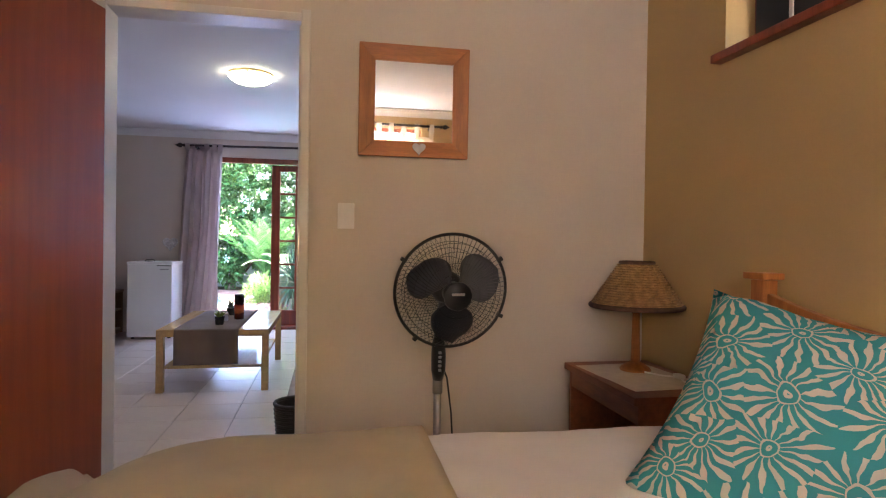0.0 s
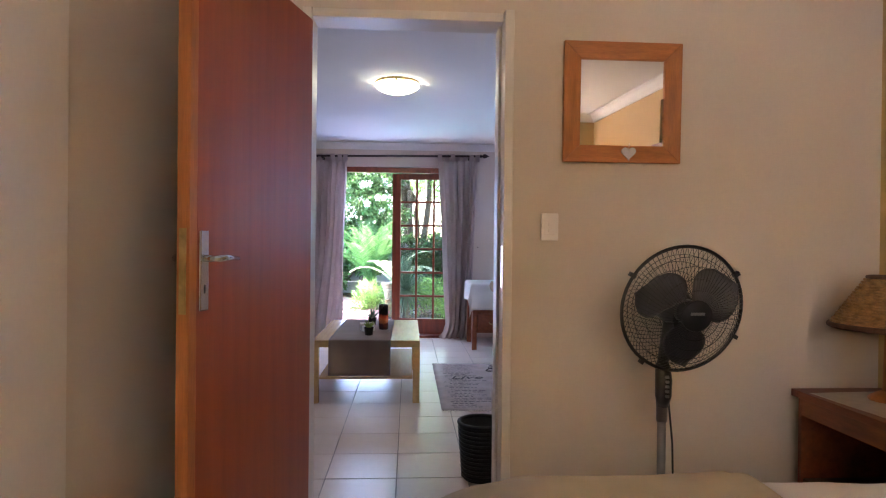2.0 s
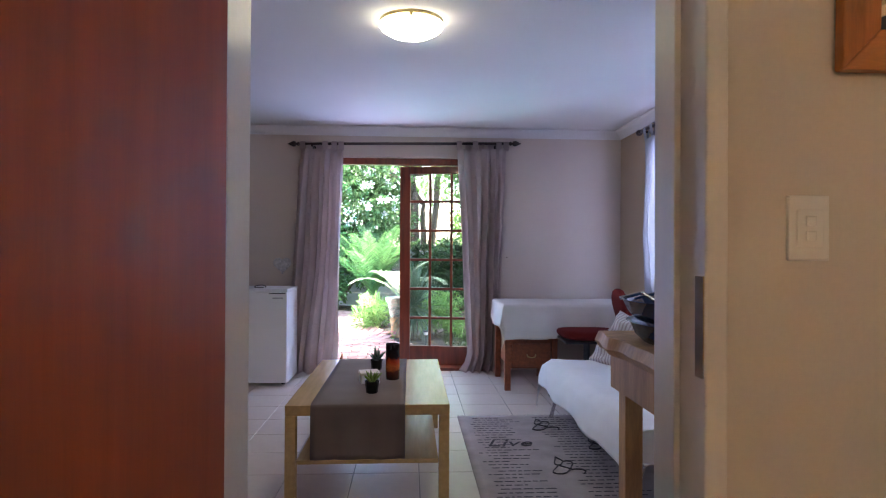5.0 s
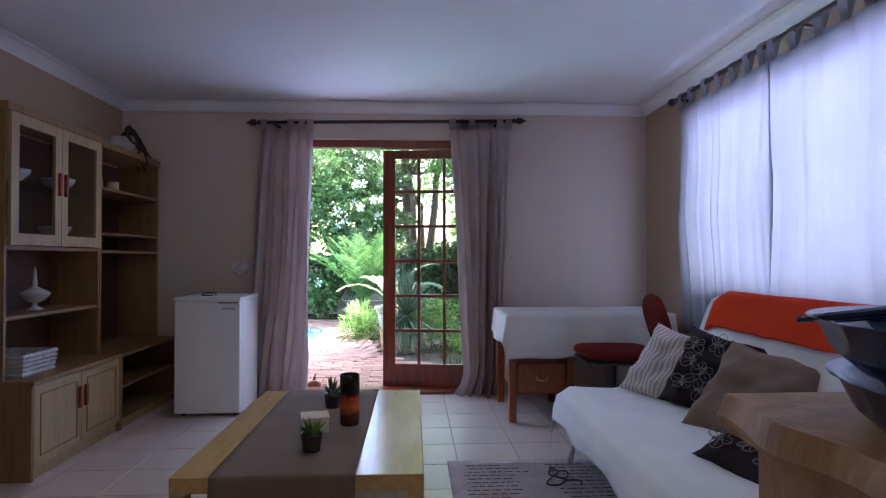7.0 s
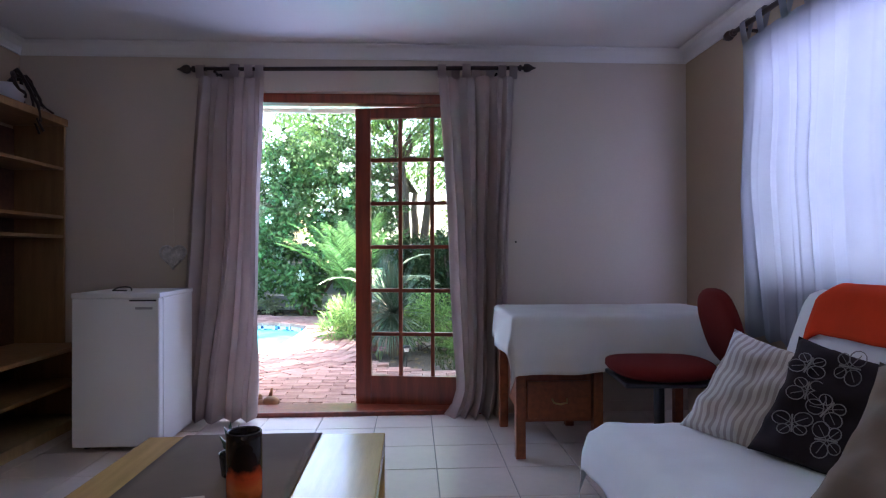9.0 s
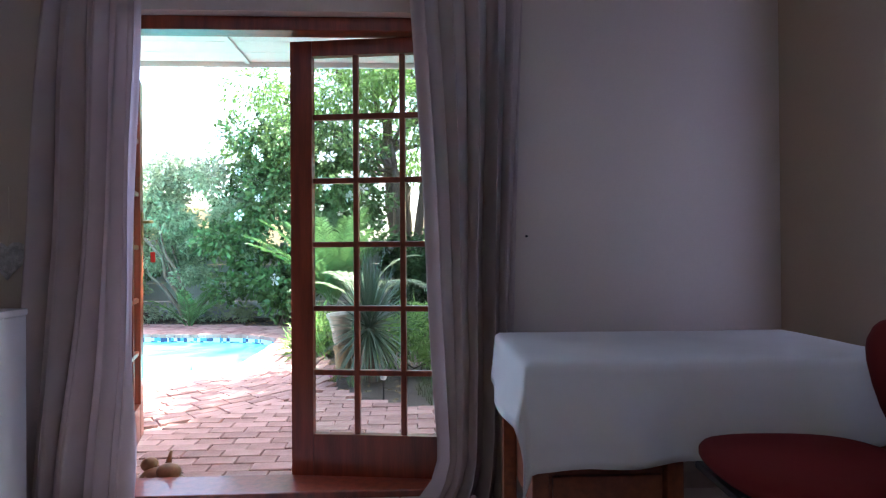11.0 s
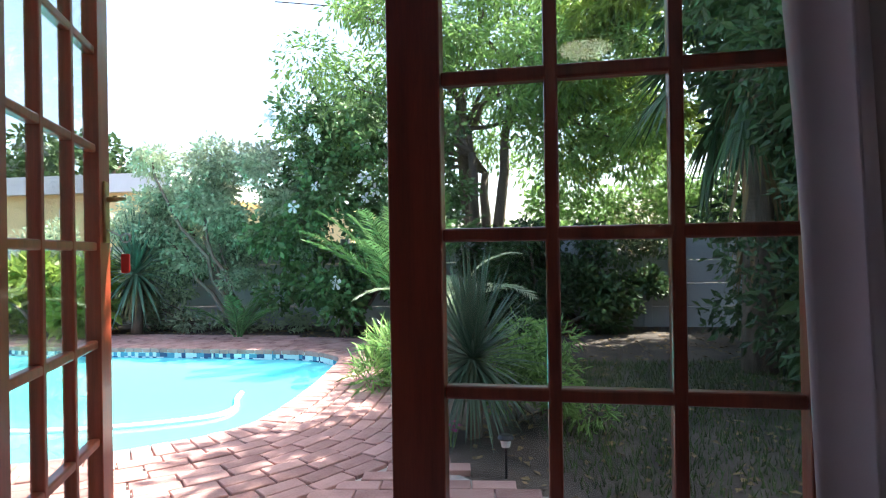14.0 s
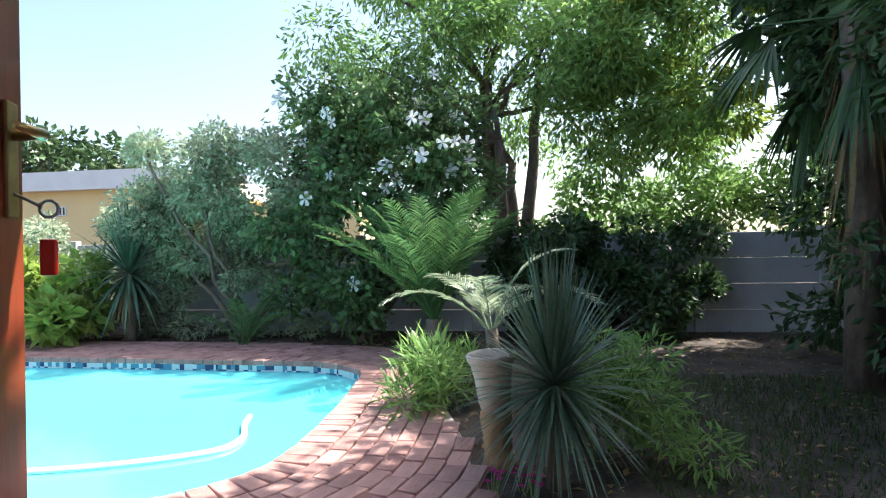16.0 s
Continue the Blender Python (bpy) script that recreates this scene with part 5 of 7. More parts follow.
# wicker waste bin
wb = thing("waste_bin", (-0.215, 3.45, 0), "black wicker waste bin on the tiled floor", "waste bin")
part("bin_body", lathe([(0.085, 0), (0.09, 0.006), (0.112, 0.265), (0.112, 0.27), (0.104, 0.268), (0.083, 0.015)], 28), M["binblack"], wb, smooth=True)
for k in range(12):
    z = 0.015 + k * 0.021
    r = 0.0905 + 0.0225 * z / 0.27
    part("weave_band", tube([((r + 0.002 * (j % 2)) * math.cos(a), (r + 0.002 * (j % 2)) * math.sin(a), z) for j, a in enumerate(2 * math.pi * q / 32 for q in range(33))], 0.005, 5), M["binblack"], wb)
part("rim", tube([(0.110 * math.cos(a), 0.110 * math.sin(a), 0.272) for a in (2 * math.pi * q / 32 for q in range(33))], 0.010, 8), M["binblack"], wb, smooth=True)

# ---- bedroom things ----
mr = thing("wall_mirror", (0.306, WY0 - 0.004, 1.735), "square mirror in a wide pine frame on the wall", "mirror", rx=1.5)
s, fw = 0.25, 0.072
for sx in (-1, 1):
    bm = bmesh.new()
    q = [(sx * s, -s), (sx * (s - fw), -(s - fw)), (sx * (s - fw), s - fw), (sx * s, s)]
    A = [bm.verts.new((x, -0.030 if i in (0, 3) else -0.024, z)) for i, (x, z) in enumerate(q)]
    B = [bm.verts.new((x, -0.006, z)) for x, z in q]
    bm.faces.new(A); bm.faces.new(B[::-1])
    for i in range(4):
        bm.faces.new((A[i], A[(i + 1) % 4], B[(i + 1) % 4], B[i]))
    part("frame_side", bm, M["pineup"], mr, bevel=0.003)
for sz in (-1, 1):
    bm = bmesh.new()
    q = [(-s, sz * s), (-(s - fw), sz * (s - fw)), (s - fw, sz * (s - fw)), (s, sz * s)]
    A = [bm.verts.new((x, -0.030 if i in (0, 3) else -0.024, z)) for i, (x, z) in enumerate(q)]
    B = [bm.verts.new((x, -0.006, z)) for x, z in q]
    bm.faces.new(A); bm.faces.new(B[::-1])
    for i in range(4):
        bm.faces.new((A[i], A[(i + 1) % 4], B[(i + 1) % 4], B[i]))
    part("frame_side", bm, M["pine"], mr, bevel=0.003)
part("mirror_glass", box(-(s - fw) - 0.004, s - fw + 0.004, -0.014, -0.008, -(s - fw) - 0.004, s - fw + 0.004), M["mirror"], mr)
ho = thing("heart_pendant", (0.306 + 0.02, WY0 - 0.043, 1.522), "small cream wooden heart hanging from a mirror frame", "ornament")
part("pendant_heart", heart_bm(0.032, 0.008), M["ceramic"], ho, bevel=0.0)
part("cord", tube([(0, -0.002, 0.014), (0.004, -0.002, 0.04)], 0.0015, 5), M["paper"], ho)
sw = thing("light_switch", (0.008, WY0 - 0.0005, 1.213), "white plastic light switch with two buttons", "light switch")
part("switch_plate", rounded(-0.037, 0.037, -0.010, 0, -0.057, 0.057, 0.004), M["plastic"], sw)
part("switch_insert", rounded(-0.024, 0.024, -0.0125, -0.0102, -0.032, 0.032, 0.001, 1), M["plastic"], sw)
for z in (0.012, -0.014):
    part("switch_button", rounded(-0.009, 0.009, -0.018, -0.0127, z - 0.009, z + 0.009, 0.003), M["plastic"], sw, smooth=True)

# pedestal fan
fn_ = thing("pedestal_fan", (0.39, 2.78, 0), "black pedestal fan with a wire guard, switched off", "fan")
part("base", lathe([(0.20, 0), (0.20, 0.012), (0.15, 0.03), (0.05, 0.05), (0.03, 0.08)], 28), M["black"], fn_, smooth=True)
part("pole", tube([(0, 0, 0.06), (0, 0, 0.50)], 0.016, 14), M["fanpole"], fn_, smooth=True)
part("sleeve", tube([(0, 0, 0.47), (0, 0, 0.58)], 0.021, 14), M["fanpole"], fn_, smooth=True)
cb = part("control_box", tube([(0, -0.005, 0.53), (0, -0.012, 0.57), (0, -0.014, 0.63), (0, -0.006, 0.675), (0, 0, 0.70)], [0.022, 0.030, 0.031, 0.028, 0.02], 14), M["black"], fn_, smooth=True)
for k in range(5):
    part("speed_button", rounded(-0.006, 0.006, -0.052, -0.040, 0.57 + 0.018 * k, 0.58 + 0.018 * k, 0.002), M["steel"], cb)
part("neck", tube([(0, 0, 0.69), (0.01, -0.01, 0.75), (0.032, -0.015, 0.86)], [0.02, 0.026, 0.034], 12), M["black"], fn_, smooth=True)
hd = pose(0.035, -0.085, 0.905, 8, 0, 4)
part("motor", tube([(0, 0.01, 0), (0, 0.05, 0), (0, 0.12, 0), (0, 0.155, 0)], [0.05, 0.07, 0.066, 0.03], 20), M["black"], fn_, smooth=True).matrix_local = hd
for k in range(3):
    bm = bmesh.new()
    n = 12
    a0 = math.pi / 2 + 2 * math.pi * k / 3 + 0.90
    prev = None
    def blade(u, v):
        r = 0.045 + 0.155 * u
        wdt = (0.35 + 0.75 * math.sin(math.pi * min(1, u * 0.9 + 0.12)) ** 0.8) * (1.0 if u < 0.9 else 1 - (u - 0.9) * 6)
        a = a0 + (v - 0.5) * wdt * 1.45 + 0.25 * u
        return (r * math.cos(a), -0.03 + 0.05 * (v - 0.5), r * math.sin(a))
    part("blade", sheet(blade, 12, 10, 0.0025), M["fanblade"], fn_, "smoked grey plastic blade", smooth=True).matrix_local = hd
part("hub", tube([(0, -0.02, 0), (0, -0.055, 0), (0, -0.066, 0), (0, -0.07, 0)], [0.045, 0.042, 0.03, 0.004], 18), M["black"], fn_, smooth=True).matrix_local = hd
part("guard_badge", tube([(0, -0.098, 0), (0, -0.104, 0)], [0.058, 0.055], 24), M["black"], fn_, smooth=True).matrix_local = hd
part("badge_mark", box(-0.026, 0.026, -0.1055, -0.1035, 0.004, 0.014), M["steel"], fn_, "pale maker's mark").matrix_local = hd
for nm, r, y in (("guard_rim", 0.233, 0.0), ):
    part(nm, tube([(r * math.cos(a), y, r * math.sin(a)) for a in (2 * math.pi * q / 56 for q in range(57))], 0.0065, 8), M["black"], fn_, smooth=True).matrix_local = hd
for front in (-1, 1):
    g = bmesh.new()
    for k in range(72):
        a = 2 * math.pi * k / 72
        sp = 0.35 * front
        pts = []
        for j in range(6):
            u = j / 5
            r = 0.052 + (0.233 - 0.052) * u
            aa = a + sp * u
            pts.append((r * math.cos(aa), front * (0.10 * (1 - u ** 2.6)) if front < 0 else 0.085 * (1 - u ** 2.6), r * math.sin(aa)))
        tube(pts, 0.0011, 3, g, caps=False)
    for rr in (0.09, 0.13, 0.17, 0.2):
        u = (rr - 0.052) / 0.17
        yy = front * 0.10 * (1 - u ** 2.6) if front < 0 else 0.085 * (1 - u ** 2.6)
        tube([(rr * math.cos(a), yy, rr * math.sin(a)) for a in (2 * math.pi * q / 40 for q in range(41))], 0.0013, 3, g, caps=False)
    part("wire_guard", g, M["black"], fn_, "fine black wire guard").matrix_local = hd
for a in (0.45, 2.2, 3.7, 5.7):
    part("guard_clip", rounded(0.226, 0.251, -0.010, 0.010, -0.008, 0.008, 0.003), M["black"], fn_).matrix_local = hd @ Matrix.Rotation(a, 4, "Y")
cord = thing("power_cord", (0.42, 2.82, 0), "black power cord hanging from a fan", "cord")
part("cord_wire", tube([(-0.02, 0.0, 0.62), (0.02, 0.01, 0.52), (0.045, 0.03, 0.36), (0.06, 0.05, 0.15), (0.12, 0.12, 0.02), (0.3, 0.2, 0.006)], 0.004, 6), M["black"], cord, smooth=True)

# bedside cabinet and lamp
ns = thing("bedside_table", (1.045, 2.33, 0), "reddish brown wooden bedside table with an open shelf", "bedside table")
part("tabletop", rounded(-0.01, 0.41, -0.01, 0.65, 0.515, 0.545, 0.004), M["deskwood"], ns)
part("side_panel", box(0.01, 0.40, 0.0, 0.02, 0, 0.514), M["deskwood"], ns)
part("side_panel", box(0.01, 0.40, 0.61, 0.63, 0, 0.514), M["deskwood"], ns)
# back and shelf in a darker brown than the outer boards
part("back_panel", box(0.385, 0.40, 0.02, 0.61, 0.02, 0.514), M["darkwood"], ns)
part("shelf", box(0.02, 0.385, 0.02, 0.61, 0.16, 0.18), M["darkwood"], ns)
part("apron", box(0.012, 0.028, 0.02, 0.61, 0.44, 0.514), M["deskwood"], ns)
ms = thing("place_mat", (1.24, 2.66, 0.5455), "cream lace mat on a bedside table", "mat", rz=4)
part("mat_cloth", sheet(lambda u, v: (-0.17 + 0.34 * u, -0.24 + 0.48 * v, 0.002 + 0.002 * noise.noise((u * 4, v * 4, 2))), 10, 14, 0.0015), M["paper"], ms)
tl = thing("table_lamp", (1.275, 2.755, 0.549), "wooden table lamp with a conical wicker shade", "table lamp")
part("lamp_base", lathe([(0.065, 0), (0.068, 0.006), (0.06, 0.016), (0.04, 0.03), (0.022, 0.038)], 24), M["pineup"], tl, smooth=True)
part("stem", tube([(0, 0, 0.03), (0, 0, 0.31)], [0.021, 0.014], 14), M["pineup"], tl, smooth=True)
sh = part("shade", lathe([(0.196, 0.285), (0.072, 0.475), (0.068, 0.475), (0.190, 0.287)], 30), M["wicker"], tl, "woven wicker cone shade")
for k in range(17):
    z = 0.298 + k * 0.0105
    r = 0.196 + (0.072 - 0.196) * (z - 0.285) / 0.19 + 0.002
    part("weave_band", tube([((r + 0.0025 * (1 if (j + k) % 2 else -1)) * math.cos(a), (r + 0.0025 * (1 if (j + k) % 2 else -1)) * math.sin(a), z) for j, a in enumerate(2 * math.pi * q / 36 for q in range(37))], 0.0048, 5), M["wicker"], sh)
part("shade_rim", tube([(0.196 * math.cos(a), 0.196 * math.sin(a), 0.286) for a in (2 * math.pi * q / 36 for q in range(37))], 0.011, 8), M["wickerdark"], sh, "dark plaited rim", smooth=True)
part("shade_rim", tube([(0.071 * math.cos(a), 0.071 * math.sin(a), 0.476) for a in (2 * math.pi * q / 24 for q in range(25))], 0.008, 8), M["wickerdark"], sh, "dark plaited rim", smooth=True)
lc = thing("lamp_cord", (1.3, 2.7, 0.549), "white lamp cord with a switch on a bedside table", "cord")
part("cord_wire", tube([(-0.03, 0.02, 0.005), (0.02, -0.08, 0.006), (0.08, -0.12, 0.005), (0.05, -0.2, 0.006), (0.11, -0.28, 0.006)], 0.004, 6), M["plastic"], lc, smooth=True)
part("inline_switch", rounded(0.06, 0.09, -0.15, -0.10, 0.001, 0.02, 0.005), M["plastic"], lc)

# bed
bd = thing("bed", (-0.62, 0.97, 0), "bed with a pine headboard", "bed")
BL, BWd = 2.0, 0.96
part("base", rounded(0.14, BL, 0.06, BWd - 0.06, 0.02, 0.36, 0.01), M["throw"], bd)
part("mattress", rounded(0.20, BL, 0.06, BWd - 0.06, 0.36, 0.565, 0.05, 4), M["bedwhite"], bd, smooth=True)
for y in (-0.16, BWd + 0.22):
    pst = part("headboard_post", box(BL + 0.005, BL + 0.065, y - 0.035, y + 0.025, 0, 0.99), M["pineup"], bd, bevel=0.004)
    part("post_cap", rounded(BL - 0.012, BL + 0.075, y - 0.055, y + 0.045, 0.991, 1.015, 0.006), M["pineup"], pst)


def rail_bm():
    bm = bmesh.new()
    n = 24
    R = []
    for i in range(n + 1):
        y = -0.134 + (BWd + 0.318) * i / n
        zt = 0.86 + 0.085 * abs(2 * i / n - 1) ** 2 * 1.0
        R.append([bm.verts.new(p) for p in ((BL + 0.02, y, 0.60), (BL + 0.02, y, zt), (BL + 0.05, y, zt), (BL + 0.05, y, 0.60))])
    for a, b in zip(R, R[1:]):
        for j in range(4):
            bm.faces.new((a[j], a[(j + 1) % 4], b[(j + 1) % 4], b[j]))
    bm.faces.new(R[0]); bm.faces.new(R[-1][::-1])
    return bm


part("headboard_rail", rail_bm(), M["pineup"], bd, bevel=0.004)


def spread(xa, xb, lift, over, foot):
    def fn(u, v):
        a = xa + (xb - xa) * u
        b = -over + (BWd + 2 * over) * v
        top = 0.585 + lift
        o = max(0, -b, b - BWd)
        z = top - max(0, o - 0.03) * 1.0
        y = min(max(b, -0.035 - 0.05 * o), BWd + 0.035 + 0.05 * o)
        ed = min(min(max(b, 0), BWd) - 0, BWd - min(max(b, 0), BWd))
        z -= 0.03 * max(0, 1 - ed / 0.10) ** 2 if o == 0 else 0.03
        x = a
        if foot and a < 0.0:
            z -= max(0, -a - 0.0)
            x = -0.03 - 0.1 * a
        if foot and 0 <= a < 0.22:
            z -= 0.055 * (1 - a / 0.22) ** 2
        if foot:
            cx = max(0, 0.32 - a) / 0.32
            cy = max(0, 0.30 - ed) / 0.30 if o == 0 else 1
            z -= 0.07 * (cx * cy) ** 1.2
        z += 0.010 * noise.noise((a * 3, b * 3, 7 + lift * 100)) + 0.005 * noise.noise((a * 9, b * 9, 4))
        if o > 0.03:
            y += 0.015 * math.sin(10 * a) * min(1, o * 4) * (1 if b > 0 else -1)
        return (x, y, max(z, 0.06))
    return fn


dv = thing("duvet", (-0.62, 0.97, 0), "white cotton duvet spread over a bed", "duvet")
part("duvet_cloth", sheet(spread(0.5, BL - 0.02, 0.0, 0.30, False), 50, 60, -0.012), M["bedwhite"], dv, smooth=True)
th = thing("bed_throw", (-0.62, 0.97, 0), "beige throw laid over the foot of a bed", "throw")
part("throw_cloth", sheet(spread(-0.42, 0.80, 0.030, 0.36, True), 56, 64, -0.006), M["throw"], th, smooth=True)


def pillow(loc, m, w, h, d, material, label, seed):
    o = thing("pillow", loc, label, "pillow", "pillows on the bed")
    o.matrix_world = m
    part("pillow_cover", puff(w, h, d, 20, 0.02, seed=seed), material, o, smooth=True)
    return o


def frame_from(o, ux, uy):
    ux, uy = Vector(ux).normalized(), Vector(uy)
    uy = (uy - ux * uy.dot(ux)).normalized()
    uz = ux.cross(uy)
    m = Matrix((ux, uy, uz)).transposed().to_4x4()
    m.translation = o
    return m


pillow((0, 0, 0), frame_from((0.965, 1.35, 0.695), (0.62, -0.72, -0.20), (0.58, 0.24, 0.55)), 0.74, 0.64, 0.18, M["petalprint"], "turquoise cushion with a white flower print", 3)
pillow((0, 0, 0), frame_from((1.20, 1.62, 0.70), (0.25, -0.95, 0.0), (0.8, 0.2, 0.38)), 0.60, 0.42, 0.16, M["bedwhite"], "white cotton pillow against a headboard", 7)

# ---- garden ----
GZ0 = -0.10
# the garden is laid out 6 degrees askew to the house
TURN, PIVOT = radians(-6.0), Vector((-0.2, 8.25))
GARDEN = Matrix.Translation((PIVOT.x, PIVOT.y, 0)) @ Matrix.Rotation(TURN, 4, "Z") @ Matrix.Translation((-PIVOT.x, -PIVOT.y, 0))


def askew(p):
    q = GARDEN @ Vector((p[0], p[1], 0))
    return (q.x, q.y)


POOL = [(-2.53, 12.95), (-2.75, 13.22), (-3.05, 13.38), (-3.6, 13.45), (-6.5, 13.48), (-9.4, 13.5), (-9.9, 12.4), (-9.6, 10.8), (-8.2, 9.7), (-6.4, 9.35), (-4.8, 9.4), (-3.6, 9.65), (-2.95, 9.98), (-2.55, 10.32), (-2.37, 10.62), (-2.33, 11.0), (-2.36, 11.7), (-2.44, 12.4)]


POOL = [askew(p) for p in POOL]


def smooth_loop(pts, step):
    """Closed Catmull-Rom curve through pts, resampled at even steps."""
    out, n = [], len(pts)
    P = [Vector(p) for p in pts]
    for i in range(n):
        a, b, c, d = P[i - 1], P[i], P[(i + 1) % n], P[(i + 2) % n]
        for k in range(12):
            t = k / 12
            out.append(0.5 * (2 * b + (c - a) * t + (2 * a - 5 * b + 4 * c - d) * t * t + (3 * b - a - 3 * c + d) * t ** 3))
    L = [0.0]
    for a, b in zip(out, out[1:] + out[:1]):
        L.append(L[-1] + (b - a).length)
    m = max(3, int(L[-1] / step))
    res, j = [], 0
    for k in range(m):
        s = L[-1] * k / m
        while L[j + 1] < s:
            j += 1
        f = (s - L[j]) / max(1e-9, L[j + 1] - L[j])
        res.append(out[j].lerp(out[(j + 1) % len(out)], f))
    return res


def offset_loop(loop, d):
    n = len(loop)
    r = []
    for i in range(n):
        t = (loop[(i + 2) % n] - loop[i - 2]).normalized()
        r.append(loop[i] + Vector((-t.y, t.x)) * d)
    return r


LOOP = smooth_loop(POOL, 0.117)
area = sum(a.x * b.y - b.x * a.y for a, b in zip(LOOP, LOOP[1:] + LOOP[:1]))
if area > 0:
    LOOP.reverse()     # outward is to the left of the run


def inside(p, poly):
    c = False
    for a, b in zip(poly, poly[1:] + poly[:1]):
        if (a[1] > p[1]) != (b[1] > p[1]) and p[0] < (b[0] - a[0]) * (p[1] - a[1]) / (b[1] - a[1]) + a[0]:
            c = not c
    return c


bm = bmesh.new()
for loop_pts in ([Vector((-420, -420)), Vector((420, -420)), Vector((420, 420)), Vector((-420, 420))], LOOP):
    vs = [bm.verts.new((p.x, p.y, GZ0)) for p in loop_pts]
    for a, b in zip(vs, vs[1:] + vs[:1]):
        bm.edges.new((a, b))
bmesh.ops.triangle_fill(bm, edges=list(bm.edges), use_beauty=True)
setting("ground", bm, M["soil"], "dark garden soil with leaf litter", "ground")
ground_ob = bpy.data.objects["ground"]
for p in ground_ob.data.polygons:
    if p.normal.z < 0:
        p.flip()

# pool
pool = thing("swimming_pool", (-5.5, 11.5, GZ0), "free-form swimming pool filled with turquoise water", "swimming pool")
pool["kind"] = "structure"
c0 = Vector((-5.5, 11.5))
bm = bmesh.new()
T = [bm.verts.new((p.x - c0.x, p.y - c0.y, 0.012)) for p in LOOP]
B = [bm.verts.new((p.x - c0.x, p.y - c0.y, -0.13)) for p in LOOP]
for i in range(len(LOOP)):
    j = (i + 1) % len(LOOP)
    bm.faces.new((T[i], T[j], B[j], B[i]))
part("tile_band", bm, M["poolband"], pool, "blue mosaic tile band at the waterline")
bm = bmesh.new()
B2 = [bm.verts.new((p.x - c0.x, p.y - c0.y, -0.13)) for p in LOOP]
C2 = [bm.verts.new(((p.x - c0.x) * 0.93, (p.y - c0.y) * 0.90, -1.4)) for p in LOOP]
for i in range(len(LOOP)):
    j = (i + 1) % len(LOOP)
    bm.faces.new((B2[i], B2[j], C2[j], C2[i]))
bm.faces.new(C2)
part("pool_shell", bm, M["poolwall"], pool)
bm = bmesh.new()
bm.faces.new([bm.verts.new(((p.x - c0.x) * 0.9995, (p.y - c0.y) * 0.9995, -0.085)) for p in LOOP])
tagged(mesh_ob("water", bm, M["water"]), "clear turquoise pool water with fine ripples", "water", kind="structure").location = (-5.5, 11.5, GZ0)


def smooth_path(points, n):
    """Points on a soft curve through the given ones."""
    p = [Vector(q) for q in points]
    p = [p[0] * 2 - p[1]] + p + [p[-1] * 2 - p[-2]]
    out = []
    for a, b, c, d in zip(p, p[1:], p[2:], p[3:]):
        for k in range(n):
            t = k / n
            out.append(0.5 * (2 * b + (c - a) * t + (2 * a - 5 * b + 4 * c - d) * t * t + (3 * b - a - 3 * c + d) * t ** 3))
    return out + [p[-2]]


SITE = GARDEN
hose = thing("pool_hose", (-2.98, 11.02, GZ0 - 0.078), "white suction hose of a pool cleaner in the water", "hose")
HOSE = [(-3.6, -0.45, 0), (-2.4, -0.5, 0.004), (-1.4, -0.46, 0), (-0.6, -0.30, 0.004), (0.02, 0.02, 0.004), (0.12, 0.30, 0.004), (-0.02, 0.62, 0), (-0.10, 0.86, -0.01)]
part("hose_pipe", tube(smooth_path(HOSE, 7), 0.022, 10), M["hose"], hose, smooth=True)

SITE = Matrix.Identity(4)

# paving
PAVE = [(3.2, 8.08), (3.2, 9.25), (0.5, 9.45), (-0.25, 9.62), (-0.8, 9.85), (-1.15, 10.2), (-1.28, 10.7), (-1.36, 11.1), (-1.5, 11.6), (-1.8, 12.5), (-2.2, 13.5), (-2.6, 14.35), (-4, 14.6), (-12, 14.6), (-12, 8.08)]


PAVE = PAVE[:1] + [askew(p) for p in PAVE[1:-1]] + PAVE[-1:]


def brick_mesh(name, material):
    x, y, z, k = 0.107, 0.0515, 0.03, 0.004
    v = [(sx * x, sy * y, -0.02) for sx, sy in ((-1, -1), (1, -1), (1, 1), (-1, 1))] + [(sx * x, sy * y, z - k) for sx, sy in ((-1, -1), (1, -1), (1, 1), (-1, 1))] + [(sx * (x - k), sy * (y - k), z) for sx, sy in ((-1, -1), (1, -1), (1, 1), (-1, 1))]
    f = [(i, (i + 1) % 4, 4 + (i + 1) % 4, 4 + i) for i in range(4)] + [(4 + i, 4 + (i + 1) % 4, 8 + (i + 1) % 4, 8 + i) for i in range(4)] + [(8, 9, 10, 11)]
    me = bpy.data.meshes.new(name)
    me.from_pydata(v, [], f)
    me.materials.append(material)
    return me, v, f


bme, bv, bf = brick_mesh("brick", M["brick"])
places = []   # x, y, turn, length scale
random.seed(7)
ROWS_OUT = [(0.10, True)] + [(0.275 + 0.115 * k, False) for k in range(9)]
for off, header in ROWS_OUT:
    ring = offset_loop(LOOP, off)
    L = sum((b - a).length for a, b in zip(ring, ring[1:] + ring[:1]))
    n = int(L / (0.112 if header else 0.224))
    acc, i = 0.0, 0
    seg = [(b - a).length for a, b in zip(ring, ring[1:] + ring[:1])]
    for k in range(n):
        s = L * (k + 0.5 * (int(off * 100) % 2)) / n
        while acc + seg[i] < s and i < len(seg) - 1:
            acc += seg[i]
            i += 1
        f = (s - acc) / seg[i]
        a, b = ring[i], ring[(i + 1) % len(ring)]
        p = a.lerp(b, f)
        d = b - a
        ang = math.atan2(d.y, d.x) + (math.pi / 2 if header else 0)
        if inside(p, PAVE):
            places.append((p.x, p.y, ang))
FIELD = offset_loop(LOOP, 1.27)
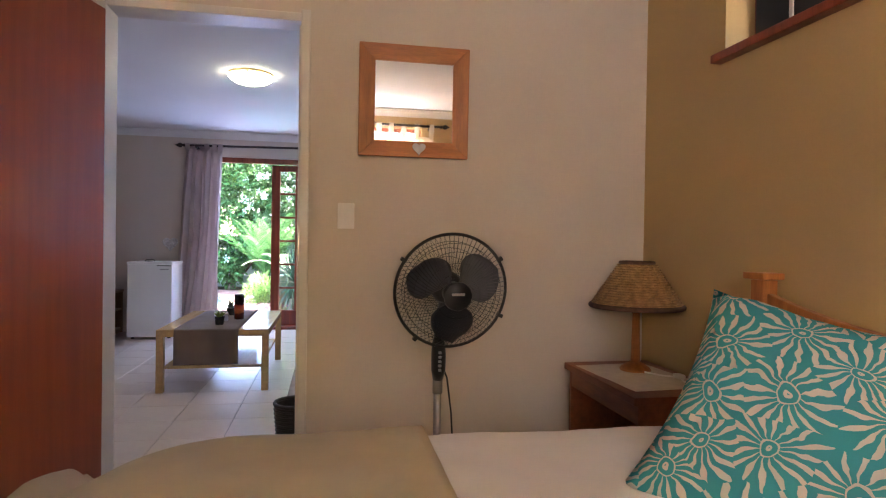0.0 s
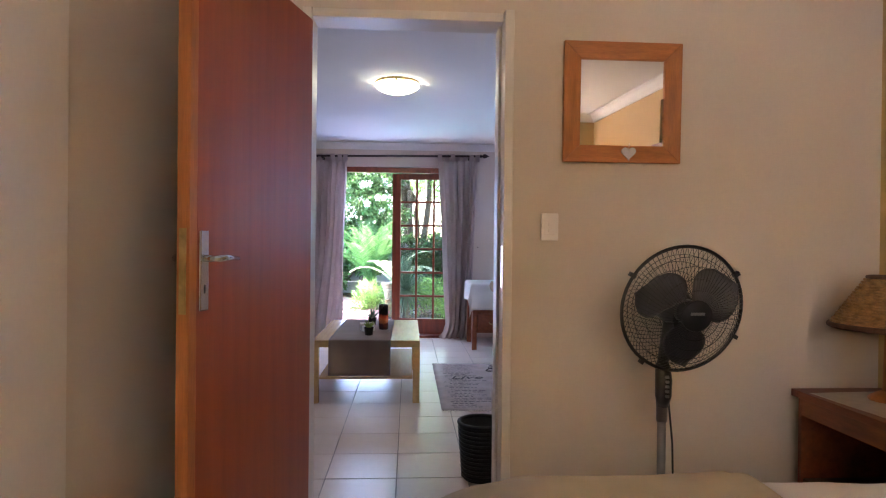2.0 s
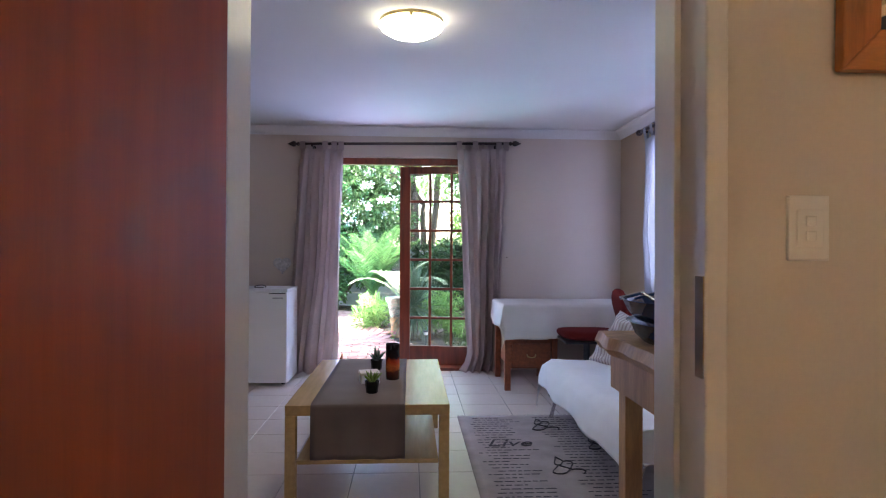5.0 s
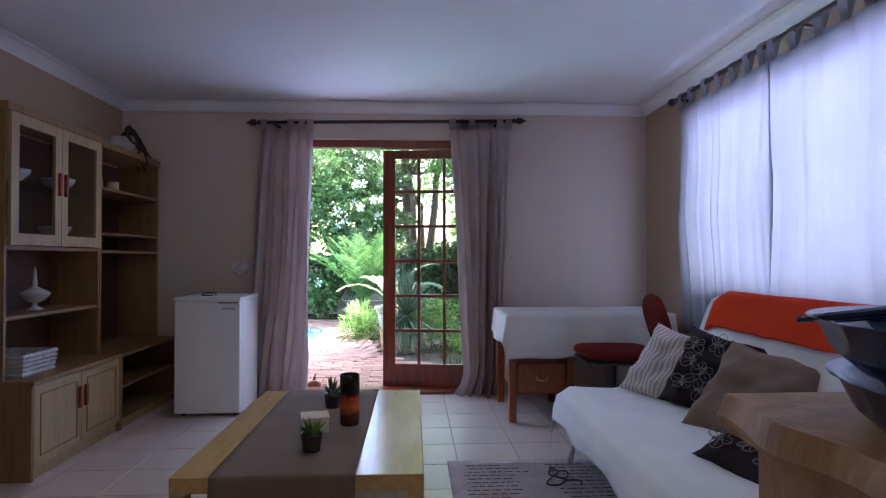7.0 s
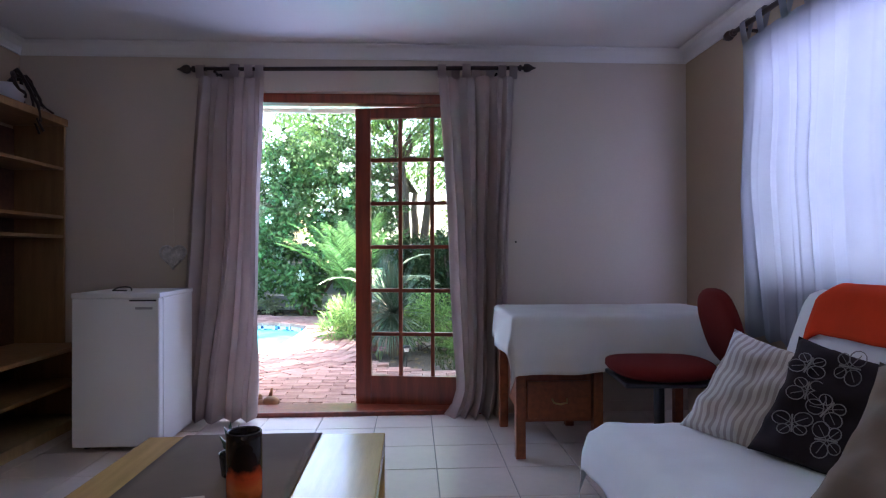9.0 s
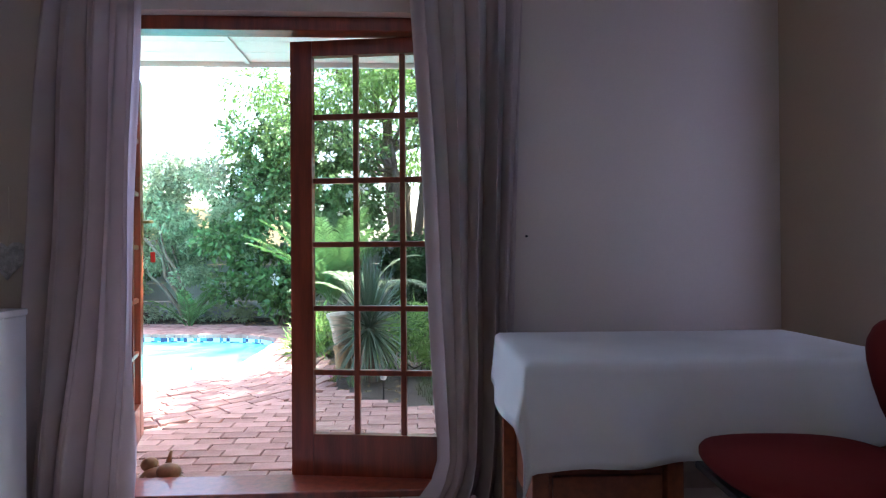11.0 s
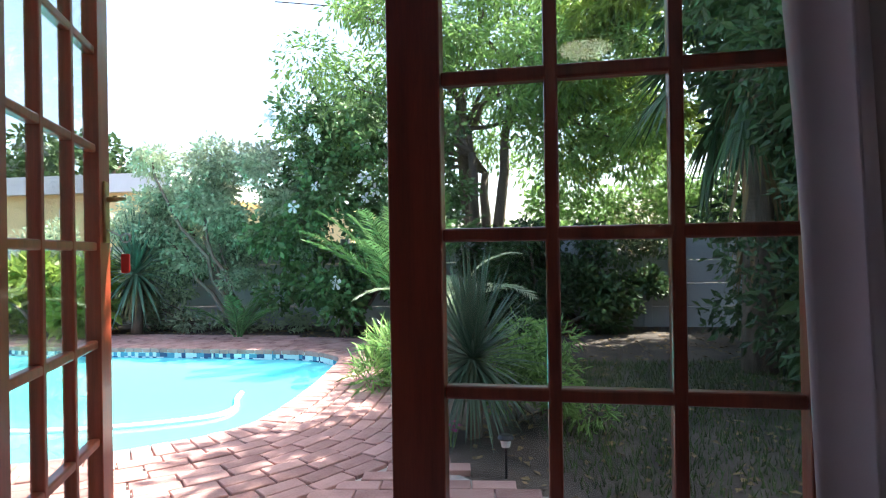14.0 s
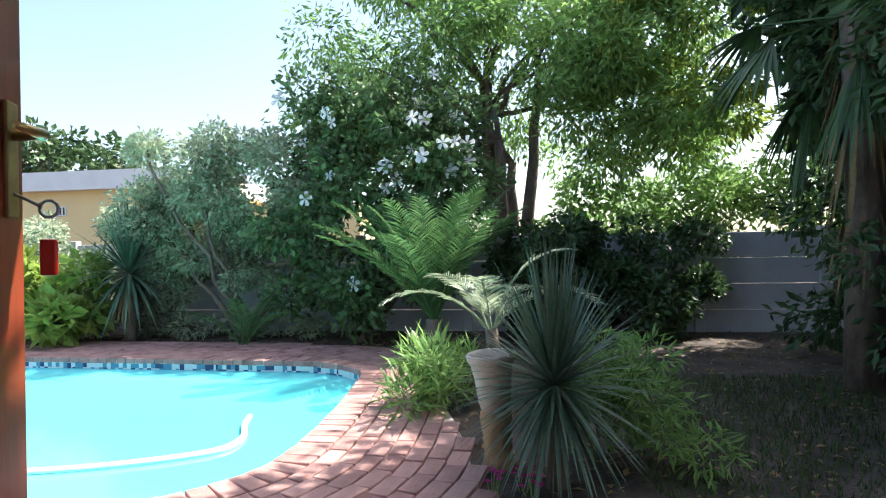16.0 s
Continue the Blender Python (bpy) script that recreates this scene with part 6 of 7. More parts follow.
FIELD = [tuple(p) for p in FIELD]
j, y = 0, 8.135
while y < 14.6:
    x = -9.0 + (0.11 if j % 2 else 0)
    while x < 3.2:
        if inside((x, y), PAVE) and not inside((x, y), FIELD) and (y < 10.6 or x > -3.2):
            places.append((x, y, 0.0))
        x += 0.22
    y += 0.112
    j += 1
bm = bmesh.new()
vs = [bm.verts.new((x, y, GZ0 + 0.008)) for x, y in PAVE]
eds = [bm.edges.new((a, b)) for a, b in zip(vs, vs[1:] + vs[:1])]
vs2 = [bm.verts.new((p.x, p.y, GZ0 + 0.008)) for p in offset_loop(LOOP, 0.03)]
eds += [bm.edges.new((a, b)) for a, b in zip(vs2, vs2[1:] + vs2[:1])]
bmesh.ops.triangle_fill(bm, edges=eds, use_beauty=True)
pave = setting("pavement", bm, M["sand"], "red brick paving with pale sandy joints", "paving")
for p in pave.data.polygons:
    if p.normal.z < 0:
        p.flip()
near = sorted(places, key=lambda q: math.hypot(q[0] + 1.3, (q[1] - 9.3) * 0.8))
far_v, far_f = [], []
PIECES = near[:300]
for x, y, a in near[300:]:
    m = Matrix.Translation((x, y, GZ0 + random.uniform(-0.004, 0.004))) @ Matrix.Rotation(a + random.uniform(-0.02, 0.02), 4, "Z")
    o = len(far_v)
    far_v += [tuple(m @ Vector(v)) for v in bv]
    far_f += [tuple(o + i for i in f) for f in bf]
fme = bpy.data.meshes.new("bricks")
fme.from_pydata(far_v, [], far_f)
fme.materials.append(M["brickfar"])
fb = new("bricks", fme)
fb.parent = pave
fb["kind"] = "stuff"

# eave over the garden door
ev = thing("eave", (0, OY, 0), "white painted roof eave with boarded soffit", "eave")
ev["kind"] = "structure"
for k in range(6):
    part("soffit_board", box(-5.0, 1.64, 0.001 + 0.186 * k, 0.183 + 0.186 * k, 2.30, 2.318), M["fascia"], ev)
part("fascia", box(-5.0, 1.64, 1.12, 1.145, 2.27, 2.47), M["fascia"], ev)
part("roof_slab", box(-5.0, 1.64, 0.0, 1.119, 2.40, 2.46), M["fascia"], ev)
part("cover_strip", box(-1.3, -1.27, 0.01, 1.118, 2.288, 2.2995), M["fascia"], ev)
wall_boxes("wall_outside", [(-5.0, LX0 - 0.15, OY - 0.2, OY, -0.1, 2.4), (LX0 - 0.15, LX1 + 0.22, OY - 0.2, OY, -0.1, -0.1 + 0.004)], M["livwall"], "pale outside wall of the house")

# side eave is out of view, added to keep sun off the east windows
ee = thing("eave", (LX1 + 0.22, 0, 0), "unseen eave added along the side wall to block sun", "eave")
ee["kind"] = "structure"
part("soffit", box(0.001, 0.85, -1.2, 9.2, 2.36, 2.40), M["fascia"], ee)
part("fascia", box(0.85, 0.875, -1.2, 9.2, 2.30, 2.47), M["fascia"], ee)

# carved wooden figure beside the door
cv = thing("wood_carving", (-1.43, 8.16, GZ0 + 0.032), "brown carved wooden animal figure by the door", "carving")
random.seed(2)
bm = bmesh.new()
for x, y, z, r, s in ((0, 0, 0.06, 0.065, 1.3), (0.06, -0.02, 0.10, 0.048, 1.2), (-0.05, 0.03, 0.12, 0.04, 1.0), (0.11, -0.03, 0.05, 0.035, 1.4)):
    bmesh.ops.create_icosphere(bm, subdivisions=3, radius=r, matrix=Matrix.Translation((x, y, z)) @ Matrix.Diagonal((s, 0.9, 0.85, 1)))
for a in ((0.1, -0.05, 0.03), (0.14, 0.0, 0.03), (0.02, -0.07, 0.03), (-0.05, -0.05, 0.03)):
    tube([(a[0] * 0.5, a[1] * 0.5, 0.07), (a[0], a[1], 0.03), (a[0] + 0.05, a[1] - 0.01, 0.012)], [0.03, 0.024, 0.010], 8, bm)
tube([(0.05, 0, 0.13), (0.06, 0.01, 0.19)], [0.016, 0.006], 8, bm)
part("figure", bm, M["carved"], cv, smooth=True)

# boundary wall of precast panels
SITE = GARDEN
gw = thing("garden_wall", (-11.0, 15.9, GZ0), "grey precast concrete panel garden wall", "garden wall")
gw["kind"] = "structure"
for k in range(14):
    x = k * 1.52
    part("post", rounded(x - 0.06, x + 0.06, -0.06, 0.06, -0.05, 1.36, 0.008, 1), M["wallcement"], gw)
    for r in range(4):
        part("panel", rounded(x + 0.061, x + 1.459, -0.022, 0.022, 0.335 * r - 0.04 + 0.006, 0.335 * (r + 1) - 0.04, 0.007, 1), M["wallcement"], gw)

# neighbour's house
nh = thing("neighbour_house", (-19.0, 25.0, GZ0), "yellow painted neighbouring house with a white flat-roof fascia", "house")
part("wall", box(-8, 6.6, 0, 7, 0, 3.25), M["yellowhouse"], nh)
part("roof", box(-8.3, 6.9, -0.35, 7.3, 3.25, 3.85), M["fascia"], nh, "white roof edge")
vt = part("vent", box(2.55, 2.95, -0.03, -0.004, 2.45, 2.75), M["fascia"], nh)
for k in range(3):
    # shaded openings drawn as dark strips on the vent face
    part("vent_slot", box(2.60 + 0.12 * k, 2.66 + 0.12 * k, -0.034, -0.031, 2.48, 2.72), M["soil"], vt)
part("wing", box(6.601, 12.5, 1.2, 6, 0, 2.7), M["yellowhouse"], nh)
part("wing_window", box(7.4, 8.9, 1.16, 1.198, 0.9, 2.1), M["darkwood"], nh, "dark window")


# ---- plants ----
def leaf_cloud(name, clumps, n, size, material, parent, ratio=0.45, droop=0.3, kind="", label=""):
    """Many small folded leaves scattered in clumps ((x, y, z, rx, ry, rz, weight)); one mesh."""
    rng = np.random.default_rng(len(name) * 7 + n)
    C = np.array(clumps, float)
    w = C[:, 6] / C[:, 6].sum()
    idx = rng.choice(len(C), n, p=w)
    d = rng.normal(size=(n, 3))
    d /= np.linalg.norm(d, axis=1)[:, None]
    r = rng.uniform(0.25, 1, n) ** 0.5 * rng.uniform(0.75, 1.12, n)
    pos = C[idx, :3] + d * r[:, None] * C[idx, 3:6]
    way = d * 0.8 + rng.normal(size=(n, 3)) * 0.55
    way[:, 2] -= droop
    way /= np.linalg.norm(way, axis=1)[:, None]
    side = np.cross(way, rng.normal(size=(n, 3)))
    side /= np.linalg.norm(side, axis=1)[:, None] + 1e-9
    nrm = np.cross(way, side)
    s = size * rng.uniform(0.6, 1.35, n)[:, None]
    mid = pos + way * s * 0.5
    V = np.stack([pos, mid + side * s * ratio / 2 + nrm * s * 0.08, pos + way * s, mid - side * s * ratio / 2 + nrm * s * 0.08], 1).reshape(-1, 3)
    F = [(4 * i, 4 * i + 1, 4 * i + 2, 4 * i + 3) for i in range(n)]
    me = bpy.data.meshes.new(name)
    me.from_pydata(V.tolist(), [], F)
    me.materials.append(material)
    ob = new(name, me)
    ob.parent = parent
    ob["kind"] = "stuff"
    if label:
        ob["label"] = label
    return ob


def limb(a, b, r0, r1, sag, parent, name="limb", n=7, wob=0.06, material=None):
    a, b = Vector(a), Vector(b)
    L = (b - a).length
    pts = []
    for k in range(n + 1):
        t = k / n
        p = a.lerp(b, t) + Vector((0, 0, sag * math.sin(math.pi * t)))
        if 0 < k < n:
            p += Vector((random.uniform(-1, 1), random.uniform(-1, 1), random.uniform(-.5, .5))) * wob * L * 0.5
        pts.append(p)
    return part(name, tube(pts, [r0 + (r1 - r0) * k / n for k in range(n + 1)], 8), material or M["bark"], parent, smooth=True)


def make_clumps(boxes, seed):
    """Uneven clumps filling rough boxes (x0, x1, y0, y1, z0, z1, count, size)."""
    random.seed(seed)
    out = []
    for x0, x1, y0, y1, z0, z1, c, s in boxes:
        for _ in range(c):
            k = s * random.uniform(0.6, 1.3)
            out.append((random.uniform(x0, x1), random.uniform(y0, y1), random.uniform(z0, z1), k, k * random.uniform(.7, 1), k * random.uniform(.55, .95), k ** 2))
    return out


def bush(name, base, boxes, n, size, material, label, stems=6, seed=1, ratio=0.5, category="shrub", r=0.035, droop=0.3):
    o = thing(name, base, label, category)
    cl = make_clumps(boxes, seed)
    random.seed(seed + 50)
    for k in range(stems):
        c = cl[k * len(cl) // stems]
        limb((random.uniform(-.18, .18), random.uniform(-.1, .1), -0.02), (c[0], c[1], c[2]), r, r * 0.3, 0.05, o, "stem", wob=0.08)
    leaf_cloud("foliage", cl, n, size, material, o, ratio, droop)
    return o, cl


def flower_bm(r):
    bm = bmesh.new()
    for k in range(5):
        a = 2 * math.pi * k / 5
        P = [(0, 0, 0)] + [(r * s * math.cos(a + t), r * s * math.sin(a + t), r * z) for s, t, z in ((0.55, -0.42, 0.10), (0.95, -0.3, 0.06), (1.0, 0.0, -0.02), (0.95, 0.3, 0.06), (0.55, 0.42, 0.10))]
        bm.faces.new([bm.verts.new(p) for p in P])
    tube([(0, 0, 0), (0, 0, r * 0.6)], r * 0.06, 5, bm)
    return bm


# hibiscus with white flowers
hib, cl = bush("hibiscus_bush", (-3.05, 14.9, GZ0), [(-1.25, 0.9, -.35, .5, 0.55, 1.5, 16, 0.42), (-1.1, 1.3, -.3, .6, 1.4, 3.2, 34, 0.46), (-0.6, 0.5, -.45, .2, 0.3, 0.8, 6, 0.34)], 19000, 0.095, M["leafhib"], "dark green hibiscus bush with white flowers", 7, 5, 0.6)
fbm = flower_bm(0.10)
fme_ = bpy.data.meshes.new("flower")
fbm.to_mesh(fme_)
fbm.free()
fme_.materials.append(M["petal"])
random.seed(31)
for k in range(46):
    c = random.choice(cl if k % 6 == 0 else [q for q in cl if q[2] > 1.5 and q[0] > -0.7])
    a = random.uniform(math.pi * 1.05, math.pi * 1.95)
    f = new("flower", fme_)
    f.parent = hib
    f["label"] = "white five-petalled flower"
    p = Vector((c[0] + c[3] * math.cos(a) * 0.9, c[1] + c[4] * math.sin(a) * 1.02, c[2] + c[5] * random.uniform(-.6, .6)))
    f.matrix_local = Matrix.Translation(p) @ Vector((0, 0, 1)).rotation_difference(Vector((random.uniform(-.6, .4), -1, random.uniform(-.2, .5)))).to_matrix().to_4x4() @ Matrix.Scale(random.uniform(0.65, 1.05), 4)

bush("undergrowth", (-5.3, 15.2, GZ0), [(-2.2, -0.3, -.3, .2, 0.08, 0.70, 24, 0.24), (-0.3, 1.9, -.2, .2, 0.05, 0.25, 10, 0.18)], 5200, 0.085, M["leafgrey"], "tangled grey-green undergrowth along a wall", 10, 61, 0.4, "shrub", 0.012)
# grey-green airy shrub
bush("garden_shrub", (-4.75, 15.0, GZ0), [(-1.5, 1.1, -.4, .5, 0.85, 2.0, 46, 0.34), (-1.25, 1.3, -.4, .5, 1.7, 2.65, 40, 0.28), (-0.5, 0.5, -.3, .3, 0.6, 0.9, 4, 0.22)], 30000, 0.082, M["leafgrey"], "airy grey-green garden shrub against a wall", 9, 9, 0.42, r=0.04)
# tall tree behind
tree = thing("garden_tree", (-1.25, 16.9, GZ0), "tall multi-stemmed garden tree with a spreading crown", "tree")
random.seed(12)
tcl = make_clumps([(-3.0, -1.0, -1.2, .8, 2.5, 4.4, 26, 0.60), (-1.2, 1.6, -1.2, 1.0, 2.9, 5.6, 36, 0.64), (0.6, 3.0, -1.2, .6, 2.2, 4.6, 28, 0.56), (-2.4, 2.0, -.8, .8, 4.8, 6.6, 24, 0.65)], 3)
random.seed(13)
for k in range(6):
    a = random.uniform(0, 6.28)
    tp = (0.48 * math.cos(a), 0.35 * math.sin(a), 2.5 + 0.25 * k)
    limb((0.10 * math.cos(a), 0.10 * math.sin(a), -0.03), tp, 0.125, 0.065, 0, tree, "trunk", wob=0.03)
    for q in range(4):
        c = tcl[(k * 4 + q) * len(tcl) // 24]
        limb(tp, c[:3], 0.045, 0.012, 0.15, tree, "limb", wob=0.10)
leaf_cloud("crown", tcl, 46000, 0.12, M["leafmid"], tree, 0.32, 0.6)
# sunlight on this side of the crown is put in as paler, yellower leaves
leaf_cloud("lit_crown", make_clumps([(1.2, 3.2, -1.4, .2, 2.6, 5.0, 22, 0.42)], 8), 10000, 0.14, M["leafyellow"], tree, 0.32, 0.6)
bush("shade_shrub", (-0.28, 15.15, GZ0), [(-0.95, 0.1, -.25, .2, 0.15, 1.35, 24, 0.28), (0.0, 0.7, -.25, .2, 0.1, 1.0, 12, 0.26), (0.55, 1.1, -.2, .2, 0.1, 0.7, 6, 0.22)], 9000, 0.10, M["leafshade"], "leafy shrub against a garden wall, leaves darkened for shade", 7, 71, 0.5)
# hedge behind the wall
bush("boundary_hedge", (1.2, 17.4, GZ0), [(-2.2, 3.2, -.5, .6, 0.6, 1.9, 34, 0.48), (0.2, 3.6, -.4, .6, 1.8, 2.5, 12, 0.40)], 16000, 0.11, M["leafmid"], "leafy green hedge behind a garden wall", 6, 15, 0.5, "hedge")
bush("ivy_on_wall", (0.3, 15.62, GZ0), [(-1.9, 1.0, -.15, .1, 0.5, 1.4, 34, 0.24), (-6.8, -1.9, -.1, .12, 0.9, 1.35, 9, 0.20)], 7000, 0.085, M["leafshade"], "creeper hanging over a garden wall, leaves darkened for shade", 5, 25, 0.6, "creeper")
# shaded trees to the east, with unseen high clumps added
et = thing("shade_tree", (2.6, 13.0, GZ0), "large evergreen tree shading the garden, leaves darkened for shade", "tree")
random.seed(41)
# high and far-east clumps mostly out of view, added to block sun and sky
ecl = make_clumps([(-1.0, 2.2, -1.6, 1.6, 2.6, 5.2, 40, 0.62), (0.1, 2.6, -1.4, 1.4, 0.7, 2.8, 34, 0.55), (-1.3, 1.0, -2.2, -0.4, 3.3, 5.6, 18, 0.6), (-1.4, 0.5, -3.3, -1.5, 4.3, 5.4, 40, 0.55), (-0.6, 1.8, -1.5, 1.2, 4.6, 5.6, 50, 0.6), (-1.0, 1.4, -2.4, -0.9, 0.5, 3.2, 34, 0.46), (-1.5, 1.8, -2.2, 0.8, 3.5, 4.9, 44, 0.62), (0.5, 4.5, -2.5, 3.5, 3.0, 6.5, 40, 0.85), (1.5, 6.0, 1.5, 7.0, 2.5, 6.5, 40, 1.0)], 17)
limb((0.3, 0, -0.03), (0.5, 0.1, 3.2), 0.17, 0.10, 0, et, "trunk", wob=0.02)
for q in range(12):
    limb((0.5, 0.1, 2.0 + 0.1 * q), ecl[q * len(ecl) // 12][:3], 0.05, 0.012, 0.1, et, "limb", wob=0.09)
leaf_cloud("crown", ecl, 84000, 0.18, M["leafshade"], et, 0.42, 0.5)
leaf_cloud("back_crown", make_clumps([(-0.4, 3.4, 0.4, 3.0, 3.2, 5.6, 60, 0.75), (0.4, 3.6, 0.2, 2.8, 1.0, 4.0, 50, 0.65), (-1.1, 0.6, -0.2, 1.4, 2.3, 4.2, 50, 0.42), (-0.3, 1.2, -0.5, 1.2, 0.7, 2.6, 44, 0.42)], 23), 60000, 0.17, M["leafshade"], et, 0.42, 0.5)
leaf_cloud("lower_crown", make_clumps([(-1.25, 1.2, -2.4, -0.6, 0.25, 5.0, 80, 0.45), (-0.9, 1.0, -1.0, 1.0, 0.2, 3.0, 40, 0.5)], 19), 30000, 0.12, M["leafshade"], et, 0.42, 0.5)


def frond(parent, base, az, elev, L, droop, leaflets, ll, material, name="frond", dead=False, wid=0.014):
    """A feather palm leaf: an arching midrib with two rows of narrow leaflets."""
    pts, p = [], Vector(base)
    n = 14
    e = elev
    for k in range(n + 1):
        pts.append(p.copy())
        p = p + Vector((math.cos(az) * math.cos(e), math.sin(az) * math.cos(e), math.sin(e))) * (L / n)
        e -= droop / n * (0.5 + k / n)
    bm = tube(pts, [0.012 * (1 - 0.85 * k / n) for k in range(n + 1)], 5)
    for k in range(leaflets):
        t = 0.14 + 0.85 * k / leaflets
        i = min(int(t * n), n - 1)
        q = pts[i].lerp(pts[i + 1], t * n - i)
        d = (pts[i + 1] - pts[i]).normalized()
        s0 = d.cross(Vector((0, 0, 1))).normalized()
        for s in (-1, 1):
            wv = (s0 * s * 0.85 + d * 0.75 + Vector((0, 0, 0.18 - 0.25 * random.random()))).normalized()
            l = ll * (1 - 0.65 * abs(2 * t - 0.9) ** 1.6) * random.uniform(0.85, 1.1)
            u = wv.cross(d).normalized().cross(wv) * wid * 0.5
            tip = q + wv * l + Vector((0, 0, -0.12 * l))
            m_ = q + wv * l * 0.5
            a, b, c = bm.verts.new(q - u * 0.5), bm.verts.new(m_ - u), bm.verts.new(tip)
            d2, e2 = bm.verts.new(m_ + u), bm.verts.new(q + u * 0.5)
            bm.faces.new((a, b, c, d2, e2))
    return part(name, bm, material, parent)


def palm(name, base, n, L, elev, droop, leaflets, ll, material, label, seed, trunk=None, azs=None):
    o = thing(name, base, label, "palm")
    random.seed(seed)
    h = 0.0
    if trunk:
        h = trunk[0]
        part("trunk", tube([(0, 0, -0.03), (0.02, 0, h * 0.5), (0, 0, h)], [trunk[1] * 1.15, trunk[1], trunk[1] * 0.9], 12), M["bark"], o, smooth=True)
    for k in range(n):
        az = 2.4 * k + random.uniform(-.2, .2)
        frond(o, (0.03 * math.cos(az), 0.03 * math.sin(az), h), az, elev - 0.7 * (k / n) + random.uniform(-.1, .1), L * random.uniform(0.8, 1.1), droop, leaflets, ll, material)
    return o


palm("date_palm", (-2.02, 13.95, GZ0), 21, 1.6, 1.52, 0.75, 42, 0.34, M["palmgreen"], "young feather palm with arching green fronds", 4, (0.40, 0.10))
palm("date_palm", (-1.33, 12.8, GZ0), 7, 1.15, 1.3, 1.7, 30, 0.26, M["leafgrey"], "small silvery palm with drooping fronds", 6, (0.45, 0.06))
palm("palm_seedling", (-4.45, 14.45, GZ0), 7, 0.85, 1.4, 1.1, 22, 0.22, M["palmgreen"], "small green palm seedling by the pool", 8)
# shaggy palm in the shade
sp = thing("fan_palm", (1.55, 12.7, GZ0), "shaggy-trunked palm with hanging leaves, in shade", "palm")
random.seed(77)
part("trunk", tube([(0, 0, -0.05), (0.02, 0.02, 1.4), (0, 0, 2.9)], [0.16, 0.13, 0.14], 14), M["bark"], sp, smooth=True)


def blade_bm(base, tip, w, fold=0.25, n=4, sag=0.0):
    """A long stiff leaf blade, folded along its middle, tapering to a point."""
    bm = bmesh.new()
    a, b = Vector(base), Vector(tip)
    d = (b - a).normalized()
    s = d.cross(Vector((0, 0, 1)))
    s = s.normalized() if s.length > 1e-4 else Vector((1, 0, 0))
    up = s.cross(d)
    R = []
    for k in range(n + 1):
        t = k / n
        p = a.lerp(b, t) - Vector((0, 0, sag * t * t))
        ww = w * (0.6 + 0.9 * t if t < 0.35 else (1 - t) / 0.65) * 0.5 + 0.0006
        R.append((bm.verts.new(p - s * ww + up * fold * ww), bm.verts.new(p), bm.verts.new(p + s * ww + up * fold * ww)))
    for x, y in zip(R, R[1:]):
        bm.faces.new((x[0], x[1], y[1], y[0]))
        bm.faces.new((x[1], x[2], y[2], y[1]))
    return bm


for k in range(70):
    az, z = random.uniform(0, 6.28), random.uniform(1.2, 2.9)
    part("dead_leaf", blade_bm((0.16 * math.cos(az), 0.16 * math.sin(az), z), (0.30 * math.cos(az), 0.30 * math.sin(az), z - random.uniform(.4, .8)), 0.05), M["dryleaf"], sp)
for k in range(10):
    az, el = 2.4 * k, 0.25 - 1.5 * k / 10
    hub = Vector((0.75 * math.cos(az) * math.cos(el), 0.75 * math.sin(az) * math.cos(el), 2.95 + 0.75 * math.sin(el)))
    lf = part("fan_leaf", tube([(0.05 * math.cos(az), 0.05 * math.sin(az), 2.9), hub], 0.010, 5), M["leafshade"], sp)
    g = bmesh.new()
    for q in range(15):
        a2 = az + (q - 7) * 0.16
        dv_ = Vector((math.cos(a2) * math.cos(el - .2), math.sin(a2) * math.cos(el - .2), math.sin(el - .35) - 0.02 * abs(q - 7)))
        t_ = blade_bm(hub, hub + dv_ * random.uniform(.55, .75), 0.06, sag=0.15)
        me_ = bpy.data.meshes.new("tmp")
        t_.to_mesh(me_)
        g.from_mesh(me_)
        t_.free()
        bpy.data.meshes.remove(me_)
    part("leaf_fan", g, M["leafshade"], lf)


def yucca(name, base, h, n, L, w, material, label, seed, droop=0.06, low=-0.75, tr=0.045):
    o = thing(name, base, label, "yucca")
    random.seed(seed)
    part("trunk", tube([(0, 0, -0.03), (0.015, 0.01, h * 0.5), (0, 0, h)], [tr * 1.2, tr, tr], 10), M["bark"], o, smooth=True)
    for k in range(n):
        az = 2.39996 * k
        el = 1.45 + (low - 1.45) * (k / n) ** 1.25 + random.uniform(-0.12, 0.12)
        l = L * random.uniform(0.75, 1.1) * (1.18 - 0.4 * k / n)
        z = h + 0.10 * (1 - k / n)
        b = Vector((0.02 * math.cos(az), 0.02 * math.sin(az), z))
        t = b + Vector((math.cos(az) * math.cos(el), math.sin(az) * math.cos(el), math.sin(el))) * l
        part("blade", blade_bm(b, t, w, sag=droop * (0.4 + 2.2 * k / n)), material, o)
    return o


yucca("spiky_yucca", (-0.87, 10.58, GZ0), 0.44, 330, 0.58, 0.022, M["leafblue"], "spiky blue-green yucca on a short trunk", 3, low=-1.0)
yk = yucca("garden_yucca", (-6.15, 14.7, GZ0), 0.85, 130, 0.85, 0.055, M["leafblue"], "spiky yucca with dry lower leaves by the wall", 5, 0.12, -0.9, 0.07)
random.seed(6)
for k in range(30):
    az = random.uniform(0, 6.28)
    part("dry_leaf", blade_bm((0.05 * math.cos(az), 0.05 * math.sin(az), 0.85), (0.30 * math.cos(az), 0.30 * math.sin(az), 0.25), 0.04), M["dryleaf"], yk)
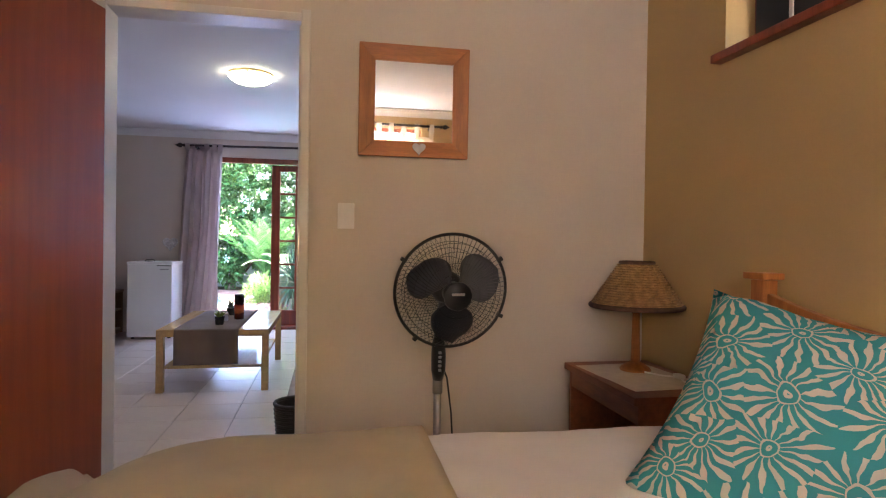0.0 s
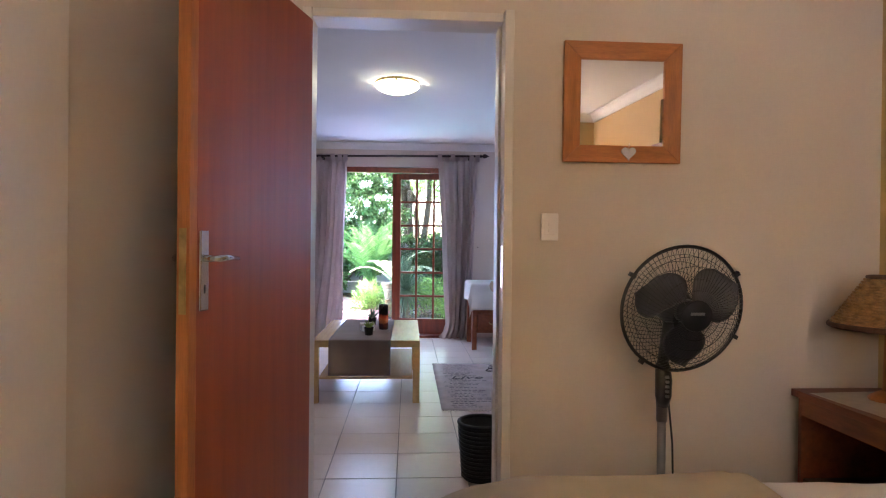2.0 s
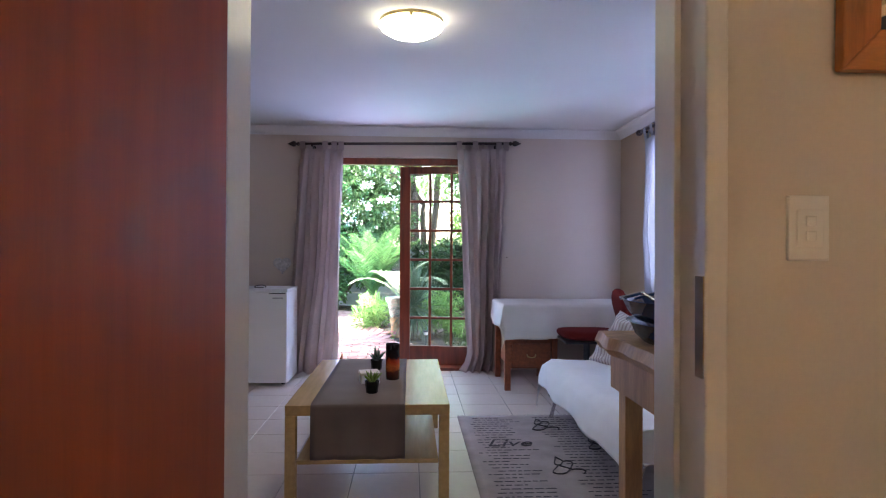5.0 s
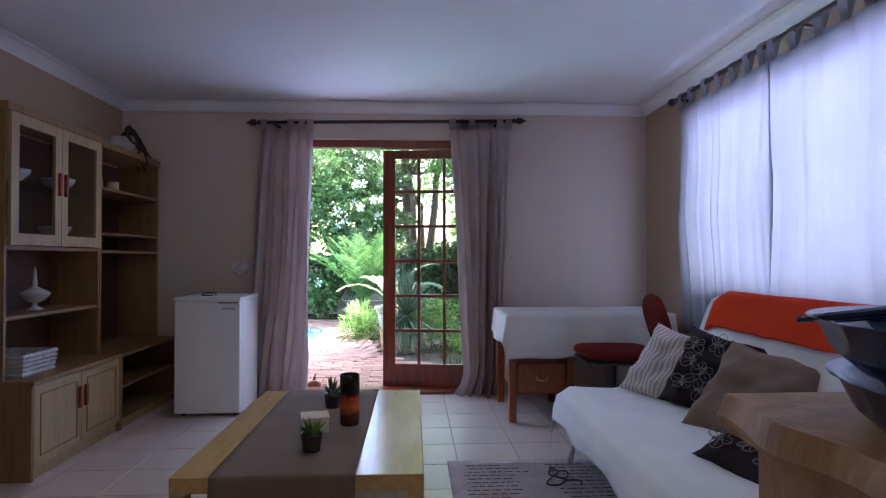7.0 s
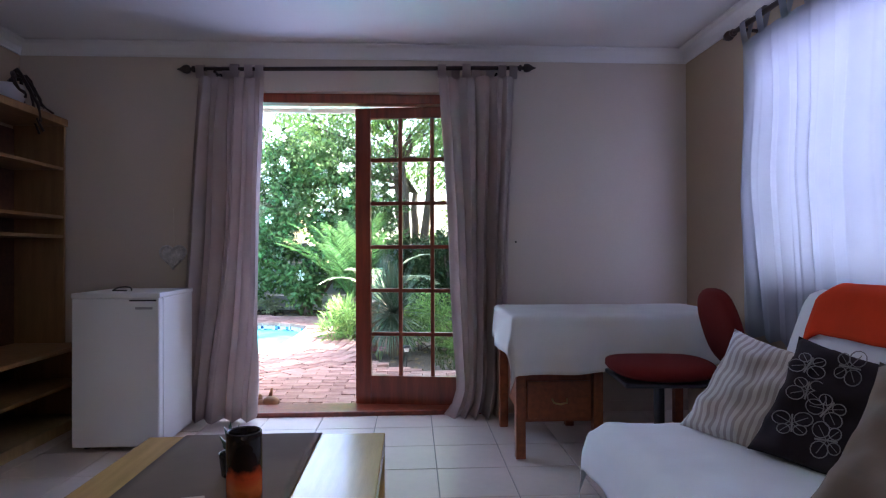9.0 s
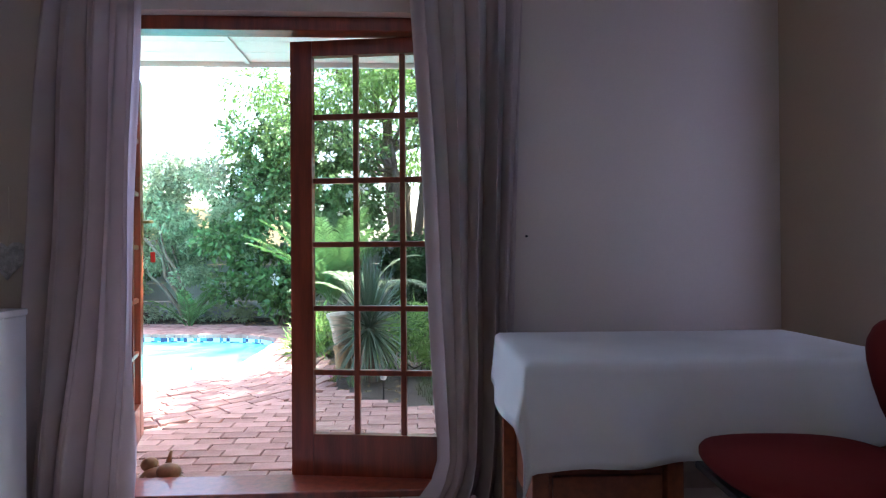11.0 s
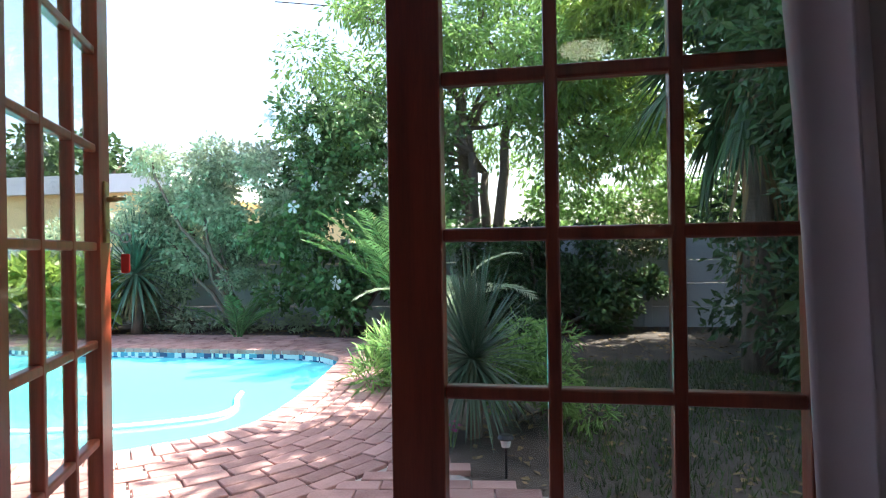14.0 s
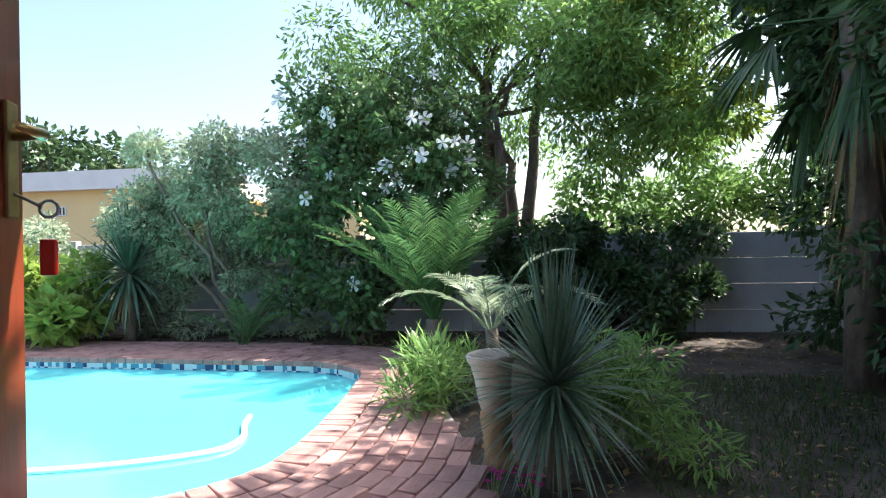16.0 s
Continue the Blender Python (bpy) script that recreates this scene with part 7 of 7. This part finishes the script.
bush("philodendron", (-7.2, 14.3, GZ0), [(-0.9, 0.8, -.4, .4, 0.3, 1.0, 18, 0.30)], 2600, 0.2, M["leafyellow"], "bright green cut-leaf philodendron by the pool", 6, 33, 0.5)
bush("garden_shrub", (-7.6, 15.3, GZ0), [(-1.0, 1.3, -.3, .3, 0.7, 1.7, 16, 0.32)], 5000, 0.09, M["leafgrey"], "dry grey-green shrub against a wall", 6, 35, 0.4)
bush("daylily_clump", (-1.50, 11.87, GZ0), [(-0.36, 0.34, -.3, .35, 0.06, 0.40, 14, 0.15)], 1300, 0.17, M["leafmid"], "low clump of yellow-green strappy leaves", 5, 37, 0.10, "plant", 0.008, -0.3)
bush("fern_clump", (-0.45, 11.0, GZ0), [(-0.35, 0.35, -.3, .3, 0.12, 0.55, 14, 0.18)], 1900, 0.09, M["leafmid"], "green ferny clump beside a yucca", 5, 39, 0.2, "plant", 0.008)
bush("low_shrub", (1.9, 11.2, GZ0), [(-0.7, 1.2, -.6, .8, 0.2, 1.6, 22, 0.36)], 3600, 0.085, M["leafshade"], "low shrub with leaves darkened for deep shade", 6, 43, 0.45)
bush("far_trees", (-42, 54, GZ0), [(-14, 5, -3, 3, 8.0, 11.3, 40, 1.6)], 3000, 0.7, M["leafshade"], "distant trees behind the houses", 4, 47, 0.6, "trees", 0.3)

# urn
un = thing("garden_urn", (-1.15, 10.84, GZ0), "tall weathered garden urn with a rough ochre base", "urn", rz=20, ry=-4)
un.scale = (0.86, 0.86, 1.0)
part("urn_body", lathe([(0.085, 0.30), (0.10, 0.34), (0.105, 0.40), (0.115, 0.47), (0.13, 0.535), (0.15, 0.56), (0.155, 0.585), (0.145, 0.595), (0.13, 0.59), (0.115, 0.54), (0.10, 0.46)], 30), M["terracotta"], un, smooth=True)
part("urn_base", lathe([(0.115, -0.02), (0.10, 0.05), (0.085, 0.12), (0.088, 0.20), (0.10, 0.27), (0.094, 0.299)], 18, wob=0.012), M["urnbase"], un, "rough ochre base like a tree stump", smooth=True)
sl = thing("solar_light", (-0.64, 9.93, GZ0), "small black solar garden light on a spike", "garden light")
part("spike", tube([(0, 0, -0.05), (0, 0, 0.16)], 0.007, 8), M["black"], sl)
part("lens", lathe([(0.022, 0.16), (0.030, 0.20)], 14), M["ceramic"], sl)
part("cap", lathe([(0.042, 0.2), (0.044, 0.206), (0.03, 0.222)], 16), M["black"], sl)
random.seed(51)
for x, y in ((-1.16, 10.42), (-0.98, 10.36), (-1.02, 10.50)):
    o = thing("flower_clump", (x, y, GZ0), "small magenta flowers at the edge of a bed", "flowers", "magenta flowers")
    for k in range(6):
        p = Vector((random.uniform(-.05, .05), random.uniform(-.05, .05), random.uniform(.07, .13)))
        st = part("stem", tube([(p.x * 0.3, p.y * 0.3, -0.01), p], 0.002, 5), M["leafmid"], o)
        g = flower_bm(0.020)
        part("flower", g, M["pink"], st).location = p
# leaf litter and lawn
rng = np.random.default_rng(3)


def scatter(name, n, xs, ys, size, material, label, category, up, keep):
    V, F = [], []
    k = 0
    while k < n:
        x, y = rng.uniform(*xs), rng.uniform(*ys)
        if not keep(x, y):
            continue
        a, s = rng.uniform(0, 6.28), size * rng.uniform(0.5, 1.3)
        z = GZ0 + 0.004
        o = len(V)
        if up:
            lean = rng.normal(size=2) * 0.35 * s
            w = 0.004 + 0.002 * rng.random()
            V += [(x - w * math.cos(a), y - w * math.sin(a), z - 0.01), (x + w * math.cos(a), y + w * math.sin(a), z - 0.01), (x + lean[0], y + lean[1], z + s)]
            F.append((o, o + 1, o + 2))
        else:
            c, q = math.cos(a) * s, math.sin(a) * s
            V += [(x, y, z), (x + c * .5 - q * .25, y + q * .5 + c * .25, z + rng.uniform(0, .02)), (x + c, y + q, z + rng.uniform(0, .015)), (x + c * .5 + q * .25, y + q * .5 - c * .25, z + rng.uniform(0, .02))]
            F.append((o, o + 1, o + 2, o + 3))
        k += 1
    me = bpy.data.meshes.new(name)
    me.from_pydata(V, [], F)
    me.materials.append(material)
    return tagged(new(name, me), label, category, kind="stuff")


scatter("leaf_litter", 2600, (-2.5, 4.0), (9.5, 15.8), 0.06, M["dryleaf"], "dry fallen leaves on garden soil", "leaf litter", False, lambda x, y: not inside((x, y), PAVE))
scatter("leaf_litter", 500, (-10, -2.0), (14.3, 15.8), 0.07, M["dryleaf"], "dry fallen leaves below shrubs", "leaf litter", False, lambda x, y: not inside((x, y), PAVE))
scatter("grass", 16000, (-0.2, 4.5), (9.7, 13.0), 0.055, M["grass"], "short lawn grass in shade", "grass", True, lambda x, y: x > -0.15 + 0.5 * noise.noise((y, 0, 0)) and (y < 11.6 or x > 0.3))

# overhead cables
for k, dz in enumerate((0.0, 0.28)):
    cb_ = thing("overhead_cable", (-9, 26, 9.6 + dz), "thin black overhead cable", "cable", "overhead cables")
    cb_["kind"] = "structure"
    part("wire", tube([(t * 26, -t * 6, -3.1 * t - 1.0 * math.sin(math.pi * t)) for t in (q / 12 for q in range(13))], 0.018, 6), M["cable"], cb_)

# ---- floor tiles ----
TS, TG = 0.345, 0.005
tile_bm = box(TG / 2, TS - TG / 2, TG / 2, TS - TG / 2, -0.006, 0.0)
bmesh.ops.bevel(tile_bm, geom=[e for e in tile_bm.edges if all(v.co.z > -0.001 for v in e.verts)], offset=0.0015, segments=1, affect="EDGES")
tile_me = bpy.data.meshes.new("tile")
bmesh.ops.recalc_face_normals(tile_bm, faces=tile_bm.faces)
tile_bm.to_mesh(tile_me)
tile_bm.free()
tile_me.materials.append(M["tile"])
TX0, TY0 = -0.627 - 7 * TS, 3.80 - 2 * TS
for i in range(13):
    for j in range(14):
        x, y = TX0 + i * TS, TY0 + j * TS
        if x < LX0 - 0.34 or x > LX1 or y > LY1 - 0.02:
            continue
        t = new("tile", tile_me)
        t.parent = floor_ob
        t.location = (x, y, random.uniform(-0.0003, 0.0003))

# ---- nearest paving bricks ----
for x, y, a in PIECES:
    b = new("brick", bme)
    b.parent = pave
    b.matrix_local = Matrix.Translation((x, y, GZ0 + random.uniform(-0.004, 0.004))) @ Matrix.Rotation(a + random.uniform(-0.02, 0.02), 4, "Z")
